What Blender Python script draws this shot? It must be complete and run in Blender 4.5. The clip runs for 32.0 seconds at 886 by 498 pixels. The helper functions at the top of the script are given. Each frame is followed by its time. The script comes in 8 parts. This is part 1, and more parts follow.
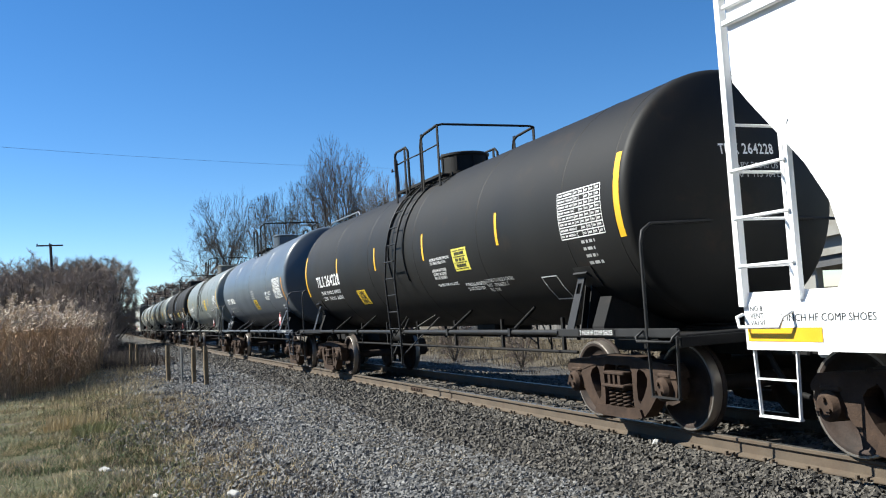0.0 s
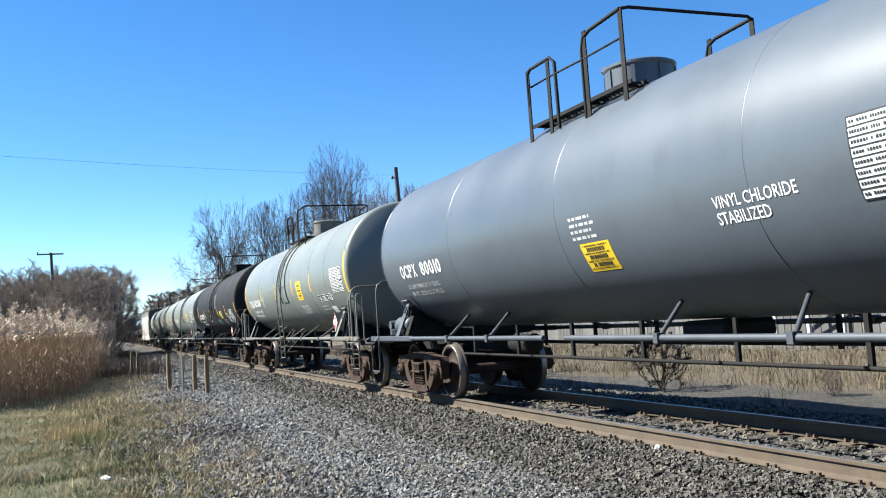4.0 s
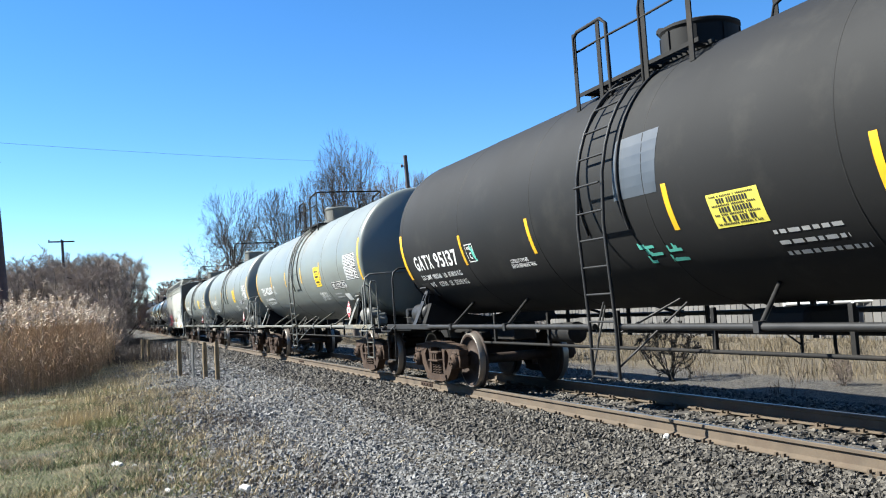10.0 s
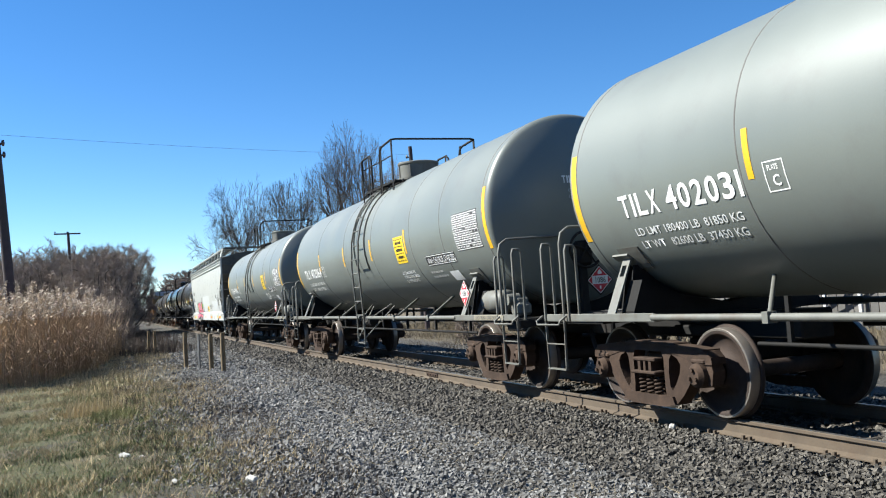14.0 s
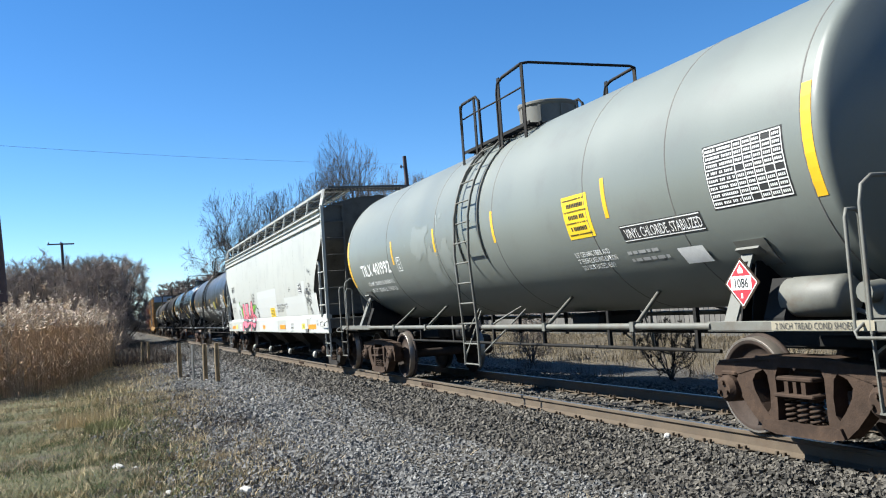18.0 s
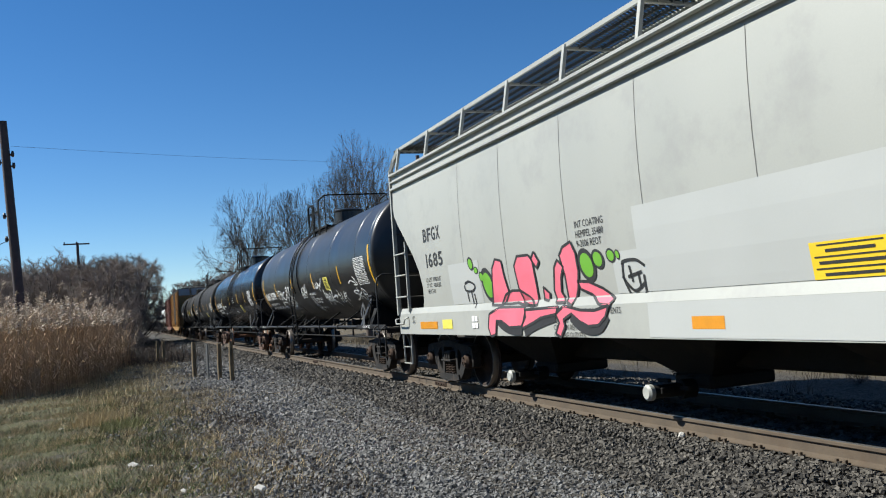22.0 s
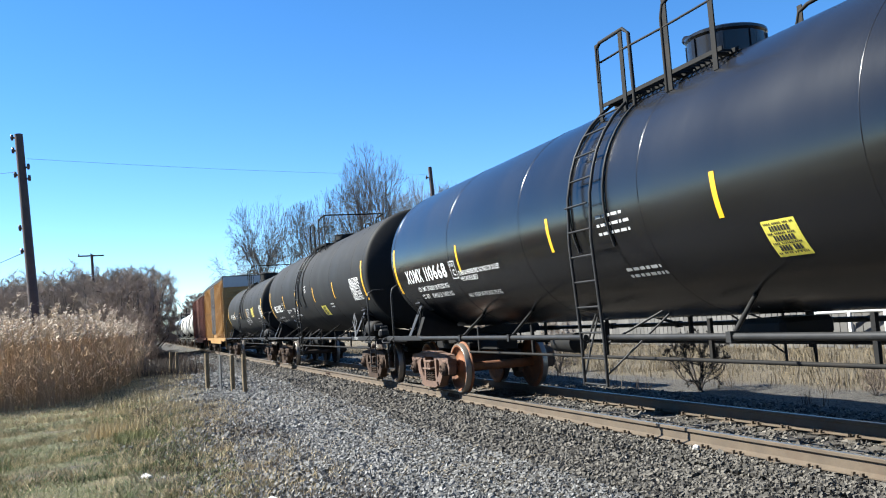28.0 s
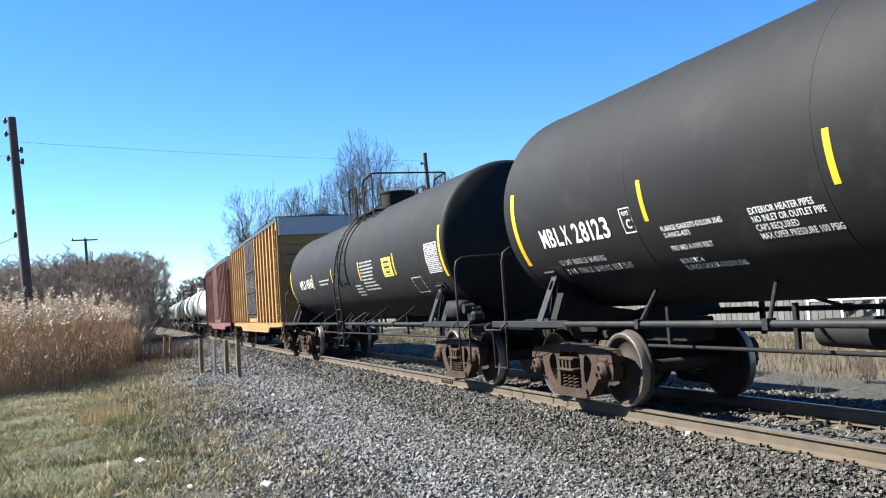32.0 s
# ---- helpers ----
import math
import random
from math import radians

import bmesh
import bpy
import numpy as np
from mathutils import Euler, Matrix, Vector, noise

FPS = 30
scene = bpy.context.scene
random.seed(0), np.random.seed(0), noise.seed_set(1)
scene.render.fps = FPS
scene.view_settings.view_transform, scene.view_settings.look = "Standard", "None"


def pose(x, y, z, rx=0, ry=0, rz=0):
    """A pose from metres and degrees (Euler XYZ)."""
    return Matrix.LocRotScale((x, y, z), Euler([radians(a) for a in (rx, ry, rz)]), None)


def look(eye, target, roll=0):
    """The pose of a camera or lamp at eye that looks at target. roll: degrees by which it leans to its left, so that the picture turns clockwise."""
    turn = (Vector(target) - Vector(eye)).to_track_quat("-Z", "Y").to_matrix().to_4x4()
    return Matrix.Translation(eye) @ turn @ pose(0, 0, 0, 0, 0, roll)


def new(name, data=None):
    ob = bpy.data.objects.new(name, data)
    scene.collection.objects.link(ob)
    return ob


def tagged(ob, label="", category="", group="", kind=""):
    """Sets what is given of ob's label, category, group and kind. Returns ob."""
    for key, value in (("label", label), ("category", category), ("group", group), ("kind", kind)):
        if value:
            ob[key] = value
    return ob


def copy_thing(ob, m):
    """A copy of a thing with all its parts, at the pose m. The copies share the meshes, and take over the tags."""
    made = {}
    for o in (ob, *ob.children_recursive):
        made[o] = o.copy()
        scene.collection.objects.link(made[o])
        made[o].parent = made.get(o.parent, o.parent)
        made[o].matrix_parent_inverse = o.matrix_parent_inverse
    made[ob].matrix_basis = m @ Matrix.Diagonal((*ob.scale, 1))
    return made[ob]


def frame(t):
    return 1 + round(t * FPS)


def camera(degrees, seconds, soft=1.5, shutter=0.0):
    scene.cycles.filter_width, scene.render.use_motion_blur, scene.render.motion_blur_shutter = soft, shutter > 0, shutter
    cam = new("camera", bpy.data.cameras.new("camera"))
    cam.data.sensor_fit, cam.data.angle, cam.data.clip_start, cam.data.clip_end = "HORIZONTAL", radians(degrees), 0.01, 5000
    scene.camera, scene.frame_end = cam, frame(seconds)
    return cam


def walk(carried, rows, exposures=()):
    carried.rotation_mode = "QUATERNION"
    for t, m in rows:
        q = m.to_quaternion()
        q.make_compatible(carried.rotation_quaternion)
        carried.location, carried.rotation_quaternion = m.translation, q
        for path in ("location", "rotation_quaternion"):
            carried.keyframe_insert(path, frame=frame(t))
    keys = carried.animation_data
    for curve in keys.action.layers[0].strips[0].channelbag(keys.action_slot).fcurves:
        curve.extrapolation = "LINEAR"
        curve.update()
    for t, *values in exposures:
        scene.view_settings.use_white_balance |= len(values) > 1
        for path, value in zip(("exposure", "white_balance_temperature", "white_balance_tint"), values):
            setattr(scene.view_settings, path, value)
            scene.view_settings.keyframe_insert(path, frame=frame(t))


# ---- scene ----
cam = camera(53.0, 32.0, soft=1.1)
# seconds, yaw, pitch, roll of a camera held by a standing viewer
HELD = [
    (0.0, -1.060, 3.851, 3.544),
    (0.5, -1.066, 3.689, 3.813),
    (1.0, -0.901, 3.884, 3.492),
    (1.5, -0.719, 3.903, 3.438),
    (2.0, -0.646, 3.991, 3.607),
    (2.5, -0.822, 4.215, 3.938),
    (3.0, -1.010, 4.188, 3.869),
    (3.5, -1.009, 4.214, 3.882),
    (5.5, -0.880, 4.391, 3.672),
    (6.0, -0.784, 4.192, 3.568),
    (6.5, -0.708, 3.944, 3.551),
    (7.0, -0.602, 3.788, 3.556),
    (7.5, -0.750, 3.764, 3.618),
    (8.0, -0.706, 3.797, 3.740),
    (8.5, -0.601, 3.879, 3.733),
    (9.0, -0.553, 3.760, 3.716),
    (9.5, -0.406, 3.659, 3.614),
    (10.0, -0.413, 3.554, 3.704),
    (10.5, -0.394, 3.539, 3.707),
    (11.0, -0.358, 3.590, 3.681),
    (11.5, -0.423, 3.662, 3.882),
    (12.0, -0.341, 3.769, 3.890),
    (12.5, -0.209, 3.645, 3.870),
    (13.0, 0.000, 3.460, 3.678),
    (13.5, -0.055, 3.137, 3.690),
    (14.0, -0.073, 3.000, 3.844),
    (14.5, 0.094, 3.091, 3.822),
    (16.5, -0.301, 3.824, 3.748),
    (17.0, -0.379, 3.648, 4.001),
    (17.5, -0.479, 3.561, 4.064),
    (18.0, -0.419, 3.592, 3.982),
    (18.5, -0.409, 3.714, 3.900),
    (19.0, -0.273, 3.830, 4.136),
    (19.5, -0.072, 3.875, 4.066),
    (20.0, -0.181, 3.934, 4.111),
    (20.5, -0.030, 3.767, 4.070),
    (21.0, 0.009, 3.716, 4.312),
    (21.5, 0.050, 3.563, 4.251),
    (22.0, 0.445, 3.593, 4.058),
    (22.5, 0.888, 3.707, 3.995),
    (23.0, 1.469, 3.821, 3.712),
    (23.5, 2.183, 3.690, 4.151),
    (24.0, 1.396, 3.316, 3.769),
    (24.5, 0.698, 3.397, 2.988),
    (25.0, 0.504, 3.617, 3.158),
    (25.5, 0.675, 3.883, 3.765),
    (26.0, 0.973, 4.244, 3.977),
    (26.5, 1.238, 4.391, 3.974),
    (28.5, 1.246, 4.384, 4.119),
    (29.0, 1.141, 4.286, 4.602),
    (29.5, 0.790, 4.067, 4.256),
    (30.0, 0.651, 3.790, 3.947),
    (30.5, 0.761, 3.727, 3.814),
    (31.0, 0.861, 3.581, 4.011),
    (31.5, 0.895, 3.504, 3.846),
    (32.0, 0.877, 3.466, 3.766),
]
EYE = (0.0, 0.0, 1.423)
walk(cam, [(t, pose(*EYE, 90 + pitch, roll, yaw)) for t, yaw, pitch, roll in HELD],
     exposures=[(t, e + 1.22, 6250, 6) for t, e in ((0.0, -0.08), (0.5, 0.3), (1.0, 0.58), (3.0, 0.5), (6.0, 0.18), (8.0, 0.14), (9.0, 0.52), (10.0, 0.48), (12.0, 0.26), (13.0, 0.08), (14.0, 0.12), (17.0, 0.06), (18.0, 0.12), (19.0, -0.08), (20.0, 0.0), (21.0, -0.5), (23.0, -0.33), (24.0, 0.36), (26.0, 0.48), (30.0, 0.55), (32.0, 0.6))])

# ---- world and sun ----
TRACK_HEAD, TRACK_BEND, BEND_LEN, TRACK_OFF = 21.17, 1.30, 20.9, 6.631
# the sun stands over the viewer's side of the track, a little up the line
SUN_TO = Vector((-0.985, 0.17, 0.0)).normalized()
SUN_ELEV = radians(41.7)
world = bpy.data.worlds.new("sky")
scene.world = world
world.use_nodes = True
wn = world.node_tree
sky = wn.nodes.new("ShaderNodeTexSky")
sky.sky_type = "NISHITA"
sky.sun_disc = False
sky.sun_elevation = SUN_ELEV
sky.sun_rotation = math.atan2(SUN_TO.x, SUN_TO.y)
sky.altitude = 2200
sky.air_density = 1.0
sky.dust_density = 0.0
sky.ozone_density = 3.0
bg = wn.nodes["Background"]
bg.inputs["Strength"].default_value = 0.070
deep = wn.nodes.new("ShaderNodeHueSaturation")
deep.inputs["Saturation"].default_value = 1.25
deep.inputs["Hue"].default_value = 0.503
wn.links.new(sky.outputs["Color"], deep.inputs["Color"])
wn.links.new(deep.outputs["Color"], bg.inputs["Color"])
sun_lamp = bpy.data.lights.new("sun", "SUN")
sun_lamp.energy = 5.0
sun_lamp.angle = radians(0.55)
sun_lamp.color = (1.0, 0.95, 0.87)
sun = new("sun", sun_lamp)
sun.matrix_world = look((0, 0, 0), -(SUN_TO * math.cos(SUN_ELEV) + Vector((0, 0, math.sin(SUN_ELEV)))))


# ---- materials ----
def material(name, color, rough=0.6, metal=0.0, var=0.15, scale=6.0, fine=60.0, bump=0.15, dirt=None, dirt_amount=0.0,
             dirt_scale=1.5, coat=0.0, streak=False, spread=0.0, islands=False, coord="Object"):
    """A paint or natural surface: colour varied at two scales, with stains and fine relief."""
    m = bpy.data.materials.new(name)
    m.use_nodes = True
    nt = m.node_tree
    p = nt.nodes["Principled BSDF"]
    tc = nt.nodes.new("ShaderNodeTexCoord")
    src = tc.outputs[coord]
    n1 = nt.nodes.new("ShaderNodeTexNoise")
    n1.inputs["Scale"].default_value = scale
    n1.inputs["Detail"].default_value = 5
    n2 = nt.nodes.new("ShaderNodeTexNoise")
    n2.inputs["Scale"].default_value = fine
    n2.inputs["Detail"].default_value = 3
    if streak:
        mp = nt.nodes.new("ShaderNodeMapping")
        mp.inputs["Scale"].default_value = (1.0, 1.0, 0.12)
        nt.links.new(src, mp.inputs["Vector"])
        nt.links.new(mp.outputs["Vector"], n1.inputs["Vector"])
    else:
        nt.links.new(src, n1.inputs["Vector"])
    nt.links.new(src, n2.inputs["Vector"])
    add = nt.nodes.new("ShaderNodeMath")
    add.operation = "MULTIPLY_ADD"
    add.inputs[1].default_value = 0.4
    nt.links.new(n2.outputs["Fac"], add.inputs[0])
    nt.links.new(n1.outputs["Fac"], add.inputs[2])
    val = add.outputs[0]
    ramp = nt.nodes.new("ShaderNodeMapRange")
    ramp.inputs["From Min"].default_value = 0.45
    ramp.inputs["From Max"].default_value = 0.95
    ramp.inputs["To Min"].default_value = 1 - var
    ramp.inputs["To Max"].default_value = 1 + var
    nt.links.new(val, ramp.inputs["Value"])
    bright = ramp.outputs[0]
    if spread or islands:
        info = nt.nodes.new("ShaderNodeNewGeometry" if islands else "ShaderNodeObjectInfo")
        r2 = nt.nodes.new("ShaderNodeMapRange")
        r2.inputs["To Min"].default_value = 1 - spread
        r2.inputs["To Max"].default_value = 1 + spread
        nt.links.new(info.outputs["Random Per Island" if islands else "Random"], r2.inputs["Value"])
        mul = nt.nodes.new("ShaderNodeMath")
        mul.operation = "MULTIPLY"
        nt.links.new(bright, mul.inputs[0])
        nt.links.new(r2.outputs[0], mul.inputs[1])
        bright = mul.outputs[0]
    mix = nt.nodes.new("ShaderNodeMix")
    mix.data_type = "RGBA"
    mix.blend_type = "MULTIPLY"
    mix.inputs["Factor"].default_value = 1
    mix.inputs["A"].default_value = (*color, 1)
    nt.links.new(bright, mix.inputs["B"])
    out = mix.outputs["Result"]
    if dirt is not None:
        n3 = nt.nodes.new("ShaderNodeTexNoise")
        n3.inputs["Scale"].default_value = dirt_scale
        n3.inputs["Detail"].default_value = 6
        n3.inputs["Roughness"].default_value = 0.7
        nt.links.new(src, n3.inputs["Vector"])
        r3 = nt.nodes.new("ShaderNodeMapRange")
        r3.inputs["From Min"].default_value = 0.62 - 0.3 * dirt_amount
        r3.inputs["From Max"].default_value = 0.78 - 0.2 * dirt_amount
        nt.links.new(n3.outputs["Fac"], r3.inputs["Value"])
        m2 = nt.nodes.new("ShaderNodeMix")
        m2.data_type = "RGBA"
        m2.inputs["B"].default_value = (*dirt, 1)
        nt.links.new(out, m2.inputs["A"])
        nt.links.new(r3.outputs[0], m2.inputs["Factor"])
        out = m2.outputs["Result"]
    nt.links.new(out, p.inputs["Base Color"])
    rr = nt.nodes.new("ShaderNodeMapRange")
    rr.inputs["To Min"].default_value = max(0.02, rough - 0.12)
    rr.inputs["To Max"].default_value = min(1.0, rough + 0.12)
    nt.links.new(n1.outputs["Fac"], rr.inputs["Value"])
    nt.links.new(rr.outputs[0], p.inputs["Roughness"])
    p.inputs["Metallic"].default_value = metal
    p.inputs["Coat Weight"].default_value = coat
    if bump:
        b = nt.nodes.new("ShaderNodeBump")
        b.inputs["Strength"].default_value = bump
        b.inputs["Distance"].default_value = 0.02
        nt.links.new(val, b.inputs["Height"])
        nt.links.new(b.outputs["Normal"], p.inputs["Normal"])
    return m


def duller(m, level):
    m.node_tree.nodes["Principled BSDF"].inputs["Specular IOR Level"].default_value = level


RUST = (0.16, 0.085, 0.05)
M_GREY = material("grey_tank_paint", (0.1525, 0.1681, 0.1525), 0.42, var=0.06, scale=0.7, bump=0.02, dirt=(0.1414, 0.1488, 0.1376), dirt_amount=0.3, streak=True)
M_BLUEGREY = material("blue_grey_tank_paint", (0.08237, 0.0975, 0.1133), 0.38, var=0.06, scale=0.7, bump=0.02, dirt=(0.07207, 0.08237, 0.09266), dirt_amount=0.3, streak=True)
M_BLACK = material("black_tank_paint", (0.01326, 0.01326, 0.01275), 0.35, var=0.2, scale=0.8, bump=0.03, dirt=(0.02295, 0.02142, 0.01887), dirt_amount=0.35, streak=True)
M_MATTE = material("matte_black_tank_paint", (0.0096, 0.0096, 0.0096), 0.7, var=0.15, scale=0.8, bump=0.04, dirt=(0.0192, 0.0186, 0.0168), dirt_amount=0.3, streak=True)
M_GLOSS = material("glossy_black_tank_paint", (0.0081, 0.0081, 0.009), 0.22, var=0.2, scale=0.8, bump=0.01, streak=True)
M_OLIVE = material("faded_black_tank_paint", (0.01122, 0.01071, 0.00969), 0.6, var=0.2, scale=0.8, bump=0.03, dirt=(0.0255, 0.01785, 0.01224), dirt_amount=0.15, streak=True)
M_WHITE_TANK = material("pale_tank_paint", (0.44, 0.448, 0.432), 0.5, var=0.08, scale=0.8, bump=0.02, dirt=(0.24, 0.224, 0.2), dirt_amount=0.4, streak=True)
for m in (M_MATTE, M_OLIVE):
    duller(m, 0.22)
duller(M_BLACK, 0.6)
M_HOPPER = material("pale_grey_hopper_paint", (0.3459, 0.3496, 0.3165), 0.5, var=0.05, scale=0.6, bump=0.02, dirt=(0.3018, 0.3018, 0.2797), dirt_amount=0.4, streak=True)
M_PATCH = material("fresh_grey_touch_up_paint", (0.403, 0.411, 0.391), 0.5, var=0.03, scale=1.0, bump=0.0)
M_WHITE = material("white_hopper_paint", (0.80, 0.80, 0.79), 0.45, var=0.04, scale=0.6, bump=0.02)
M_STEEL = material("worn_wheel_tread_steel", (0.22, 0.195, 0.17), 0.40, metal=0.6, var=0.1, bump=0.02)
M_WHEEL = material("greasy_wheel_steel", (0.045, 0.032, 0.026), 0.75, var=0.35, scale=5, bump=0.25, dirt=(0.02, 0.017, 0.015), dirt_amount=0.5)
M_RUSTWHEEL = material("orange_rusty_wheel_steel", (0.19, 0.07, 0.025), 0.8, var=0.35, scale=5, bump=0.25, dirt=(0.07, 0.03, 0.018), dirt_amount=0.5)
M_FRAME = material("dusty_cast_truck_steel", (0.044, 0.029, 0.021), 0.85, var=0.3, scale=7, bump=0.35, dirt=(0.07, 0.045, 0.031), dirt_amount=0.4, dirt_scale=4)
M_DARKFRAME = material("black_truck_steel", (0.024, 0.0228, 0.0216), 0.8, var=0.3, scale=7, bump=0.35, dirt=(0.066, 0.051, 0.042), dirt_amount=0.35, dirt_scale=4)
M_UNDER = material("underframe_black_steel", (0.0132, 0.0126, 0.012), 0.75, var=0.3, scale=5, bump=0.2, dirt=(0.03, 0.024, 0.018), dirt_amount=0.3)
M_RAIL = material("rusty_rail_web", (0.08874, 0.0661, 0.04406), 0.85, var=0.22, scale=3, bump=0.2, dirt=(0.07344, 0.04896, 0.0306), dirt_amount=0.4, dirt_scale=2.5)
M_RAILTOP = material("polished_rail_head", (0.30, 0.28, 0.25), 0.42, metal=0.9, var=0.15, bump=0.02)
M_TIE = material("weathered_tie_wood", (0.06, 0.051, 0.042), 0.9, var=0.3, scale=9, bump=0.5, spread=0.3)
M_YELLOW = material("yellow_reflective_sheet", (0.7225, 0.3995, 0.017), 0.4, var=0.08, bump=0.0)
M_PALEYEL = material("pale_yellow_sticker", (0.663, 0.578, 0.085), 0.5, var=0.08, bump=0.0)
M_GOLD = material("yellow_sticker", (0.731, 0.493, 0.017), 0.5, var=0.06, bump=0.0)
M_ORANGE = material("orange_reflective_sheet", (0.561, 0.2295, 0.01275), 0.4, var=0.1, bump=0.0)
M_INKW = material("white_lettering_paint", (0.72, 0.72, 0.70), 0.6, var=0.12, scale=8, bump=0.0)
M_INKG = material("faded_white_lettering", (0.40, 0.40, 0.39), 0.6, var=0.2, scale=8, bump=0.0)
M_INKB = material("black_lettering_paint", (0.02, 0.02, 0.02), 0.6, var=0.15, scale=8, bump=0.0)
M_RED = material("red_placard", (0.48, 0.028, 0.04), 0.5, var=0.06, bump=0.0)
M_PINK = material("pink_spray_paint", (0.68, 0.136, 0.187), 0.55, var=0.12, scale=3, bump=0.0)
M_LIME = material("green_spray_paint", (0.128, 0.336, 0.024), 0.55, var=0.12, scale=3, bump=0.0)
M_TEAL = material("teal_chalk", (0.10, 0.45, 0.35), 0.7, var=0.2, bump=0.0)
M_BLUEP = material("blue_grey_touch_up", (0.045, 0.055, 0.068), 0.5, var=0.1, bump=0.0)
M_RUSTY = material("rust_stain", (0.20, 0.09, 0.04), 0.8, var=0.35, scale=5, bump=0.1)
M_TANPAINT = material("tan_side_sill_paint", (0.255, 0.2295, 0.17), 0.6, var=0.15, scale=4, bump=0.08)
M_BOXYEL = material("ochre_boxcar_paint", (0.30, 0.165, 0.05), 0.6, var=0.18, scale=1.0, bump=0.05, dirt=(0.13, 0.075, 0.04), dirt_amount=0.3, streak=True)
M_BOXEND = material("bare_grey_end_panel", (0.34, 0.35, 0.36), 0.5, metal=0.2, var=0.1, scale=1.5, bump=0.03)
M_BOXRED = material("oxide_boxcar_paint", (0.128, 0.044, 0.032), 0.65, var=0.18, scale=1.0, bump=0.05, dirt=(0.072, 0.04, 0.032), dirt_amount=0.45, streak=True)
M_BOXDOOR = material("dark_boxcar_door", (0.05, 0.04, 0.035), 0.65, var=0.2, scale=1.5, bump=0.05, dirt=(0.2, 0.2, 0.19), dirt_amount=0.25)
M_GALV = material("galvanised_grating", (0.084, 0.084, 0.0805), 0.5, metal=0.6, var=0.15, bump=0.05)


# ---- mesh building ----
class Geo:
    """Collects vertices and faces of one part."""

    def __init__(self):
        self.v, self.f, self.smooth, self.mi = [], [], [], []

    def add(self, verts, faces, smooth=False, mi=0):
        o = len(self.v)
        self.v.extend(tuple(p) for p in verts)
        self.f.extend(tuple(i + o for i in q) for q in faces)
        self.smooth.extend([smooth] * len(faces))
        self.mi.extend([mi] * len(faces))
        return self

    def box(self, c, d, rot=None, bev=0.0, mi=0):
        x, y, z = d[0] / 2, d[1] / 2, d[2] / 2
        b = min(bev, 0.45 * min(d))
        if b <= 0:
            vs = [(sx * x, sy * y, sz * z) for sz in (-1, 1) for sy in (-1, 1) for sx in (-1, 1)]
            fs = [(0, 2, 3, 1), (4, 5, 7, 6), (0, 1, 5, 4), (2, 6, 7, 3), (0, 4, 6, 2), (1, 3, 7, 5)]
        else:
            vs, idx = [], {}
            for sx in (-1, 1):
                for sy in (-1, 1):
                    for sz in (-1, 1):
                        for k in range(3):
                            q = [sx * (x - b), sy * (y - b), sz * (z - b)]
                            q[k] = (sx * x, sy * y, sz * z)[k]
                            idx[sx, sy, sz, k] = len(vs)
                            vs.append(tuple(q))
            fs = []
            for k in range(3):
                i, j = (k + 1) % 3, (k + 2) % 3
                for s in (-1, 1):
                    q = []
                    for a, e in ((-1, -1), (1, -1), (1, 1), (-1, 1)):
                        w = [0, 0, 0]
                        w[k], w[i], w[j] = s, a, e
                        q.append(idx[(*w, k)])
                    fs.append(tuple(q if s > 0 else q[::-1]))
            for k in range(3):
                i, j = (k + 1) % 3, (k + 2) % 3
                for si in (-1, 1):
                    for sj in (-1, 1):
                        a, e = [0, 0, 0], [0, 0, 0]
                        a[k], e[k] = -1, 1
                        a[i] = e[i] = si
                        a[j] = e[j] = sj
                        q = (idx[(*a, i)], idx[(*e, i)], idx[(*e, j)], idx[(*a, j)])
                        fs.append(q if si * sj > 0 else q[::-1])
            for sx in (-1, 1):
                for sy in (-1, 1):
                    for sz in (-1, 1):
                        q = tuple(idx[sx, sy, sz, k] for k in range(3))
                        fs.append(q if sx * sy * sz > 0 else q[::-1])
        if rot is not None:
            r = Euler([radians(a) for a in rot]).to_matrix()
            vs = [r @ Vector(p) for p in vs]
        return self.add([(p[0] + c[0], p[1] + c[1], p[2] + c[2]) for p in vs], fs, mi=mi)

    def tube(self, pts, r, n=6, cap=True, mi=0, closed=False):
        pts = [Vector(p) for p in pts]
        rs = r if isinstance(r, (list, tuple)) else [r] * len(pts)
        m = len(pts)
        vs, fs = [], []
        ref = None
        for i, p in enumerate(pts):
            if closed:
                d = pts[(i + 1) % m] - pts[i - 1]
            else:
                d = pts[min(i + 1, m - 1)] - pts[max(i - 1, 0)]
            d.normalize()
            if ref is None:
                ref = d.orthogonal().normalized()
            a = (ref - d * ref.dot(d))
            a = a.normalized() if a.length > 1e-6 else d.orthogonal().normalized()
            ref = a
            e = d.cross(a)
            for k in range(n):
                w = 2 * math.pi * (k + 0.5) / n
                vs.append(p + (a * math.cos(w) + e * math.sin(w)) * rs[i])
        for i in range(m if closed else m - 1):
            i2 = (i + 1) % m
            for k in range(n):
                k2 = (k + 1) % n
                fs.append((i * n + k, i * n + k2, i2 * n + k2, i2 * n + k))
        self.add(vs, fs, smooth=n > 4, mi=mi)
        if cap and not closed:
            self.add(vs[:n], [tuple(range(n))[::-1]], mi=mi)
            self.add(vs[-n:], [tuple(range(n))], mi=mi)
        return self

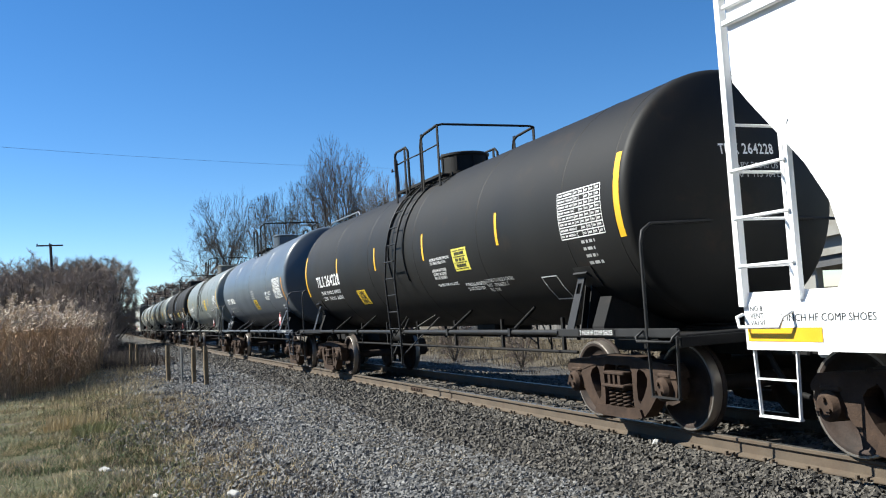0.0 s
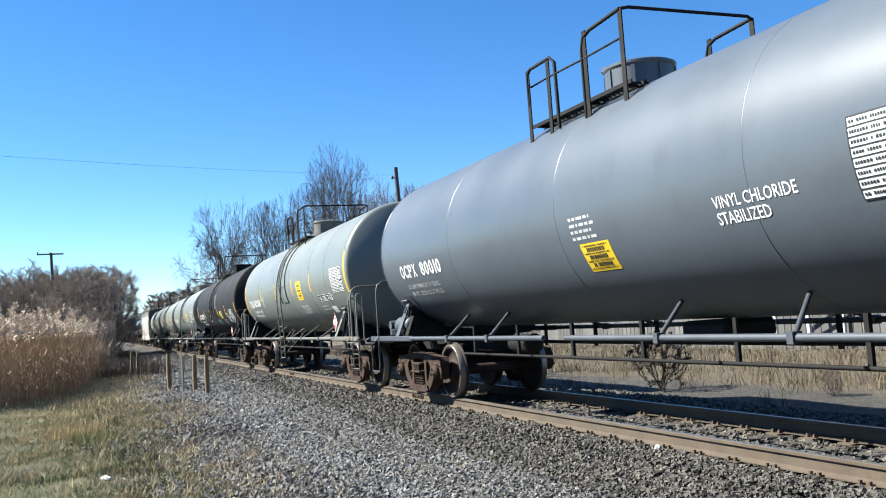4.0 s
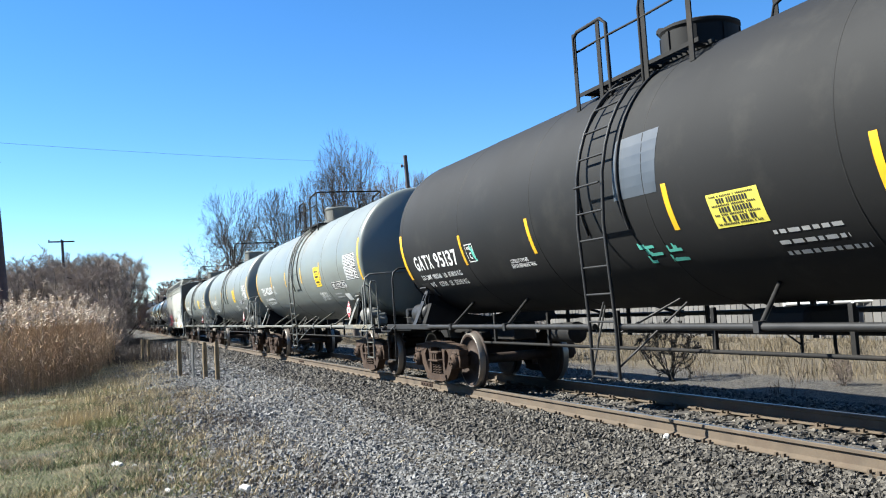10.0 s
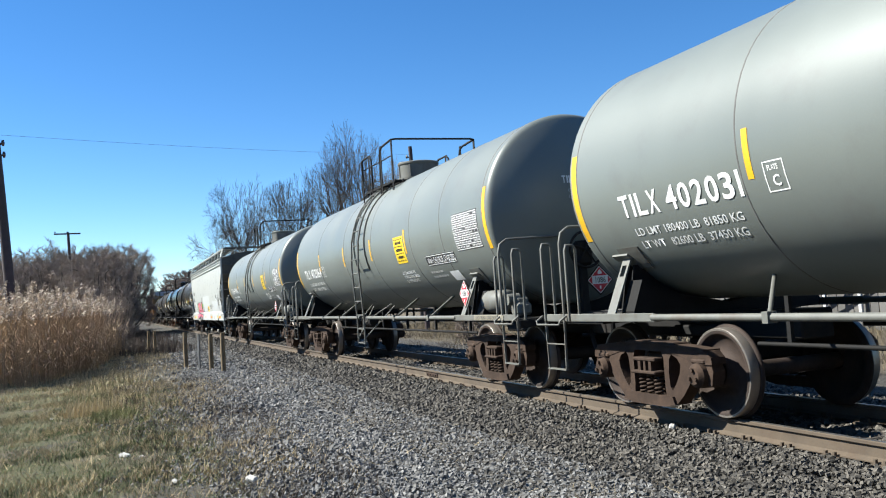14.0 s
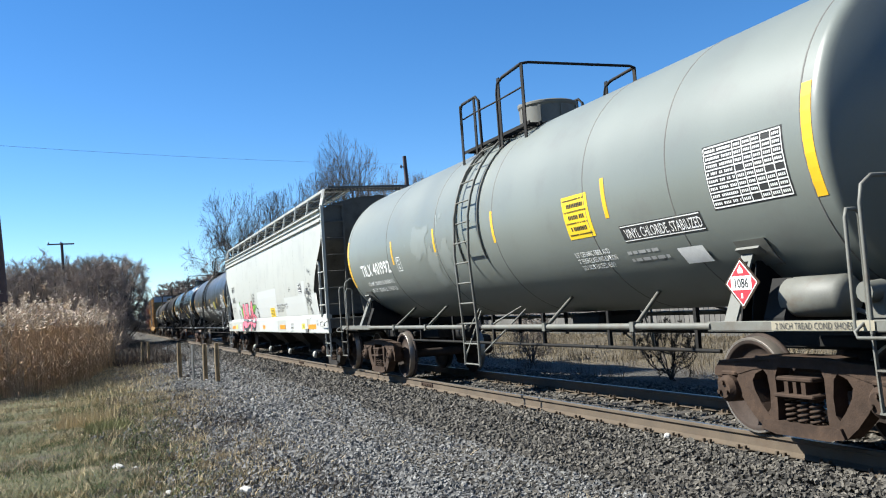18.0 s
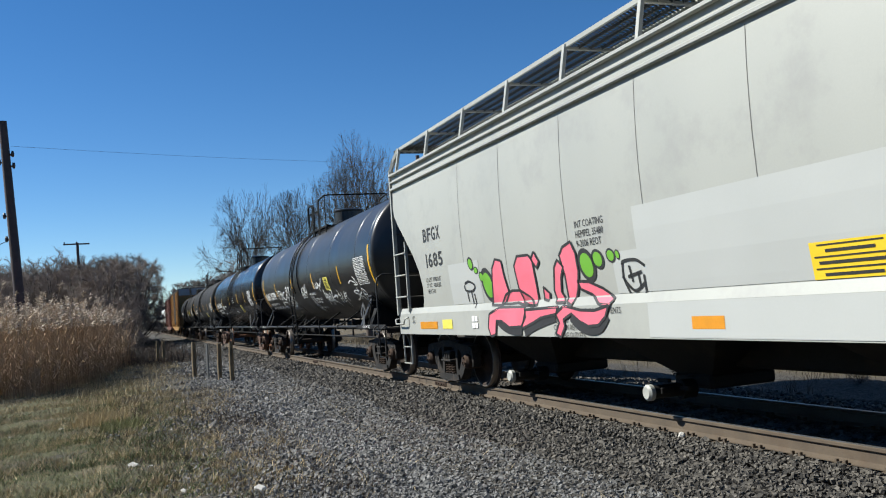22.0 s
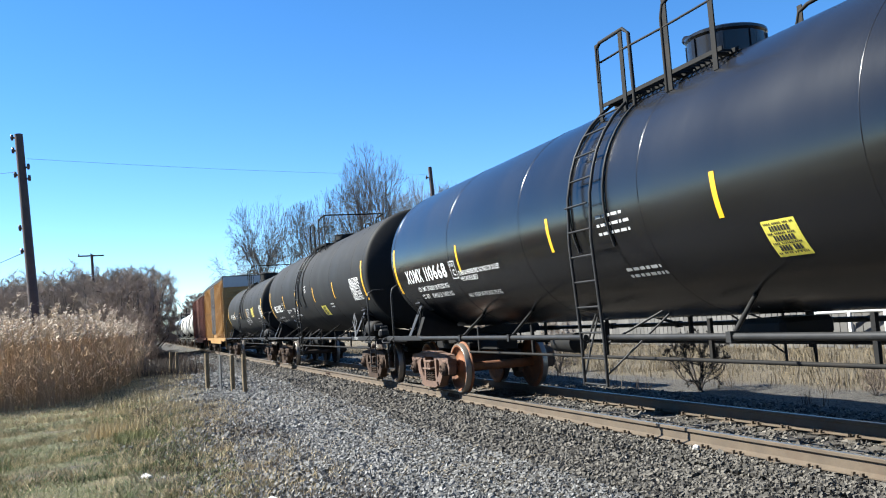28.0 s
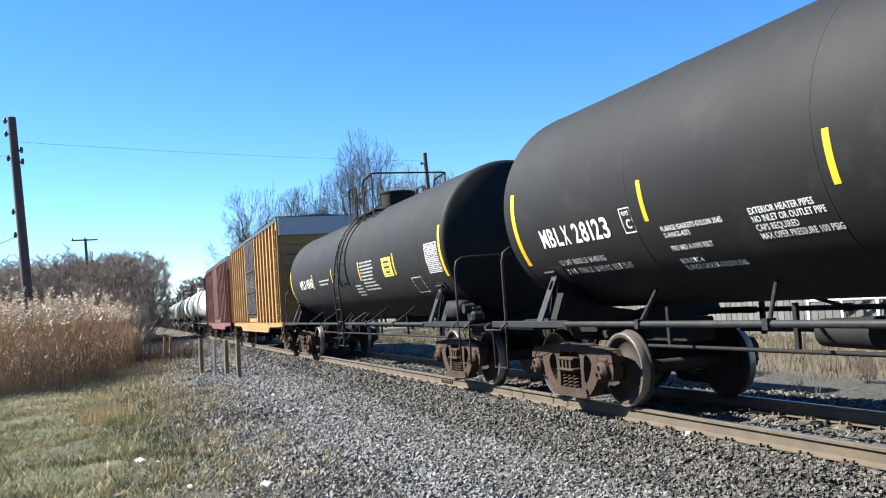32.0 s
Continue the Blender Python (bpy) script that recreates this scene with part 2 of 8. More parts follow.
    def lathe(self, prof, n=32, axis="x", origin=(0, 0, 0), sharp=False, mi=0):
        """prof: (along, radius) pairs."""
        def place(a, r, w):
            c, s = r * math.cos(w), r * math.sin(w)
            q = {"x": (a, c, s), "y": (c, a, -s), "z": (c, s, a)}[axis]
            return (q[0] + origin[0], q[1] + origin[1], q[2] + origin[2])
        segs = [[prof[i], prof[i + 1]] for i in range(len(prof) - 1)] if sharp else [prof]
        for seg in segs:
            vs = [place(a, r, 2 * math.pi * k / n) for a, r in seg for k in range(n)]
            fs = []
            for i in range(len(seg) - 1):
                for k in range(n):
                    k2 = (k + 1) % n
                    q = (i * n + k, i * n + k2, (i + 1) * n + k2, (i + 1) * n + k)
                    fs.append(q[::-1])
            self.add(vs, fs, smooth=True, mi=mi)
        return self

    def prism(self, poly, y0, y1, plane="xz", mi=0):
        """A convex or simple polygon (x, z) drawn out from y0 to y1."""
        n = len(poly)
        put = (lambda a, b, c: (a, c, b)) if plane == "xz" else ((lambda a, b, c: (c, a, b)) if plane == "yz" else (lambda a, b, c: (a, b, c)))
        vs = [put(a, b, y0) for a, b in poly] + [put(a, b, y1) for a, b in poly]
        fs = [tuple(range(n)), tuple(range(2 * n - 1, n - 1, -1))]
        fs += [(i, i + n, (i + 1) % n + n, (i + 1) % n) for i in range(n)]
        return self.add(vs, fs, mi=mi)

    def beam(self, pts, w, h, mi=0):
        """A flat bar of width w (y) and height h bent along pts (x, z), at y."""
        for a, b in zip(pts[:-1], pts[1:]):
            A, B = Vector(a), Vector(b)
            d = B - A
            if d.length < 1e-6:
                continue
            ang = math.degrees(math.atan2(-d.z, math.hypot(d.x, d.y)))
            yaw = math.degrees(math.atan2(d.y, d.x))
            self.box((A + B) / 2, (d.length + h * 0.5, w, h), (0, ang, yaw), mi=mi)
        return self

    def mesh(self, name, *mats):
        me = bpy.data.meshes.new(name)
        me.from_pydata(self.v, [], self.f)
        me.polygons.foreach_set("use_smooth", self.smooth)
        for m in mats:
            me.materials.append(m)
        if len(mats) > 1:
            me.polygons.foreach_set("material_index", self.mi)
        me.update()
        return me


def fast_mesh(name, verts, faces, mat, smooth=False):
    """A mesh from arrays: verts (n, 3), faces (m, k) with equal k."""
    me = bpy.data.meshes.new(name)
    verts, faces = np.asarray(verts, np.float32), np.asarray(faces, np.int32)
    m, k = faces.shape
    me.vertices.add(len(verts))
    me.vertices.foreach_set("co", verts.ravel())
    me.loops.add(m * k)
    me.loops.foreach_set("vertex_index", faces.ravel())
    me.polygons.add(m)
    me.polygons.foreach_set("loop_start", np.arange(0, m * k, k, dtype=np.int32))
    me.polygons.foreach_set("use_smooth", np.full(m, smooth))
    me.materials.append(mat)
    me.update(calc_edges=True)
    return me


MESHES = {}


def cached(key, build):
    if key not in MESHES:
        MESHES[key] = build()
    return MESHES[key]


def part(name, data, parent, m=None, label=""):
    """One part: a mesh object under its thing or part."""
    ob = new(name, data)
    ob.parent = parent
    if m is not None:
        ob.matrix_basis = m
    if label:
        ob["label"] = label
    return ob


def arc(c, r, a0, a1, n=6):
    return [(c[0] + r * math.cos(radians(a0 + (a1 - a0) * i / n)), c[1] + r * math.sin(radians(a0 + (a1 - a0) * i / n))) for i in range(n + 1)]


# ---- the line of the track ----
STEP = 0.5
GAUGE_Y = 0.755
def _line():
    s = np.arange(-300, 900 + STEP, STEP)
    h = np.radians(TRACK_HEAD) - np.radians(TRACK_BEND) * (1 - np.exp(-np.maximum(s, 0) / BEND_LEN))
    dx, dy = -np.sin(h) * STEP, np.cos(h) * STEP
    x = np.concatenate([[0], np.cumsum((dx[1:] + dx[:-1]) / 2)])
    y = np.concatenate([[0], np.cumsum((dy[1:] + dy[:-1]) / 2)])
    i0 = int(300 / STEP)
    n = np.radians(TRACK_HEAD)
    return s, x - x[i0] + TRACK_OFF * np.cos(n), y - y[i0] + TRACK_OFF * np.sin(n), h


LINE = _line()


def on_track(s, lat=0.0):
    """World x, y and heading at s metres up the line, lat metres to its far side."""
    h = np.interp(s, LINE[0], LINE[3])
    return (np.interp(s, LINE[0], LINE[1]) + lat * np.cos(h), np.interp(s, LINE[0], LINE[2]) + lat * np.sin(h), h)


def at_line(s, lat, z=0.0, turn=0.0):
    """A pose beside the track: its x runs down the line, towards the viewer."""
    x, y, h = on_track(s, lat)
    return pose(float(x), float(y), z, 0, 0, math.degrees(float(h)) - 90 + turn)


# ---- ground ----
def ground_height(lat):
    return np.interp(lat, [-400, -30, -10, -6, -3.4, -2.2, -1.55, 1.55, 2.4, 4.5, 8, 30, 400], [-0.5, -0.5, -0.42, -0.32, -0.28, -0.24, -0.215, -0.215, -0.3, -0.5, -0.5, -0.5, -0.5])


def ground_material():
    """Ballast by the track, passing into dry winter grass with green and bare patches."""
    m = bpy.data.materials.new("ballast_and_grass")
    m.use_nodes = True
    nt = m.node_tree
    N, Lk = nt.nodes, nt.links
    p = N["Principled BSDF"]
    p.inputs["Roughness"].default_value = 0.95
    tc = N.new("ShaderNodeTexCoord")
    pos = tc.outputs["Object"]
    def noisy(scale, detail=5, rough=0.6):
        n = N.new("ShaderNodeTexNoise")
        n.inputs["Scale"].default_value, n.inputs["Detail"].default_value, n.inputs["Roughness"].default_value = scale, detail, rough
        Lk.new(pos, n.inputs["Vector"])
        return n.outputs["Fac"]
    def math2(op, a, b):
        n = N.new("ShaderNodeMath")
        n.operation = op
        for i, q in enumerate((a, b)):
            if isinstance(q, (int, float)):
                n.inputs[i].default_value = q
            else:
                Lk.new(q, n.inputs[i])
        return n.outputs[0]
    def step(v, lo, hi):
        n = N.new("ShaderNodeMapRange")
        n.interpolation_type = "SMOOTHSTEP"
        n.inputs["From Min"].default_value, n.inputs["From Max"].default_value = lo, hi
        Lk.new(v, n.inputs["Value"])
        return n.outputs[0]
    def blend(f, a, b):
        n = N.new("ShaderNodeMix")
        n.data_type = "RGBA"
        Lk.new(f, n.inputs["Factor"])
        for k, q in (("A", a), ("B", b)):
            if isinstance(q, tuple):
                n.inputs[k].default_value = (*q, 1)
            else:
                Lk.new(q, n.inputs[k])
        return n.outputs["Result"]
    h = radians(TRACK_HEAD - 0.9)
    dot = N.new("ShaderNodeVectorMath")
    dot.operation = "DOT_PRODUCT"
    dot.inputs[1].default_value = (math.cos(h), math.sin(h), 0)
    Lk.new(pos, dot.inputs[0])
    lat = math2("SUBTRACT", dot.outputs["Value"], TRACK_OFF)
    # stones
    vor = N.new("ShaderNodeTexVoronoi")
    vor.inputs["Scale"].default_value = 24
    Lk.new(pos, vor.inputs["Vector"])
    rgb = N.new("ShaderNodeSeparateColor")
    Lk.new(vor.outputs["Color"], rgb.inputs["Color"])
    stone = blend(rgb.outputs[0], (0.035, 0.034, 0.031), (0.17, 0.166, 0.155))
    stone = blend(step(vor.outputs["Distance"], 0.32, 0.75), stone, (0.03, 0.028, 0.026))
    stone = blend(step(noisy(0.6), 0.5, 0.75), stone, (0.085, 0.074, 0.058))
    stone = blend(step(math2("ADD", lat, math2("MULTIPLY", noisy(1.5), 1.2)), -2.9, -1.9), stone, blend(rgb.outputs[0], (0.03, 0.027, 0.022), (0.11, 0.098, 0.08)))
    # grass and earth
    dry = blend(step(noisy(26, 6, 0.85), 0.35, 0.65), (0.05, 0.04, 0.02), (0.25, 0.195, 0.10))
    green = blend(step(noisy(30, 6, 0.85), 0.35, 0.65), (0.035, 0.037, 0.014), (0.17, 0.165, 0.06))
    grass = blend(step(noisy(1.1, 6, 0.7), 0.40, 0.54), dry, green)
    earth = blend(noisy(9), (0.045, 0.037, 0.028), (0.115, 0.095, 0.072))
    grass = blend(step(noisy(0.9, 6, 0.7), 0.54, 0.68), grass, earth)
    wob = math2("MULTIPLY", math2("SUBTRACT", noisy(0.8, 6, 0.7), 0.5), 4.2)
    soil = blend(step(noisy(22, 6, 0.8), 0.3, 0.7), (0.03, 0.026, 0.021), (0.13, 0.115, 0.095))
    grass = blend(math2("MULTIPLY", step(math2("ADD", lat, wob), -7.2, -5.8), 0.8), grass, soil)
    left = step(math2("ADD", lat, math2("MULTIPLY", wob, 0.5)), -3.9, -5.0)
    right = step(math2("ADD", lat, math2("MULTIPLY", wob, 0.3)), 5.6, 6.6)
    field = blend(noisy(7), (0.065, 0.05, 0.031), (0.18, 0.145, 0.09))
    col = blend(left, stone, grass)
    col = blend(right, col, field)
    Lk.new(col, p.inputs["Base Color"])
    bump = N.new("ShaderNodeBump")
    bump.inputs["Strength"].default_value = 0.9
    bump.inputs["Distance"].default_value = 0.05
    hgt = math2("ADD", math2("MULTIPLY", math2("MULTIPLY", vor.outputs["Distance"], math2("SUBTRACT", 1.0, left)), -0.7), math2("MULTIPLY", noisy(38, 6, 0.8), 1.6))
    Lk.new(hgt, bump.inputs["Height"])
    Lk.new(bump.outputs["Normal"], p.inputs["Normal"])
    return m


M_GROUND = ground_material()


def ground_sheet():
    ss = np.concatenate([[-280, -120, -60, -30], np.arange(-16, 60, 0.5), np.arange(60, 150, 3), [150, 180, 220, 300, 420, 600, 880]])
    ls = np.concatenate([[-2500, -800, -300, -120, -60, -40, -30], np.arange(-24, 12, 0.4), [12, 14, 17, 22, 30, 45, 70, 120, 300, 900, 2500]])
    S, L = np.meshgrid(ss, ls, indexing="ij")
    x, y, h = on_track(S, L)
    rng = np.random.RandomState(4)
    soft = np.clip((np.abs(L + 0.0) - 3.2) / 3, 0, 1) * (np.abs(L) < 40)
    z = ground_height(L) + soft * (0.03 * np.sin(x * 1.3 + 0.7 * y) + 0.02 * np.sin(2.1 * y - x) + rng.uniform(-0.012, 0.012, L.shape))
    n = len(ls)
    i, j = np.meshgrid(np.arange(len(ss) - 1), np.arange(n - 1), indexing="ij")
    a = (i * n + j).ravel()
    return fast_mesh("ground", np.stack([x.ravel(), y.ravel(), z.ravel()], 1), np.stack([a, a + 1, a + n + 1, a + n], 1), M_GROUND, True)


tagged(new("ground", ground_sheet()), "grey ballast passing into dry winter grass", "ground", kind="structure")

track = new("track")
tagged(track, "rusty railway track on grey ballast with timber ties", "railway track", kind="structure")


def rail_mesh(lat):
    """A rail of flat-bottomed section swept along the line."""
    sec = [(-0.07, -0.171), (-0.07, -0.160), (-0.012, -0.135), (-0.010, -0.045), (-0.036, -0.032), (-0.036, -0.006), (-0.026, 0.0), (0.026, 0.0), (0.036, -0.006), (0.036, -0.032), (0.010, -0.045), (0.012, -0.135), (0.07, -0.160), (0.07, -0.171)]
    ss = np.concatenate([np.arange(-60, 80, 2.0), np.arange(80, 900, 15.0)])
    g = Geo()
    vs, n = [], len(sec)
    for s in ss:
        for a, z in sec:
            x, y, h = on_track(s, lat + a)
            vs.append((float(x), float(y), z))
    for k in range(n - 1):
        top = k == 6
        g.add([vs[i * n + k + e] for i in range(len(ss)) for e in (0, 1)], [(2 * i, 2 * i + 1, 2 * i + 3, 2 * i + 2)[::-1] for i in range(len(ss) - 1)], mi=1 if top else 0)
    return g.mesh("rail", M_RAIL, M_RAILTOP)


for lat in (-GAUGE_Y, GAUGE_Y):
    part("rail", rail_mesh(lat), track)


# stones of the ballast
def stones(name, areas, seed, mat):
    """Scattered broken stones: areas of (s0, s1, lat0, lat1, stones a square metre, size)."""
    rng = np.random.RandomState(seed)
    base = np.array([(x, y, z) for z in (-1, 1) for y in (-1, 1) for x in (-1, 1)], float)
    quad = np.array([(0, 2, 3, 1), (4, 5, 7, 6), (0, 1, 5, 4), (2, 6, 7, 3), (0, 4, 6, 2), (1, 3, 7, 5)])
    V, F, off = [], [], 0
    for s0, s1, l0, l1, den, size in areas:
        n = int((s1 - s0) * (l1 - l0) * den)
        s = rng.uniform(s0, s1, n)
        l = rng.uniform(l0, l1, n)
        if l0 < -3:
            keep = rng.rand(n) < np.clip((l + 7.05 - 0.05 * (s - 8) + 0.8 * np.sin(s * 0.9) * np.sin(l * 1.7)) / 3.0, 0.02, 1) ** 1.6
            s, l = s[keep], l[keep]
            n = len(s)
        x, y, h = on_track(s, l)
        z = ground_height(l) + rng.uniform(-0.012, 0.020, n) + 0.035 * (np.abs(np.abs(l) - 1.1) < 0.3)
        sz = size * rng.uniform(0.55, 1.25, (n, 1, 1)) * rng.uniform(0.6, 1.15, (n, 1, 3)) * 0.5
        p = base[None] * (1 + rng.uniform(-0.38, 0.25, (n, 8, 3))) * sz
        a = rng.uniform(0, 2 * math.pi, (n, 3))
        for k in range(3):
            c, q = np.cos(a[:, k])[:, None], np.sin(a[:, k])[:, None]
            i, j = (k + 1) % 3, (k + 2) % 3
            u, v = p[:, :, i].copy(), p[:, :, j].copy()
            p[:, :, i], p[:, :, j] = c * u - q * v, q * u + c * v
        p += np.stack([x, y, z], 1)[:, None]
        V.append(p.reshape(-1, 3))
        F.append((quad[None] + (off + 8 * np.arange(n))[:, None, None]).reshape(-1, 4))
        off += 8 * n
    return tagged(new(name, fast_mesh(name, np.concatenate(V), np.concatenate(F), mat)), "grey broken ballast stones along the track", "gravel", kind="stuff")


M_STONE = material("ballast_stone", (0.1396, 0.1358, 0.1282), 0.85, var=0.3, scale=14, fine=90, bump=0.3, islands=True, spread=0.62)
stones("ballast", [(4.5, 9.5, -7.8, -2.5, 1500, 0.033), (9.5, 15, -7.8, -2.5, 950, 0.039), (15, 26, -7.0, -2.3, 420, 0.050), (26, 48, -5.2, -2.2, 140, 0.066), (48, 90, -4.6, -2.0, 30, 0.11)], 3, M_STONE)


M_STONE_RAIL = material("oily_ballast_stone", (0.08032, 0.07191, 0.05967), 0.85, var=0.3, scale=14, fine=90, bump=0.3, islands=True, spread=0.75)
stones("track_ballast", [(4.5, 9.5, -3.5, -0.9, 1100, 0.033), (9.5, 15, -3.4, -0.9, 750, 0.039), (15, 26, -3.2, -0.9, 320, 0.050), (26, 48, -3.0, -0.9, 110, 0.066), (48, 90, -2.8, -0.9, 25, 0.11),
                         (2.0, 24, -0.66, 0.66, 420, 0.05), (24, 45, -0.66, 0.66, 120, 0.07), (1.0, 20, 0.86, 3.6, 170, 0.06), (20, 45, 0.86, 3.4, 60, 0.08)], 31, M_STONE_RAIL)


def tie_mesh():
    return Geo().box((0, 0, -0.275), (0.22, 2.6, 0.18), bev=0.012).mesh("tie", M_TIE)


def plate_mesh():
    g = Geo()
    for s in (-1, 1):
        g.box((0, s * GAUGE_Y, -0.178), (0.19, 0.34, 0.016))
        for k in (-1, 1):
            for e in (-0.05, 0.05):
                g.box((e, s * GAUGE_Y + k * 0.095, -0.155), (0.022, 0.03, 0.05))
    return g.mesh("tie_plate", M_RAIL)


tie_m, plate_m = tie_mesh(), plate_mesh()
rng_t = random.Random(8)
for i in range(150):
    tie = part("tie", tie_m, track, at_line(-3 + i * 0.53 + rng_t.uniform(-0.03, 0.03), rng_t.uniform(-0.04, 0.04), rng_t.uniform(-0.008, 0.006), rng_t.uniform(-1.2, 1.2)))
    if i < 90:
        part("tie_plate", plate_m, track, at_line(-3 + i * 0.53, 0))
# bolted joint bars
for s in (4.3, 16.2, 28.0):
    def bars():
        g = Geo()
        for k in (-1, 1):
            g.box((0, k * 0.019, -0.088), (0.62, 0.022, 0.07), bev=0.006)
            for e in (-0.22, -0.08, 0.08, 0.22):
                g.box((e, k * 0.036, -0.088), (0.03, 0.022, 0.03))
        return g.mesh("joint_bar", M_FRAME)
    part("joint_bar", cached("jointbar", bars), track, at_line(s, -GAUGE_Y))
# a pale stone that lies by the rail, and white litter in the grass
M_PALE = material("pale_stone", (0.496, 0.48, 0.44), 0.8, var=0.15, scale=20, bump=0.2)


def lump(name, s, lat, d, label, category, mat=None):
    g = Geo().box((0, 0, 0), d, (8, 14, 20), bev=0.3 * min(d))
    ob = new(name, g.mesh(name, mat or M_PALE))
    ob.matrix_world = at_line(s, lat, float(ground_height(lat)) + d[2] * 0.45, 25)
    return tagged(ob, label, category)


lump("pale_stone", 8.05, -1.02, (0.07, 0.06, 0.12), "pale broken stone standing beside the rail", "stone")
for s, lat, k in ((11.75, -6.45, 0.15), (11.6, -6.25, 0.08), (9.6, -6.0, 0.09), (14.6, -6.3, 0.07), (17.5, -7.6, 0.10), (17.3, -8.4, 0.08), (9.1, -5.3, 0.12)):
    lump("pale_stone", s, lat, (k, k * 0.7, k * 0.5), "pale stone lying in the dry grass", "stone")

# ---- lettering and stickers ----
def text_mesh(words, height, mat, wrap=None, bold=0.0, squeeze=1.0, spacing=1.0, leading=0.95):
    """Flat lettering in the x-z plane, facing -y, origin at the left of the baseline; wrap: (radius, axis height, z of the baseline)."""
    key = ("text", words, round(height, 3), mat.name, wrap, squeeze, bold, leading)
    if key in MESHES:
        return MESHES[key]
    cu = bpy.data.curves.new("lettering", "FONT")
    cu.body, cu.size, cu.resolution_u, cu.space_line = words, height / 0.72, 2, leading
    cu.offset = bold * height
    cu.space_character = spacing
    ob = bpy.data.objects.new("lettering", cu)
    scene.collection.objects.link(ob)
    dg = bpy.context.evaluated_depsgraph_get()
    me = bpy.data.meshes.new_from_object(ob.evaluated_get(dg))
    bpy.data.objects.remove(ob)
    n = len(me.vertices)
    co = np.empty(n * 3, np.float32)
    me.vertices.foreach_get("co", co)
    co = co.reshape(-1, 3)
    out = np.zeros_like(co)
    if squeeze >= 1.3:
        squeeze = squeeze / max(1e-3, float(co[:, 0].max()))
    out[:, 0] = co[:, 0] * squeeze
    out[:, 2] = co[:, 1]
    if wrap:
        r, zc, z0 = wrap
        dz = np.clip(z0 + co[:, 1] - zc, -r * 0.999, r * 0.999)
        out[:, 1] = -np.sqrt(r * r - dz * dz)
        out[:, 2] = dz + zc
    me.vertices.foreach_set("co", out.ravel())
    me.materials.clear()
    me.materials.append(mat)
    me.name = "lettering"
    me.update()
    MESHES[key] = me
    return me


GLYPHS = {}


def glyph(ch, bold):
    """Points and faces of one character, its capital height 1, its left edge at 0."""
    if (ch, bold) not in GLYPHS:
        cu = bpy.data.curves.new("glyph", "FONT")
        cu.body, cu.size, cu.resolution_u, cu.offset = ch, 1 / 0.72, 3, bold
        ob = bpy.data.objects.new("glyph", cu)
        scene.collection.objects.link(ob)
        me = bpy.data.meshes.new_from_object(ob.evaluated_get(bpy.context.evaluated_depsgraph_get()))
        bpy.data.objects.remove(ob)
        co = np.array([tuple(v.co) for v in me.vertices])[:, :2]
        co[:, 0] -= co[:, 0].min()
        GLYPHS[ch, bold] = (co, [tuple(q.vertices) for q in me.polygons], float(co[:, 0].max()))
        bpy.data.meshes.remove(me)
    return GLYPHS[ch, bold]


def stencil_mesh(words, height, width, mat, wrap):
    """A reporting mark: heavy condensed characters in equal cells, wrapped on the shell or flat."""
    def make():
        cells = [{" ": 0.45, "I": 0.45, "1": 0.56, "M": 1.15}.get(c, 1.0) for c in words]
        unit = width / sum(cells)
        g, x = Geo(), 0.0
        for c, k in zip(words, cells):
            if c != " ":
                co, faces, w = glyph(c, 0.028)
                slim = c in "1I"
                fit = 1.05 if slim else 0.82 * k * unit / height / w
                left = x + (k * unit - w * fit * height) / 2
                vs = []
                for a, b in co:
                    z = b * height
                    if wrap:
                        r, zc, z0 = wrap
                        vs.append((left + a * fit * height, on_tank(r, zc, z0 + z), z0 + z))
                    else:
                        vs.append((left + a * fit * height, 0.0, z))
                g.add(vs, faces)
            x += k * unit
        return g.mesh("lettering", mat)
    return cached(("stencil", words, height, width, mat.name, wrap), make)


def on_tank(r, zc, z):
    d = max(-0.999 * r, min(0.999 * r, z - zc))
    return -math.sqrt(r * r - d * d)


def patch(g, x0, x1, z0, z1, r, zc, skew=0.0, n=6, mi=0, thick=0.0, nx=1):
    """A sheet that lies on the tank's near side."""
    vs, fs = [], []
    for j in range(n + 1):
        z = z0 + (z1 - z0) * j / n
        y = on_tank(r, zc, z)
        for i in range(nx + 1):
            vs.append((x0 + (x1 - x0) * i / nx + skew * (z - z0), y, z))
    for j in range(n):
        for i in range(nx):
            a = j * (nx + 1) + i
            fs.append((a, a + 1, a + nx + 2, a + nx + 1))
    return g.add(vs, fs, mi=mi)


def flat(g, x0, x1, z0, z1, y, mi=0):
    return g.add([(x0, y, z0), (x1, y, z0), (x1, y, z1), (x0, y, z1)], [(0, 1, 2, 3)], mi=mi)


# ---- trucks ----
AXLE, WHEEL_R = 0.889, 0.457


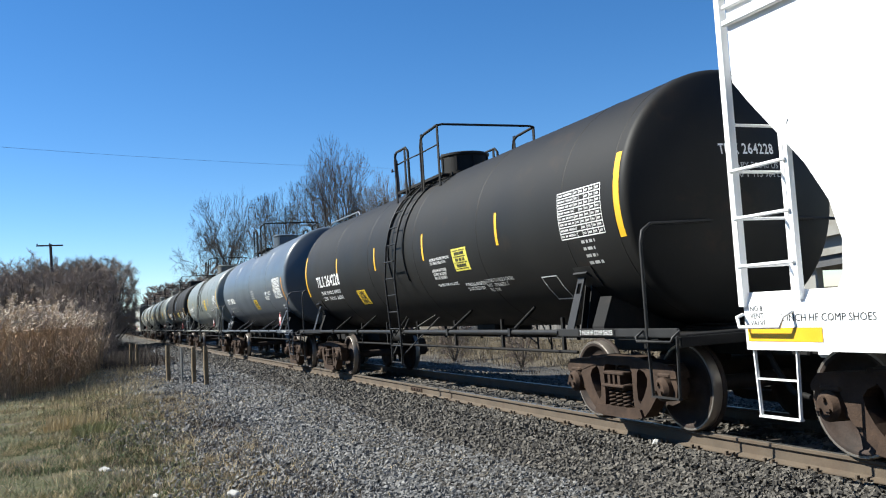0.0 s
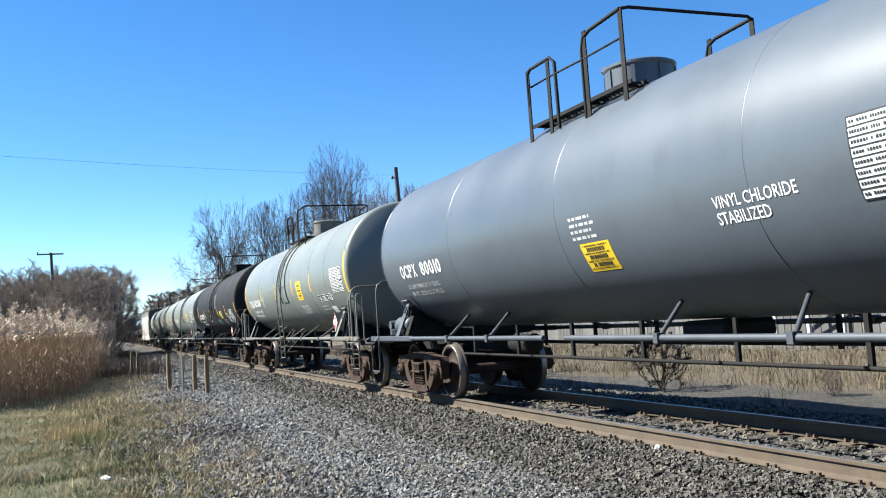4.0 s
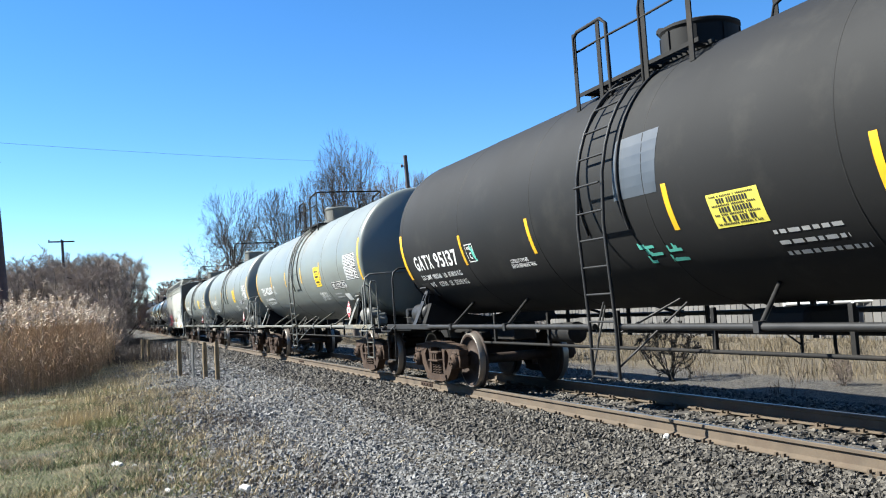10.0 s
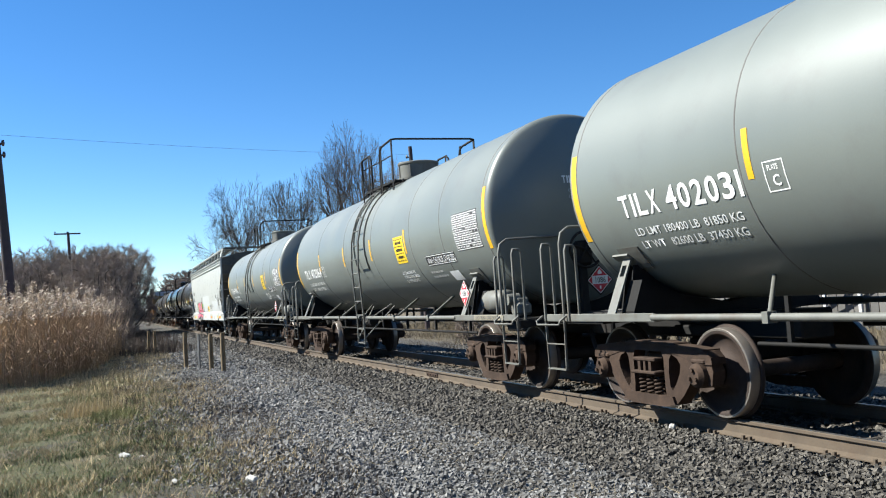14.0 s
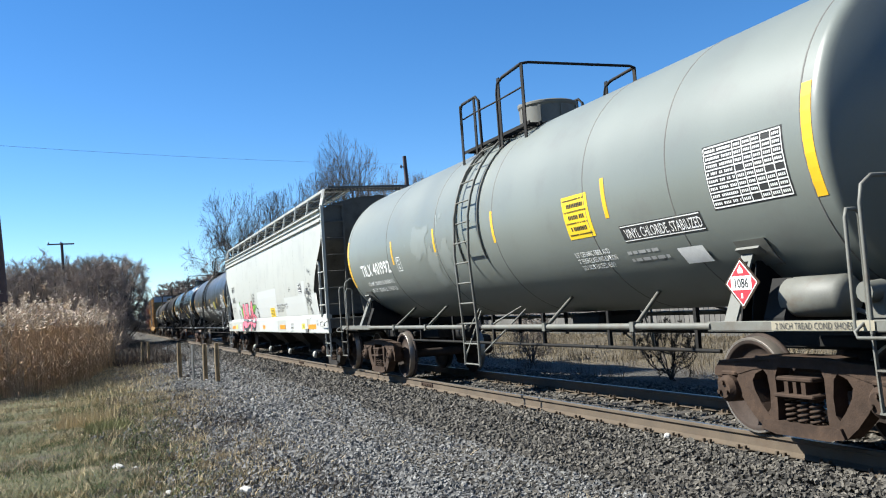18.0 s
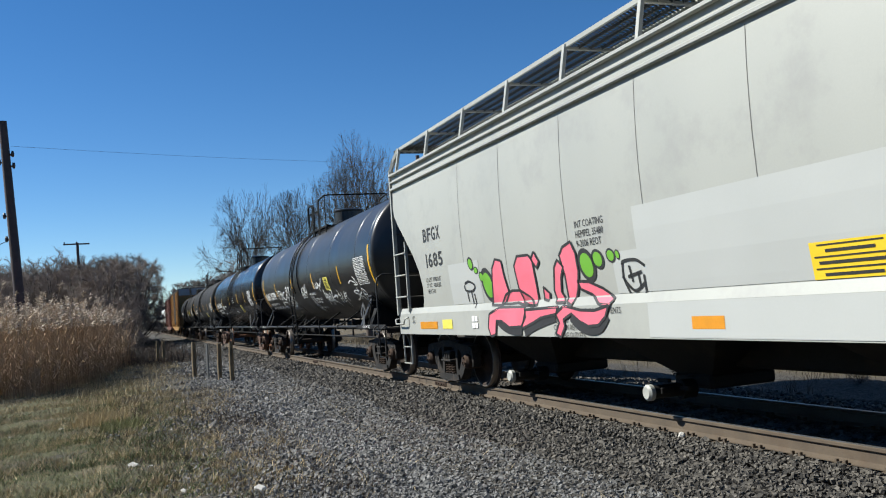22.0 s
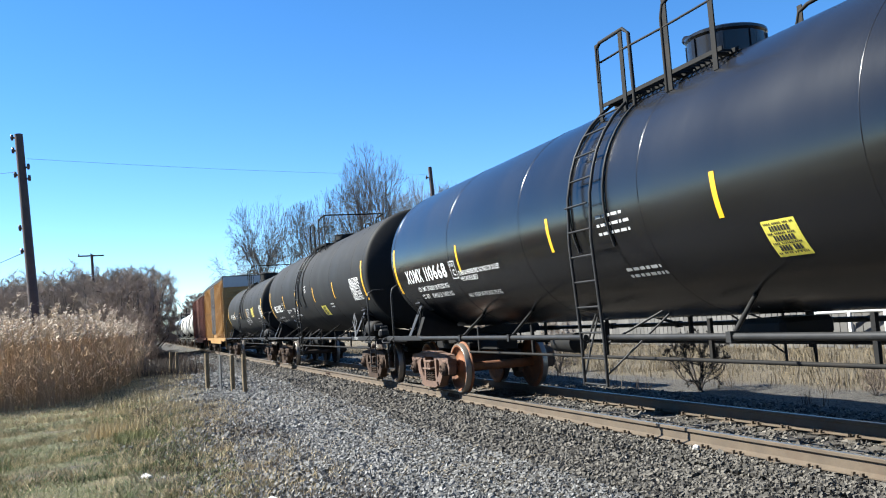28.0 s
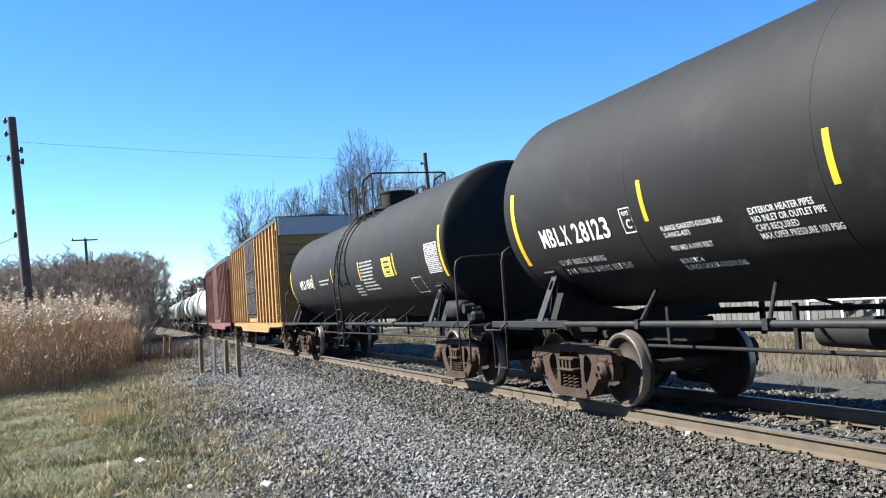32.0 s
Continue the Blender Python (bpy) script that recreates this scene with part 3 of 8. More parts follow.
def wheelset_mesh(mat):
    g = Geo()
    for s in (-1, 1):
        def pr(seq):
            return [(s * a, r) for a, r in (seq if s > 0 else seq)]
        flip = s > 0
        rim = [(0.682, 0.40), (0.682, 0.484), (0.700, 0.487), (0.715, 0.470), (0.722, WHEEL_R), (0.82, WHEEL_R - 0.004), (0.825, WHEEL_R - 0.010)]
        edge = [(0.825, WHEEL_R - 0.010), (0.824, 0.428)]
        face = [(0.824, 0.428), (0.823, 0.405), (0.818, 0.392), (0.785, 0.375), (0.745, 0.30), (0.752, 0.20), (0.80, 0.145), (0.835, 0.135), (0.835, 0.10)]
        back = [(0.69, 0.10), (0.69, 0.14), (0.71, 0.2), (0.715, 0.33), (0.69, 0.38), (0.682, 0.40)]
        for seq, mi in ((rim[:5], 0), (rim[4:], 1), (edge, 1), (face, 0), (back, 0)):
            seq = pr(seq)
            if flip:
                seq = seq[::-1]
            g.lathe(seq, 40, "y", mi=mi)
    g.lathe([(1.0, 0.085), (-1.0, 0.085)], 16, "y")
    return g.mesh("wheelset", mat, M_STEEL)


def side_frame_mesh(mat):
    """One cast side frame in the x-z plane about y = 0."""
    g = Geo()
    w = 0.17
    g.prism([(-1.10, 0.57), (-1.09, 0.64), (-1.02, 0.70), (-0.85, 0.73), (-0.58, 0.745), (-0.30, 0.785), (0.30, 0.785), (0.58, 0.745), (0.85, 0.73), (1.02, 0.70), (1.09, 0.64), (1.10, 0.57),
             (0.98, 0.565), (0.74, 0.60), (0.56, 0.645), (0.30, 0.675), (-0.30, 0.675), (-0.56, 0.645), (-0.74, 0.60), (-0.98, 0.565)], -0.085, 0.085)
    g.prism([(-1.0, 0.715), (-0.3, 0.765), (0.3, 0.765), (1.0, 0.715), (1.0, 0.695), (0.3, 0.745), (-0.3, 0.745), (-1.0, 0.695)], -0.105, 0.105)
    for s in (-1, 1):
        g.prism([(s * 0.74, 0.66), (s * 1.06, 0.60), (s * 1.09, 0.50), (s * 1.06, 0.36), (s * 1.01, 0.36), (s * 1.0, 0.52), (s * 0.97, 0.57), (s * 0.81, 0.57), (s * 0.78, 0.52), (s * 0.77, 0.36), (s * 0.71, 0.40)][::-s], -0.07, 0.07)
        # the diagonal leg, wide at the top and hooked round the window
        g.prism([(s * 0.78, 0.62), (s * 0.80, 0.50), (s * 0.72, 0.36), (s * 0.60, 0.23), (s * 0.47, 0.125), (s * 0.30, 0.11), (s * 0.31, 0.215), (s * 0.40, 0.25), (s * 0.49, 0.35), (s * 0.56, 0.46), (s * 0.58, 0.545), (s * 0.53, 0.61), (s * 0.44, 0.645), (s * 0.46, 0.68)][::-s], -0.078, 0.078)
        # the column beside the springs, splayed at head and foot
        g.prism([(s * 0.24, 0.69), (s * 0.45, 0.67), (s * 0.385, 0.60), (s * 0.365, 0.45), (s * 0.375, 0.31), (s * 0.43, 0.25), (s * 0.30, 0.17), (s * 0.285, 0.30), (s * 0.285, 0.60)][::-s], -0.075, 0.075)
        g.box((s * 0.42, 0, 0.745), (0.2, 0.19, 0.05), (0, -s * 4, 0), bev=0.015)
        g.box((s * AXLE, 0, 0.595), (0.22, 0.2, 0.05), bev=0.015)
    g.prism([(-0.48, 0.13), (-0.30, 0.095), (0.30, 0.095), (0.48, 0.13), (0.44, 0.21), (-0.44, 0.21)], -0.11, 0.11)
    return g.mesh("side_frame", mat)


def spring_mesh():
    g = Geo()
    pts = [(0.052 * math.cos(a), 0.052 * math.sin(a), 0.2 + 0.26 * i / 54) for i in range(55) for a in [2 * math.pi * 6 * i / 54]]
    g.tube(pts, 0.0135, 5)
    return g.mesh("spring", M_FRAME)


def bearing_mesh():
    g = Geo()
    g.lathe([(-0.16, 0.0), (-0.16, 0.085), (-0.12, 0.125), (-0.02, 0.13), (0.10, 0.135), (0.14, 0.10)][::-1], 20, "y", sharp=True)
    for k in range(3):
        a = radians(90 + 120 * k)
        g.lathe([(-0.185, 0.0), (-0.185, 0.022), (-0.15, 0.022)][::-1], 6, "y", (0.058 * math.cos(a), 0, 0.058 * math.sin(a)), sharp=True)
    return g.mesh("bearing", M_FRAME)


def bolster_mesh(mat):
    g = Geo()
    g.box((0, 0, 0.56), (0.44, 1.9, 0.2), bev=0.03)
    g.box((0, 0, 0.70), (0.6, 0.6, 0.12), bev=0.03)
    for s in (-1, 1):
        g.box((-0.1, s * 1.06, 0.5), (0.05, 0.14, 0.14)).box((0.1, s * 1.06, 0.5), (0.05, 0.14, 0.14)).box((0, s * 1.06, 0.5), (0.04, 0.14, 0.14))
        g.box((0, s * 1.06, 0.585), (0.42, 0.16, 0.04), bev=0.01).box((0, s * 1.06, 0.445), (0.46, 0.2, 0.035), bev=0.01)
    for x in (-0.45, 0.45):
        g.box((x, 0, 0.42), (0.1, 1.5, 0.1), bev=0.02)
    return g.mesh("bolster", mat)


def truck(parent, x, mat, spin):
    """A two-axle truck under a car; spin collects the wheelsets."""
    tag = mat.name
    tr = part("truck", cached(("bolster", tag), lambda: bolster_mesh(mat)), parent, pose(x, 0, 0), "two-axle cast steel freight truck")
    sf = cached(("side_frame", tag), lambda: side_frame_mesh(mat))
    for s in (-1, 1):
        part("side_frame", sf, tr, pose(0, s * 1.0, 0))
        for k in (-0.14, 0.0, 0.14):
            part("spring", cached("spring", spring_mesh), tr, pose(k, s * 1.04, 0))
        for e in (-AXLE, AXLE):
            part("bearing", cached("bearing", bearing_mesh), tr, pose(e, s * 1.0, WHEEL_R, 0, 0, 0 if s < 0 else 180), "bolted axle bearing cap")
    for e in (-AXLE, AXLE):
        w = part("wheelset", cached(("wheelset", mat is M_RUSTFRAME), lambda: wheelset_mesh(M_RUSTWHEEL if mat is M_RUSTFRAME else M_WHEEL)), tr, pose(e, 0, WHEEL_R), "rusty wheels with bright worn treads on one axle")
        spin.append((w, e))
    return tr


def coupler_mesh():
    g = Geo()
    g.box((-0.45, 0, 0.86), (0.9, 0.16, 0.2), bev=0.02)
    g.prism([(0.0, 0.74), (0.22, 0.76), (0.30, 0.83), (0.28, 0.98), (0.02, 1.0)], -0.16, 0.10)
    g.box((0.22, 0.12, 0.87), (0.16, 0.1, 0.24), bev=0.03)
    g.tube([(-0.3, -0.25, 0.8), (-0.1, -0.3, 0.6), (0.1, -0.32, 0.42), (0.3, -0.3, 0.38)], 0.03, 6)
    return g.mesh("coupler", M_UNDER)


def stirrup_mesh(mat):
    """A hanging step, its two legs from z = 1.0 down to 0.45."""
    g = Geo()
    g.beam([(-0.24, 0, 1.02), (-0.215, 0, 0.44)], 0.028, 0.014)
    g.beam([(0.24, 0, 1.02), (0.215, 0, 0.44)], 0.028, 0.014)
    g.box((0, 0, 0.435), (0.45, 0.045, 0.016))
    if mat not in (M_BLACKTRIM, M_BLUETRIM):
        g.box((0, 0, 0.74), (0.45, 0.025, 0.014))
    return g.mesh("stirrup", mat)


def ladder_mesh(mat, w, z0, z1, rungs, r=0.016):
    g = Geo()
    for s in (-1, 1):
        g.beam([(s * w / 2, 0, z0), (s * w / 2, 0, z1)], 0.05, 0.03)
    for i in range(rungs):
        z = z0 + (z1 - z0) * (i + 0.4) / rungs
        g.tube([(-w / 2, 0, z), (w / 2, 0, z)], r, 5)
    return g.mesh("ladder", mat)


# ---- tank cars ----
CROWN, KNUCKLE, INSET = 2.8, 0.12, 0.06


def head_bulge(r, rho):
    """How far a dished head with a rounded knuckle stands out past the shell's end, at a distance from the axis."""
    reach = math.sqrt((CROWN - KNUCKLE) ** 2 - (r - KNUCKLE) ** 2)
    turn = CROWN * (r - KNUCKLE) / (CROWN - KNUCKLE)
    if rho <= turn:
        return math.sqrt(CROWN * CROWN - rho * rho) - reach - INSET
    return math.sqrt(max(0.0, KNUCKLE * KNUCKLE - (rho - r + KNUCKLE) ** 2)) - INSET


def tank_mesh(half, r, zc, paint):
    return Geo().lathe([(-half + INSET, r), (half - INSET, r)], 72, "x", (0, 0, zc)).mesh("tank", paint)


def head_mesh(half, r, zc, s, paint):
    """A dished head with a rounded knuckle where it meets the shell."""
    ring = [0.001, 0.15, 0.3, 0.45, 0.6, 0.72, 0.82] + [(r - KNUCKLE + KNUCKLE * math.sin(radians(w))) / r for w in (-10, 5, 20, 35, 48, 60, 70, 78, 85, 90)]
    p = [(s * (half + head_bulge(r, r * q)), r * q) for q in ring]
    return Geo().lathe(p[::-1] if s > 0 else p, 72, "x", (0, 0, zc)).mesh("tank_head", paint)


def seam_mesh(r, zc, paint):
    return Geo().lathe([(-0.013, r - 0.002), (-0.006, r + 0.004), (0.006, r + 0.004), (0.013, r - 0.002)], 72, "x", (0, 0, zc)).mesh("weld_seam", paint)


def tank_car(spec):
    """A tank car. spec: trucks (half distance), half (shell's half length), r, zc, paints, markings. Local x points the way it runs."""
    g0 = new("tank_car")
    tagged(g0, spec["label"], "tank car", "cars of the passing freight train")
    T, half, r, zc = spec["T"], spec["half"], spec["r"], spec["zc"]
    paint, trim = spec["paint"], spec["trim"]
    seams = spec["seams"]
    spin = []
    lx = spec.get("ladder", 0.0)
    tn, fn = paint.name, trim.name
    dims = (T, half, r, zc, tuple(seams), tn, fn, lx)
    tank = part("tank", cached(("tank", dims), lambda: tank_mesh(half, r, zc, paint)), g0)
    for x in seams:
        part("weld_seam", cached(("seam", r, zc, tn), lambda: seam_mesh(r, zc, spec.get("seampaint", paint))), tank, pose(x, 0, 0))

    for s in (-1, 1):
        truck(g0, s * T, spec.get("truck", M_FRAME), spin)
        part("tank_head", cached(("head", dims, s), lambda: head_mesh(half, r, zc, s, paint)), g0)
        # stub sill and draft gear
        def sill():
            g = Geo()
            g.box((s * (T + 0.3), 0, 0.90), (3.4, 0.42, 0.30), bev=0.02)
            g.box((s * T, 0, 0.84), (0.9, 0.8, 0.12), bev=0.02)
            g.prism([(-1.28, 1.02), (1.28, 1.02), (1.28, 1.12), (1.15, 1.45), (0.75, 1.28), (0, 1.14), (-0.75, 1.28), (-1.15, 1.45), (-1.28, 1.12)], s * T - 0.12, s * T + 0.12, "yz")
            return g.mesh("stub_sill", M_UNDER)
        part("stub_sill", cached(("sill", dims, s), sill), g0)
        # end platform
        def deck():
            g = Geo()
            g.box((s * (T + 1.45), 0, 1.02), (0.30, 2.80, 0.035), bev=0.008)
            g.box((s * (T + 1.64), 0, 0.97), (0.04, 2.80, 0.10), bev=0.008)
            # added plates beside the sill, there to keep sun off the outer wheels
            for y in (-1, 1):
                g.box((s * (T + 0.82), y * 0.88, 1.0), (0.98, 1.06, 0.024))
            return g.mesh("end_platform", M_UNDER)
        part("end_platform", cached(("deck", dims, s), deck), g0)
        part("coupler", cached(("coupler", s), lambda: coupler_mesh()), g0, pose(s * (T + 1.78), 0, 0, 0, 0, 0 if s > 0 else 180))
        post_x = T - 0.42 if s > 0 else -(T + 0.16)
        for y in (-1, 1):
            # flat sill above the truck with its upright bracket
            def bracket():
                g = Geo()
                g.box((s * (T + 0.48), y * 1.42, 1.06), (2.35, 0.03, 0.085), bev=0.006)
                g.box((s * (T + 0.48), y * 1.38, 1.022), (2.35, 0.10, 0.014))
                x = post_x
                zt = 1.73
                yt = -on_tank(r, zc, zt)
                # leaning post with a slot, its inward web, and the curved pad that it bears on
                for e0, e1, z0, z1 in ((-0.085, 0.075, 1.06, 1.50), (-0.08, -0.05, 1.50, 1.62), (0.035, 0.07, 1.50, 1.62), (-0.08, 0.07, 1.62, zt)):
                    ya, yb = (1.41 + (yt - 1.41) * (q - 1.06) / (zt - 1.06) for q in (z0, z1))
                    vs = [(x + e, y * (q - d), z) for d in (0.0, 0.022) for z, q in ((z0, ya), (z1, yb)) for e in (e0, e1)]
                    g.add(vs, [(0, 1, 3, 2), (4, 6, 7, 5), (0, 4, 5, 1), (2, 3, 7, 6), (0, 2, 6, 4), (1, 5, 7, 3)])
                for k in range(4):
                    za, zb = 1.57 + 0.06 * k, 1.57 + 0.06 * (k + 1)
                    vs = [(x + e + 0.09, y * -on_tank(r + o, zc, z), z) for o in (-0.005, 0.016) for z in (za, zb) for e in (-0.2, 0.2)]
                    g.add(vs, [(0, 1, 3, 2), (4, 6, 7, 5), (0, 4, 5, 1), (2, 3, 7, 6), (0, 2, 6, 4), (1, 5, 7, 3)])
                g.box((x + s * 0.06, y * (yt + 0.03), zt - 0.02), (0.30, 0.10, 0.025), (y * 35, 0, 0))
                return g.mesh("side_bracket", trim)
            part("side_bracket", cached(("bracket", dims, s, y), bracket), g0)
            # inward webs: black here stands in for trim paint in shade
            def web():
                g, x = Geo(), post_x
                edge = [(1.22, 1.04), (1.10, 1.62)] + [(-on_tank(r, zc, q) - 0.02, q) for q in (1.62, 1.50, 1.38, 1.28)] + [(0.30, 1.04)]
                for k in (-0.09, 0.05):
                    g.prism([(y * q, z) for q, z in edge], x + k, x + k + 0.02, "yz")
                return g.mesh("bracket_web", M_UNDER)
            part("bracket_web", cached(("bweb", dims, s, y), web), g0)
            part("stirrup", cached(("stirrup", fn), lambda: stirrup_mesh(trim)), g0, pose(s * (T + 1.40), y * 1.43, 0), "hanging steel corner step")
            # grab irons and end rail
            def post():
                g = Geo()
                x = s * (T + 1.16)
                g.tube([(x, y * 1.43, 1.0), (x, y * 1.43, 1.95), (x, y * 1.40, 2.08), (x, y * 1.30, 2.15), (x, y * 0.45, 2.17), (x, y * 0.42, 2.17), (x - s * 0.22, y * 0.42, 2.17)], 0.019, 6)
                return g.mesh("end_rail", trim)
            part("end_rail", cached(("post", dims, s, y), post), g0)
            if spec.get("grabs", True):
                def grab():
                    g = Geo()
                    for dx, dz in ((1.02, 0.92), (1.62, 0.98)):
                        x = s * (T + dx)
                        g.tube([(x, y * 1.44, 1.02), (x, y * 1.44, 1.0 + dz - 0.06), (x, y * 1.42, 1.0 + dz), (x, y * 1.34, 1.0 + dz), (x, y * 1.30, 0.96 + dz), (x, y * 1.30, 1.02)], 0.018, 6)
                    return g.mesh("grab_iron", trim)
                part("grab_iron", cached(("grab", dims, s, y), grab), g0)
            def low():
                g = Geo()
                x = s * (T + 1.40)
                g.tube([(x - 0.30, y * 1.44, 1.08), (x - 0.30, y * 1.53, 1.02), (x - 0.28, y * 1.53, 0.98), (x + 0.28, y * 1.53, 0.98), (x + 0.30, y * 1.53, 1.02), (x + 0.30, y * 1.44, 1.08)], 0.014, 5)
                return g.mesh("lower_grab_iron", trim)
            part("lower_grab_iron", cached(("low", dims, s, y), low), g0)
    xa = T - 0.65
    for y in (-1, 1):
        part("sill_pipe", cached(("pipe", dims, y), lambda: Geo().tube([(-xa, y * 1.42, 1.06), (lx - 0.28, y * 1.42, 1.06)], 0.036, 8).tube([(lx + 0.28, y * 1.42, 1.06), (xa, y * 1.42, 1.06)], 0.036, 8).mesh("sill_pipe", trim)), g0)
        for bx in spec["braces"]:
            d = -0.55 if bx > 0 else -0.75
            part("brace", cached(("brace", dims, y, bx), lambda: Geo().tube([(bx, y * 1.42, 1.06), (bx + d * 0.9, y * 0.72, 1.43)], 0.024, 6).box((bx, y * 1.42, 1.06), (0.07, 0.1, 0.1)).mesh("brace", trim)), g0)
        # ladder up the middle, bending over the shell
        def ladder():
            g = Geo()
            for s in (-1, 1):
                x = s * 0.27
                p = [(x, y * 1.49, 0.5), (x, y * 1.49, 1.06), (x, y * 1.55, zc - 0.45), (x, y * (r + 0.10), zc + 0.1)]
                for i in range(1, 8):
                    a = radians(6 + 9 * i)
                    p.append((x, y * (r + 0.085) * math.cos(a), zc + (r + 0.085) * math.sin(a)))
                g.tube(p, 0.021, 5)
            for i in range(12):
                z = 0.52 + i * 0.30
                if z < zc:
                    q = (y * (1.49 + 0.06 * max(0, z - 1.06) / 1.2), z)
                else:
                    a = (z - zc) / r
                    q = (y * (r + 0.085) * math.cos(a), zc + (r + 0.085) * math.sin(a))
                g.tube([(-0.27, *q), (0.27, *q)], 0.013, 5)
            for s in (-1, 1):
                g.tube([(s * 0.25, y * 1.42, 1.0), (s * 0.75, y * 1.0, 1.32)], 0.014, 5)
                g.tube([(s * 0.25, y * 1.49, 0.62), (s * 0.8, y * 0.95, 1.28)], 0.013, 5)
            return g.mesh("side_ladder", trim)
        if not spec.get("noladder"):
            part("side_ladder", cached(("ladder", dims, y), ladder), g0, pose(lx, 0, 0))
        # shield ring round the ladder's standoff
        def guard():
            g = Geo()
            for s in (-1, 1):
                g.tube([(s * 0.42, y * (r + 0.02) * math.cos(radians(a)), zc + (r + 0.02) * math.sin(radians(a))) for a in range(-22, 62, 7)], 0.016, 5)
            return g.mesh("ladder_guard", trim)
        if not spec.get("noladder"):
            part("ladder_guard", cached(("guard", dims, y), guard), g0, pose(lx, 0, 0))

    # top platforms either side of the housing, each with a low and a tall hoop, and a rail across the front
    a0 = spec.get("walk", -1.10)
    topm = spec.get("topmat", M_UNDER)
    YR = 0.93
    zs = zc + math.sqrt(r * r - YR * YR)
    zp = zs + 0.20
    b0, b1 = a0 + 1.42, a0 + 2.28
    for k in (-1, 1):
        def top():
            g = Geo()
            n = 26
            for i in range(n):
                g.box((a0 + 0.1 + (b1 - a0) * i / n, k * 0.73, zp), (0.018, 0.38, 0.022))
            for e in (-0.19, 0.0, 0.19):
                g.box(((a0 + b1) / 2 + 0.05, k * 0.73 + e, zp - 0.006), (b1 - a0 + 0.12, 0.016, 0.045))
            for x in (a0 + 0.15, b0, b1 - 0.05):
                g.beam([(x, k * 0.9, zp - 0.02), (x, k * 0.56, zp - 0.02), (x, k * 0.56, zc + math.sqrt(r * r - 0.3136))], 0.05, 0.03)
            return g.mesh("top_platform", topm)
        part("top_platform", cached(("top", dims, a0, k, topm.name), top), g0)
        def rail():
            g = Geo()
            y1, zl, zr = k * YR, zs + 0.98, zs + 1.05
            g.tube([(b0, y1, zs), (b0, y1, zr - 0.22), (b0 + 0.05, y1, zr - 0.08), (b0 + 0.2, y1, zr - 0.03), (b1, y1, zr)], 0.024, 6)
            for x in (b0 + 0.07, b1):
                g.box((x, y1, (zs + zr) / 2), (0.075, 0.016, zr - zs))
            g.tube([(a0, y1, zs + 0.5), (a0, y1, zl - 0.06), (a0 + 0.08, y1, zl), (a0 + 0.62, y1, zl), (a0 + 0.74, y1, zl - 0.09), (a0 + 0.76, y1, zs + 0.02)], 0.024, 6)
            for x in (a0, a0 + 0.56):
                g.box((x, y1, (zs + zl) / 2), (0.075, 0.016, zl - zs))
            g.tube([(a0, y1, zl - 0.22), (a0, y1 - k * 0.05, zl - 0.22), (a0 + 0.56, y1, zl - 0.24), (b0, y1, zl - 0.26), (b1, y1, zl - 0.26)], 0.014, 5)
            return g.mesh("top_rail", topm)
        part("top_rail", cached(("rail", dims, a0, k, topm.name), rail), g0)
    def cross():
        zr = zs + 1.05
        return Geo().tube([(b1, -YR, zr), (b1 + 0.04, -YR * 0.9, zr + 0.01), (b1 + 0.04, YR * 0.9, zr + 0.01), (b1, YR, zr)], 0.02, 6).mesh("cross_rail", topm)
    part("cross_rail", cached(("cross", dims, a0, topm.name), cross), g0)
    zt = zc + r
    dx = spec.get("dome", 0.15)
    dm = spec.get("domemat", paint)
    dk = spec.get("domeh", 1.0)
    def dome():
        g = Geo()
        g.lathe([(zt - 0.12, 0.50), (zt + 0.02 * dk, 0.50), (zt + 0.03 * dk, 0.44), (zt + 0.30 * dk, 0.44), (zt + 0.33 * dk, 0.46), (zt + 0.36 * dk, 0.46), (zt + 0.38 * dk, 0.42), (zt + 0.40 * dk, 0.0)], 28, "z", (dx, 0, 0), sharp=True)
        for k in range(8):
            a = 2 * math.pi * k / 8
            g.box((dx + 0.445 * math.cos(a), 0.445 * math.sin(a), zt + 0.17 * dk), (0.02, 0.05, 0.26 * dk), (0, 0, math.degrees(a)))
        g.box((dx - 0.30, -0.2, zt + 0.39 * dk), (0.22, 0.26, 0.10), (0, 8, 20), bev=0.03)
        return g.mesh("valve_housing", dm)
    part("valve_housing", cached(("dome", dims, dx, dk, dm.name), dome), g0)

    # brake gear under the shell
    def gear():
        g = Geo()
        g.tube([(-T + 1.4, -0.75, 0.76), (T - 1.4, -0.75, 0.76)], 0.022, 6)
        g.tube([(-T + 1.4, 0.6, 0.86), (T - 1.4, 0.6, 0.86)], 0.03, 6)
        for x in np.linspace(-T + 1.8, T - 1.8, 6):
            g.box((x, -0.72, 0.98), (0.05, 0.04, 0.46)).box((x, 0.6, 1.0), (0.05, 0.04, 0.4))
        g.box((1.4, 0, 1.06), (0.8, 0.7, 0.22), bev=0.05)
        g.lathe([(-0.35, 0.0), (-0.35, 0.13), (0.3, 0.15), (0.36, 0.0)][::-1], 14, "x", (-2.6, -0.5, 0.92), sharp=True)
        return g.mesh("brake_rigging", M_UNDER)
    part("brake_rigging", cached(("gear", dims), gear), g0)
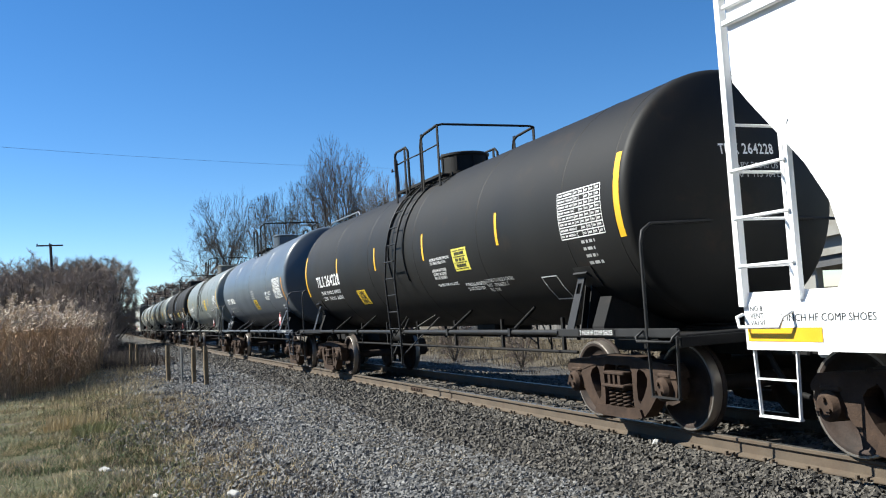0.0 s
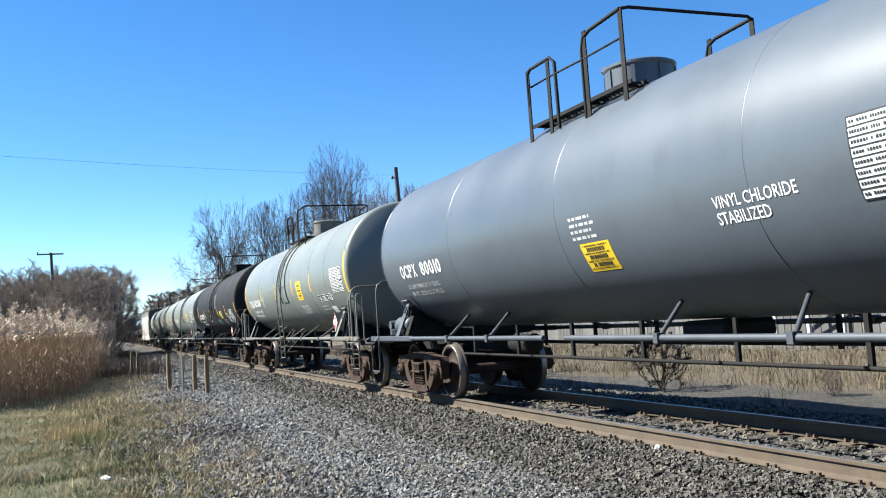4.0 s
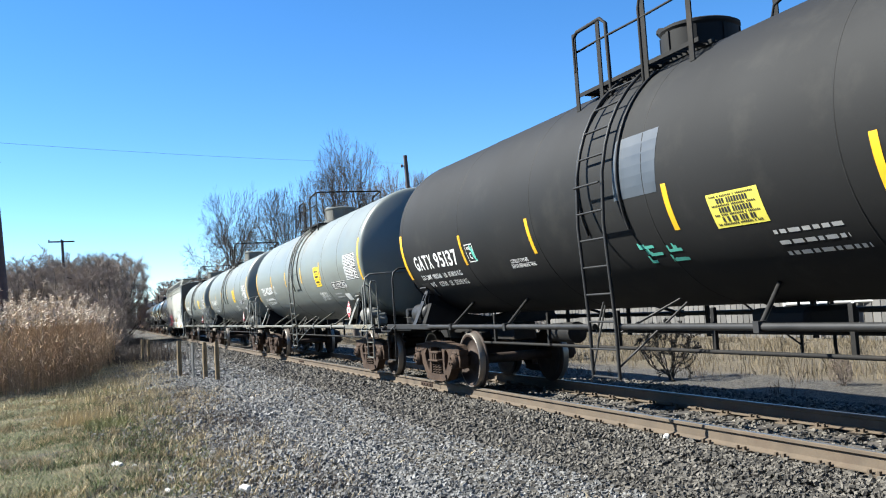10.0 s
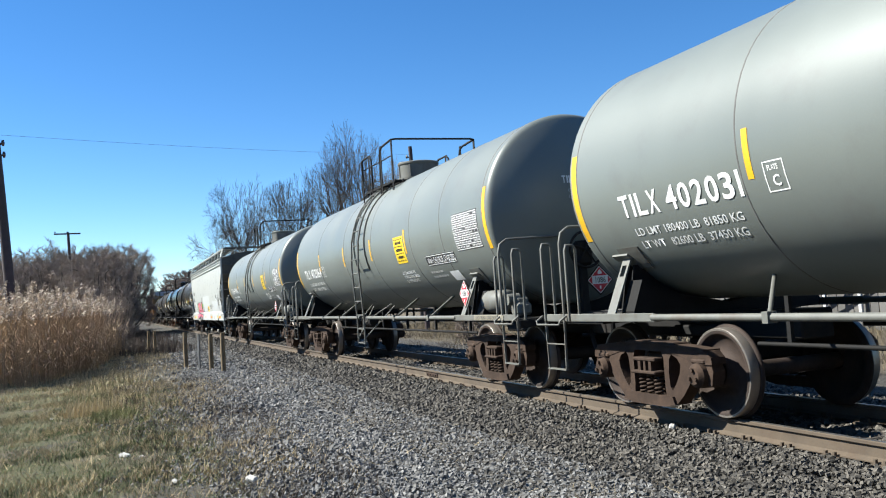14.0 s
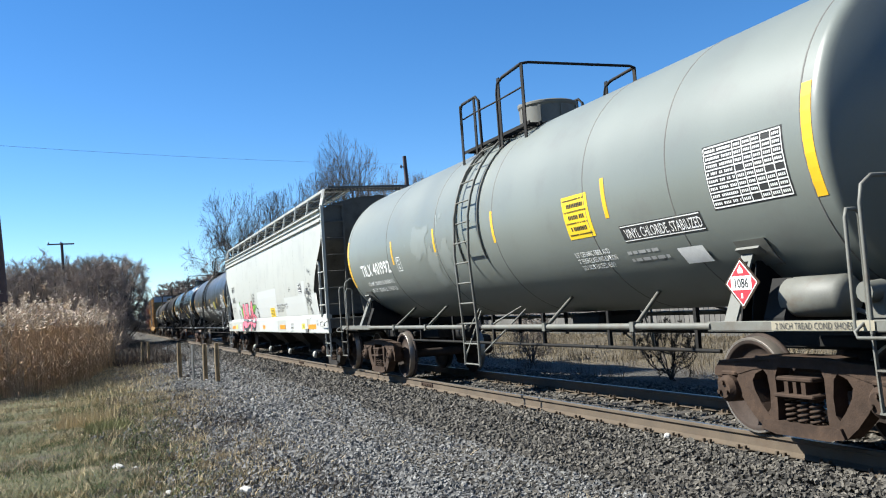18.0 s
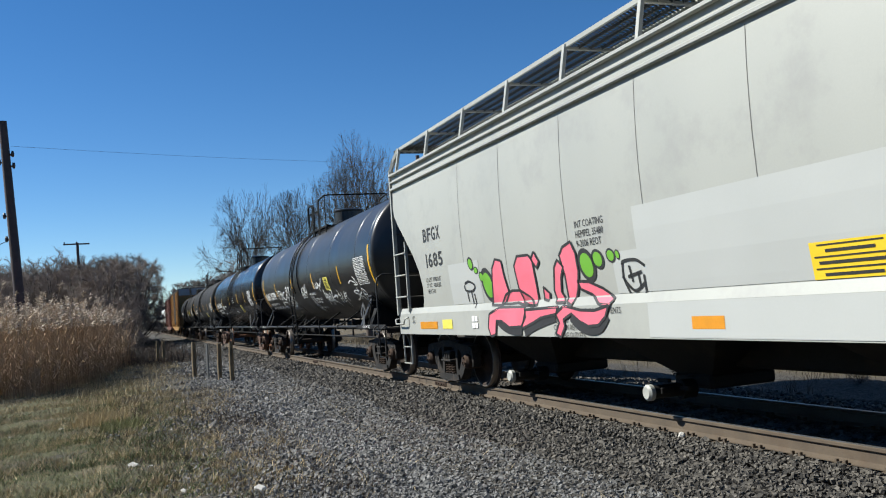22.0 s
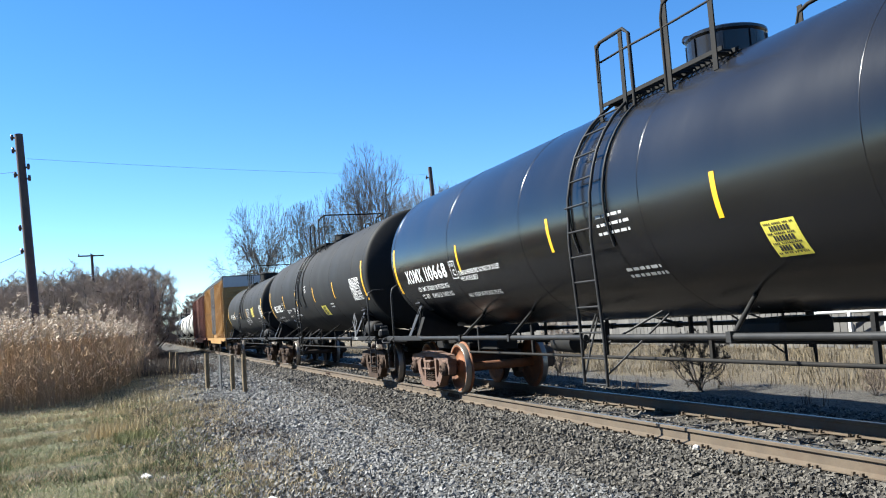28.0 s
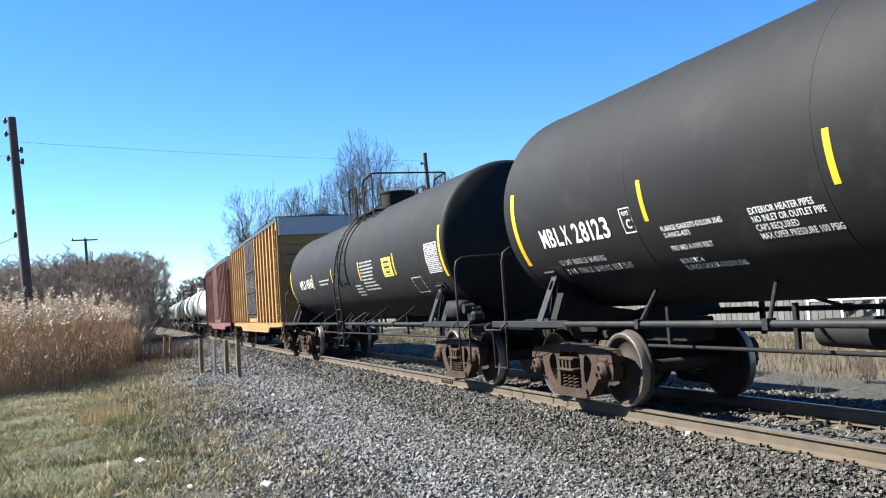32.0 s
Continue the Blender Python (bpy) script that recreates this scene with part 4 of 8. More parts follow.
    if spec.get("reservoir"):
        s = spec["reservoir"]
        part("air_reservoir", cached(("res", dims, s), lambda: Geo().lathe([(-0.36, 0.0), (-0.34, 0.12), (-0.29, 0.17), (0.29, 0.17), (0.34, 0.12), (0.36, 0.0)][::-1], 20, "x", (s * (T + 0.35), -1.10, 1.28)).mesh("air_reservoir", trim if spec.get("restrim", True) else M_UNDER)), g0)
        def valve():
            g = Geo()
            g.box((s * (T + 0.95), -1.05, 1.2), (0.22, 0.2, 0.26), bev=0.03).box((s * (T + 1.12), -1.08, 1.16), (0.16, 0.22, 0.18), bev=0.04)
            g.lathe([(-0.1, 0), (-0.1, 0.08), (0.08, 0.09), (0.1, 0)][::-1], 12, "y", (s * (T + 0.95), -1.15, 1.3), sharp=True)
            g.tube([(s * (T + 0.6), -1.1, 1.2), (s * (T + 0.8), -1.05, 1.12), (s * (T + 1.1), -1.0, 1.1)], 0.02, 5)
            return g.mesh("brake_valve", trim)
        part("brake_valve", cached(("valve", dims, s), valve), g0)
        if s > 0 and spec.get("brakewheel"):
            def wheel():
                g = Geo()
                c = (T + 1.30, -0.11, 1.95)
                g.tube([(c[0], c[1] + 0.26 * math.cos(a), c[2] + 0.26 * math.sin(a)) for a in [2 * math.pi * k / 24 for k in range(24)]], 0.02, 6, closed=True)
                for k in range(5):
                    a = 2 * math.pi * k / 5 + 0.3
                    g.tube([c, (c[0], c[1] + 0.26 * math.cos(a), c[2] + 0.26 * math.sin(a))], 0.013, 5)
                g.box((c[0] - 0.12, c[1], c[2] - 0.05), (0.2, 0.26, 0.36), bev=0.04)
                g.box((c[0] - 0.14, c[1], 1.4), (0.08, 0.12, 0.80), bev=0.01)
                return g.mesh("brake_wheel", M_UNDER)
            part("brake_wheel", cached(("bwheel", dims), wheel), g0, None, "dark spoked hand-brake wheel")
    if spec.get("endplacard"):
        pl = part("placard", cached("placard", placard_mesh), g0, pose(half + 0.36, 0.14, 1.50, 0, 0, 90), "red diamond hazard placard in the shade")
        part("placard_number", text_mesh(spec["endplacard"], 0.085, M_INKB, None, 0.01, 0.8), pl, pose(-0.095, -0.011, -0.04))

    # markings on the near side
    e = 0.003
    for x, z0, z1, wdt in spec.get("strips", ()):
        part("reflector", cached(("strip", r, zc, x, z0, z1, wdt, spec.get("stripmat", M_YELLOW).name), lambda: patch(Geo(), x - wdt / 2, x + wdt / 2, z0, z1, r + e, zc, n=8).mesh("reflector", spec.get("stripmat", M_YELLOW))), g0, None, "orange reflective strip" if "stripmat" in spec else "yellow reflective strip")
    for words, x, z, h, ink, *o in spec.get("texts", ()):
        if h > 0.2:
            part("lettering", stencil_mesh(words, h, o[0], ink, (r + 0.006, zc, z)), g0, pose(x, 0, 0), "large white reporting mark")
        else:
            part("lettering", text_mesh(words, h, ink, (r + 0.004, zc, z), o[1] if len(o) > 1 else 0.012, o[0] if o else 1.0, 1.0, 1.22 if words.startswith("LD LMT") else 0.95), g0, pose(x, 0, 0), "stencilled lettering")
    for kind, x0, x1, z0, z1 in spec.get("panels", ()):
        sheet = part(*panel(kind, x0, x1, z0, z1, r + e, zc), g0, None, PANEL_LABEL[kind])
        if kind == "box" and x1 - x0 < 0.35:
            w, h = x1 - x0, z1 - z0
            part("lettering", text_mesh("PLATE", 0.17 * h, M_INKW, (r + 0.004, zc, z0 + 0.70 * h), 0.02, 0.75), sheet, pose(x0 + 0.2 * w, 0, 0))
            part("lettering", text_mesh("C", 0.36 * h, M_INKW, (r + 0.004, zc, z0 + 0.18 * h), 0.03, 1.0), sheet, pose(x0 + 0.33 * w, 0, 0))
    for kind, *q in spec.get("plates", ()):
        if kind == "placard":
            x, z, words = q
            pl = part("placard", cached("placard", placard_mesh), g0, pose(x, -1.44, z), "red diamond hazard placard")
            part("placard_number", text_mesh(words, 0.085, M_INKB, None, 0.01, 0.8), pl, pose(-0.095, -0.011, -0.04))
        if kind == "holder":
            x, z = q
            def holder():
                g, d = Geo(), 0.2
                g.beam([(0, 0, -d), (d, 0, 0), (0, 0, d), (-d, 0, 0), (0, 0, -d)], 0.012, 0.045)
                g.box((0, 0, 0), (0.05, 0.012, 0.34)).box((0, 0, -0.28), (0.14, 0.012, 0.2))
                return g.mesh("placard_holder", M_HOLDER)
            part("placard_holder", cached("holder", holder), g0, pose(x, -1.44, z), "empty grey diamond placard holder")
        if kind == "sillplate":
            x0, x1, mat = q
            part("sill_plate", cached(("splate", x0, x1, mat.name), lambda: flat(Geo(), x0, x1, 1.025, 1.10, -1.446).mesh("sill_plate", mat)), g0)
        if kind == "silltext":
            words, x, ink = q
            part("lettering", text_mesh(words, 0.055, ink, None, 0.0, 0.8), g0, pose(x, -1.452, 1.035))
    for seq, wdt, mat in spec.get("spray", ()):
        for stroke in seq:
            part("graffiti_stroke", spray_mesh([stroke], wdt, mat, r + 0.005, zc), g0, None, "chalk-white sprayed stroke")
    # capacity lettering on the leading head
    for words, y, z, h in spec.get("endtexts", ()):
        me = (stencil_mesh(words, h, 0.72, M_INKW, None) if h > 0.1 else text_mesh(words, h, M_INKG, None, 0.012)).copy()
        n = len(me.vertices)
        co = np.empty(n * 3, np.float32)
        me.vertices.foreach_get("co", co)
        co = co.reshape(-1, 3)
        co[:, 1] = [-(head_bulge(r, math.hypot(y + float(q[0]), z + float(q[2]) - zc)) + 0.004) for q in co]
        me.vertices.foreach_set("co", co.ravel())
        me.update()
        part("lettering", me, g0, pose(half, y, z, 0, 0, 90))
    return g0, spin


PANEL_LABEL = {"table": "white stencilled data table", "tableb": "black data table with white lines", "yellow": "yellow emergency notice with dark lines", "pale": "pale yellow notice with dark lines",
               "name": "black-edged cargo name panel", "card": "white paper card", "box": "white outlined stencil box", "bars": "rows of small white stencilling",
               "bluepatch": "blue-grey paint patch", "teal": "teal chalk scrawl", "tablew": "white printed data table", "greypatch": "pale touched-up paint patch"}


def panel(kind, x0, x1, z0, z1, r, zc):
    """Name and mesh of a sticker or stencilled panel on the shell."""
    def make():
        g = Geo()
        rng = random.Random(int(1000 * (x0 + 40 + z0)))
        w, h = x1 - x0, z1 - z0
        if kind == "tableb":
            patch(g, x0 - 0.02, x1 + 0.02, z0 - 0.02, z1 + 0.02, r - 0.002, zc, mi=1)
        if kind in ("table", "tablew", "tableb"):
            if kind == "tablew":
                patch(g, x0, x1, z0, z1, r, zc, mi=0)
            rows = 8
            ink = 1 if kind == "tablew" else 0
            for i in range(rows + 1):
                z = z0 + h * i / rows
                patch(g, x0, x1, z - 0.006, z + 0.006, r + 0.003, zc, n=1, mi=ink)
            cols = [0, 0.4, 0.52, 0.64, 0.76, 0.88, 1]
            for c in cols:
                patch(g, x0 + w * c - 0.005, x0 + w * c + 0.005, z0, z1, r + 0.003, zc, mi=ink)
            for i in range(rows):
                z = z0 + h * (i + 0.5) / rows
                x = x0 + 0.02
                end = x0 + w * 0.38
                while x < end:
                    d = rng.uniform(0.012, 0.022)
                    patch(g, x, min(x + d, end), z - 0.012, z + 0.012, r + 0.003, zc, n=1, mi=ink)
                    x += d + (0.008 if rng.random() < 0.8 else 0.03)
                for c0, c1 in zip(cols[1:-1], cols[2:]):
                    if rng.random() < 0.8:
                        k = x0 + w * c0 + 0.018
                        while k < x0 + w * c1 - 0.03:
                            patch(g, k, k + 0.014, z - 0.012, z + 0.012, r + 0.003, zc, n=1, mi=ink)
                            k += 0.022
            return g.mesh("data_table", M_INKW, M_INKB) if kind != "table" else g.mesh("data_table", M_INKW)
        if kind in ("yellow", "pale"):
            patch(g, x0, x1, z0, z1, r, zc, mi=0)
            for i in range(7):
                z = z1 - h * (i + 0.7) / 7.4
                big = i % 2 == 1
                a = 0.18 if big else 0.06
                hh = 0.024 if big else 0.009
                x = x0 + w * a
                while x < x1 - w * a - 0.02:
                    d = rng.uniform(0.016, 0.024) * (1.25 if big else 0.7)
                    patch(g, x, min(x + d, x1 - w * a), z - hh, z + hh, r + 0.003, zc, n=1, mi=1)
                    x += d + (0.012 if big else 0.009) * (1 if rng.random() < 0.85 else 3)
            return g.mesh("notice", M_GOLD if kind == "yellow" else M_PALEYEL, M_INKB)
        if kind == "name":
            patch(g, x0, x1, z0, z1, r, zc, mi=0)
            for a, b, c, d in ((x0 + 0.012, x1 - 0.012, z0 + 0.01, z0 + 0.02), (x0 + 0.012, x1 - 0.012, z1 - 0.02, z1 - 0.01)):
                patch(g, a, b, c, d, r + 0.002, zc, n=1, mi=1)
            return g.mesh("cargo_panel", M_INKB, M_INKW)
        if kind == "card":
            return patch(g, x0, x1, z0, z1, r + 0.01, zc, skew=-0.12).mesh("card", M_INKW)
        if kind == "greypatch":
            n = 34
            for i in range(n):
                for j in range(n):
                    u, v = (i + 0.5) / n, (j + 0.5) / n
                    edge = min(u, 1 - u, v, 1 - v) * 2.4
                    if noise.fractal((x0 * 3 + u * 2.2 * w, z0 * 3 + v * 2.2 * h, 1.7), 0.9, 2.1, 4) + edge > 0.42:
                        patch(g, x0 + w * i / n, x0 + w * (i + 1) / n, z0 + h * j / n, z0 + h * (j + 1) / n, r, zc, n=1)
            return g.mesh("paint_patch", M_GREYLITE)
        if kind == "box":
            t = 0.012
            for a, b, c, d in ((x0, x1, z0, z0 + t), (x0, x1, z1 - t, z1), (x0, x0 + t, z0, z1), (x1 - t, x1, z0, z1)):
                patch(g, a, b, c, d, r, zc, n=2)
            return g.mesh("stencil_box", M_INKW)
        if kind == "bars":
            rows = max(2, int(h / 0.075))
            for i in range(rows):
                z = z1 - h * (i + 0.5) / rows
                x = x0
                end = x1 - w * rng.uniform(0, 0.35)
                while x < end:
                    d = rng.uniform(0.04, 0.13)
                    patch(g, x, min(x + d, end), z - 0.017, z + 0.017, r, zc, n=1)
                    x += d + 0.03
            return g.mesh("stencilling", M_INKG)
        if kind == "bluepatch":
            return patch(g, x0, x1, z0, z1, r, zc, skew=0.1).mesh("paint_patch", M_BLUEP)
        if kind == "teal":
            for i in range(9):
                a = x0 + w * rng.random() * 0.8
                c = z0 + h * rng.random() * 0.8
                patch(g, a, a + w * rng.uniform(0.08, 0.35), c, c + 0.03, r, zc, n=1)
                patch(g, a, a + 0.03, c, c + h * rng.uniform(0.15, 0.4), r, zc, n=2)
            return g.mesh("chalk_scrawl", M_TEAL)
    me = cached(("panel", kind, x0, x1, z0, z1, r, zc), make)
    return me.name.split(".")[0], me


for m in (M_UNDER, M_FRAME, M_DARKFRAME, M_WHEEL):
    duller(m, 0.18)
M_HOLDER = material("dull_grey_steel", (0.10, 0.10, 0.10), 0.6, metal=0.3, var=0.2, bump=0.05)
M_GREYLITE = material("pale_touch_up_paint", (0.182, 0.199, 0.184), 0.45, var=0.06, scale=2.0, bump=0.0)


def placard_mesh():
    g = Geo()
    d = 0.20
    def dia(k, y, mi):
        g.add([(0, y, -k), (k, y, 0), (0, y, k), (-k, y, 0)], [(0, 1, 2, 3)], mi=mi)
    g.add([(0, 0.01, -d * 1.12), (d * 1.12, 0.01, 0), (0, 0.01, d * 1.12), (-d * 1.12, 0.01, 0), (0, 0, -d * 1.12), (d * 1.12, 0, 0), (0, 0, d * 1.12), (-d * 1.12, 0, 0)],
          [(4, 5, 6, 7), (3, 2, 1, 0), (0, 1, 5, 4), (1, 2, 6, 5), (2, 3, 7, 6), (3, 0, 4, 7)], mi=2)
    dia(d, -0.003, 1)
    dia(d * 0.93, -0.005, 0)
    g.add([(-0.13, -0.008, -0.058), (0.13, -0.008, -0.058), (0.13, -0.008, 0.062), (-0.13, -0.008, 0.062)], [(0, 1, 2, 3)], mi=1)
    g.add([(-0.03, -0.008, 0.085), (0.03, -0.008, 0.085), (0.036, -0.008, 0.11), (0.0, -0.008, 0.155), (-0.034, -0.008, 0.115)], [(0, 1, 2, 3, 4)], mi=1)
    g.add([(-0.012, -0.008, -0.13), (0.012, -0.008, -0.13), (0.012, -0.008, -0.085), (-0.012, -0.008, -0.085)], [(0, 1, 2, 3)], mi=1)
    return g.mesh("placard", M_RED, M_INKW, M_FRAME)


def spray_mesh(strokes, wdt, mat, r=None, zc=0.0, y=None, sharp=False):
    """Sprayed strokes: lists of (x, z) drawn as ribbons on the shell or on a flat side."""
    g = Geo()
    for st in strokes:
        # smooth the stroke
        p = []
        for i in range(len(st) - 1):
            a, b = st[max(i - 1, 0)], st[i]
            c, d = st[i + 1], st[min(i + 2, len(st) - 1)]
            for k in range(5):
                t = k / 5
                p.append(tuple(0.5 * ((2 * b[j]) + (-a[j] + c[j]) * t + (2 * a[j] - 5 * b[j] + 4 * c[j] - d[j]) * t * t + (-a[j] + 3 * b[j] - 3 * c[j] + d[j]) * t ** 3) for j in range(2)))
        p.append(st[-1])
        if sharp:
            p = [tuple(a[j] + (b[j] - a[j]) * k / 6 for j in range(2)) for a, b in zip(st[:-1], st[1:]) for k in range(6)] + [st[-1]]
        vs, fs = [], []
        for i, (x, z) in enumerate(p):
            q0, q1 = p[max(i - 1, 0)], p[min(i + 1, len(p) - 1)]
            dx, dz = q1[0] - q0[0], q1[1] - q0[1]
            l = math.hypot(dx, dz) or 1
            nx, nz = -dz / l * wdt / 2, dx / l * wdt / 2
            for s in (1, -1):
                X, Z = x + s * nx, z + s * nz
                vs.append((X, y if r is None else on_tank(r, zc, Z), Z))
        for i in range(len(p) - 1):
            fs.append((2 * i, 2 * i + 2, 2 * i + 3, 2 * i + 1))
        g.add(vs, [f[::-1] for f in fs])
    return g.mesh("graffiti", mat)


# ---- covered hoppers ----
def hopper_car(spec):
    """A covered hopper with rounded sides, cut-away ends, end ladders and outlet gates."""
    g0 = new("hopper_car")
    tagged(g0, spec["label"], "hopper car", "cars of the passing freight train")
    T, E, paint = spec["T"], spec["end"], spec["paint"]
    pn = paint.name
    cut = spec.get("cut", 1.0)
    dims = (T, E, pn, cut)
    spin = []
    for s in (-1, 1):
        truck(g0, s * T, spec.get("truck", M_DARKFRAME), spin)
        part("coupler", cached(("coupler", s), lambda: coupler_mesh()), g0, pose(s * (E + 0.35), 0, 0, 0, 0, 0 if s > 0 else 180))
    # rows of the body: height, half width, half length
    rows = [(1.36, 1.44, E - 1.25), (1.50, 1.46, E - 1.38), (1.75, 1.49, E - 1.45), (2.05, 1.515, E - 1.36), (2.35, 1.53, E - 1.12), (2.65, 1.54, E - 0.78),
            (2.95, 1.54, E - 0.42), (3.15, 1.535, E - 0.20), (3.3, 1.53, E - 0.14), (3.62, 1.51, E - 0.12)]
    rows = [(z, w, E - (E - x) * cut if z < 3.2 else x) for z, w, x in rows]

    ends = {-1: Geo(), 1: Geo()}
    def body():
        g = Geo()
        nx = 24
        for sy in (-1, 1):
            vs, fs = [], []
            for z, w, x in rows:
                for i in range(nx + 1):
                    vs.append((-x + 2 * x * i / nx, sy * w, z))
            for j in range(len(rows) - 1):
                for i in range(nx):
                    a = j * (nx + 1) + i
                    q = (a, a + 1, a + nx + 2, a + nx + 1)
                    fs.append(q if sy < 0 else q[::-1])
            g.add(vs, fs, smooth=True)
        for sx in (-1, 1):
            vs, fs = [], []
            for z, w, x in rows:
                vs += [(sx * x, -w, z), (sx * x, w, z)]
            for j in range(len(rows) - 1):
                q = (2 * j, 2 * j + 1, 2 * j + 3, 2 * j + 2)
                fs.append(q if sx > 0 else q[::-1])
            ends[sx].add(vs, fs, smooth=True)
        # roof
        xr = E - 0.12
        prof = [(-1.51, 3.62), (-1.51, 3.94), (-1.2, 4.06), (-0.7, 4.2), (0, 4.26), (0.7, 4.2), (1.2, 4.06), (1.51, 3.94), (1.51, 3.62)]
        vs = [(sx * xr, y, z) for sx in (-1, 1) for y, z in prof]
        n = len(prof)
        g.add(vs, [(i, i + n, i + n + 1, i + 1)[::-1] for i in range(n - 1)])
        ends[-1].add(vs[:n], [tuple(range(n))])
        ends[1].add(vs[n:], [tuple(range(n))[::-1]])
        return g.mesh("body", paint)
    part("body", cached(("hbody", dims), body), g0, None, spec["bodylabel"])

    # on the pale hopper the end's shade is put into its paint
    for s in (-1, 1):
        part("end_sheet", cached(("hends", dims, s), lambda: ends[s].mesh("end_sheet", M_SHADEGRIME if paint is M_HOPPER else paint)), g0, None, "grimy sloped end sheet" if paint is M_HOPPER else "")

    def mould():
        g = Geo()
        for sy in (-1, 1):
            for z, d, h in ((3.66, 0.05, 0.05), (3.80, 0.035, 0.04), (3.93, 0.06, 0.05)):
                g.box((0, sy * (1.515 + d / 2), z), (2 * E - 0.2, d, h), bev=0.01)
        return g.mesh("eave_moulding", paint)
    part("eave_moulding", cached(("hmould", dims), mould), g0)
    for sy in (-1, 1):
        def sill():
            g = Geo()
            g.prism([(-1.50, 0.93), (-1.44, 0.93), (-1.40, 1.36), (-1.46, 1.40), (-1.50, 1.30)] if sy < 0 else [(1.50, 1.30), (1.46, 1.40), (1.40, 1.36), (1.44, 0.93), (1.50, 0.93)], -E + 0.02, E - 0.02, "yz")
            return g.mesh("side_sill", paint)
        part("side_sill", cached(("hsill", dims, sy), sill), g0)
        for s in (-1, 1):
            def post():
                g = Geo()
                x = s * (E - 0.03)
                g.beam([(x, sy * 1.50, 1.30), (x, sy * 1.50, 4.02), (x - s * 0.06, sy * 1.44, 4.22), (x - s * 0.2, sy * 1.37, 4.42)], 0.07, 0.06)
                x2 = s * (E - 0.66)
                g.beam([(x2, sy * 1.50, 1.34), (x2, sy * 1.50, 2.62), (x2 - s * 0.06, sy * 1.52, 2.72)], 0.05, 0.04)
                for k in range(7):
                    z = 1.62 + 0.40 * k
                    if z < 2.7:
                        g.tube([(x, sy * 1.535, z), (x2, sy * 1.535, z)], 0.016, 5)
                return g.mesh("corner_ladder", paint)
            part("corner_ladder", cached(("hpost", dims, s, sy), post), g0)
            # end ladder: darker than the body on the pale hopper, for shade
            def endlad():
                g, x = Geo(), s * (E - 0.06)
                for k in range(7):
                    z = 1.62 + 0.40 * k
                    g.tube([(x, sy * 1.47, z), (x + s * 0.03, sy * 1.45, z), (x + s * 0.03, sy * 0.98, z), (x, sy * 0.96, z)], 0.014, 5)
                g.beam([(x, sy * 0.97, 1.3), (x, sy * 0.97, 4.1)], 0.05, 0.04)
                return g.mesh("end_ladder", M_SHADEGRIME if paint is M_HOPPER else paint)
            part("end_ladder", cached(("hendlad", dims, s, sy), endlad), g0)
            part("stirrup", cached(("stirrup", pn), lambda: stirrup_mesh(paint)), g0, pose(s * (E - 0.30), sy * 1.46, -0.05), "hanging steel corner step")
            def lgrab():
                g = Geo()
                x = s * (E - 0.3)
                g.tube([(x - 0.30, sy * 1.50, 1.22), (x - 0.28, sy * 1.58, 1.20), (x - 0.26, sy * 1.58, 1.12), (x + 0.2, sy * 1.58, 1.12), (x + 0.24, sy * 1.58, 1.2), (x + 0.26, sy * 1.50, 1.24)], 0.016, 5)
                return g.mesh("lower_grab_iron", paint)
            part("lower_grab_iron", cached(("hlgrab", dims, s, sy), lgrab), g0)

        # grating walkway along the roof edge
        def walkw():
            g = Geo()
            x0, x1 = -E + 0.1, E - 0.1
            z, ya, yb = 4.42, sy * 0.72, sy * 1.36
            n = 260
            dx = (x1 - x0) / n
            for i in range(n):
                xa = x0 + i * dx
                for u, v in ((xa, xa + 6 * dx), (xa + 6 * dx, xa)):
                    if max(u, v) <= x1:
                        g.add([(u, ya, z), (u + 0.042, ya, z), (v + 0.042, yb, z), (v, yb, z)], [(0, 1, 2, 3)])
            for k in range(1, 4):
                g.box((0, ya + (yb - ya) * k / 4, z - 0.02), (x1 - x0, 0.012, 0.04))
            return g.mesh("walkway_grating", M_GALV)
        part("walkway_grating", cached(("hwalk", dims, sy), walkw), g0)
        def wrail():
            g = Geo()
            x0, x1 = -E + 0.3, E - 0.3
            g.box((0, sy * 1.37, 4.42), (x1 - x0, 0.035, 0.055)).box((0, sy * 0.70, 4.41), (x1 - x0, 0.04, 0.05))
            for i in range(12):
                x = x0 + (x1 - x0) * i / 11
                g.beam([(x, sy * 1.47, 3.96), (x, sy * 1.38, 4.42)], 0.06, 0.045)
                g.box((x, sy * 1.03, 4.385), (0.05, 0.68, 0.03))
            return g.mesh("walkway_frame", paint)
        part("walkway_frame", cached(("hwrail", dims, sy), wrail), g0)
    # end platforms, slope braces and brake wheel
    for s in (-1, 1):
        # end frame shares the shade-darkened end paint
        def endp():
            g = Geo()
            g.box((s * (E - 0.4), 0, 1.26), (0.9, 2.8, 0.05), bev=0.01).box((s * (E - 0.02), 0, 1.16), (0.06, 2.9, 0.24), bev=0.01)
            g.box((s * (T + 0.4), 0, 0.92), (2.9, 0.5, 0.34), bev=0.03)
            for y in (-0.5, 0.5):
                g.beam([(s * (E - 0.15), y, 1.3), (s * (E - 0.95), y, 2.5)], 0.08, 0.08)
            return g.mesh("end_frame", M_SHADEGRIME if paint is M_HOPPER else paint)
        part("end_frame", cached(("hend", dims, s), endp), g0)
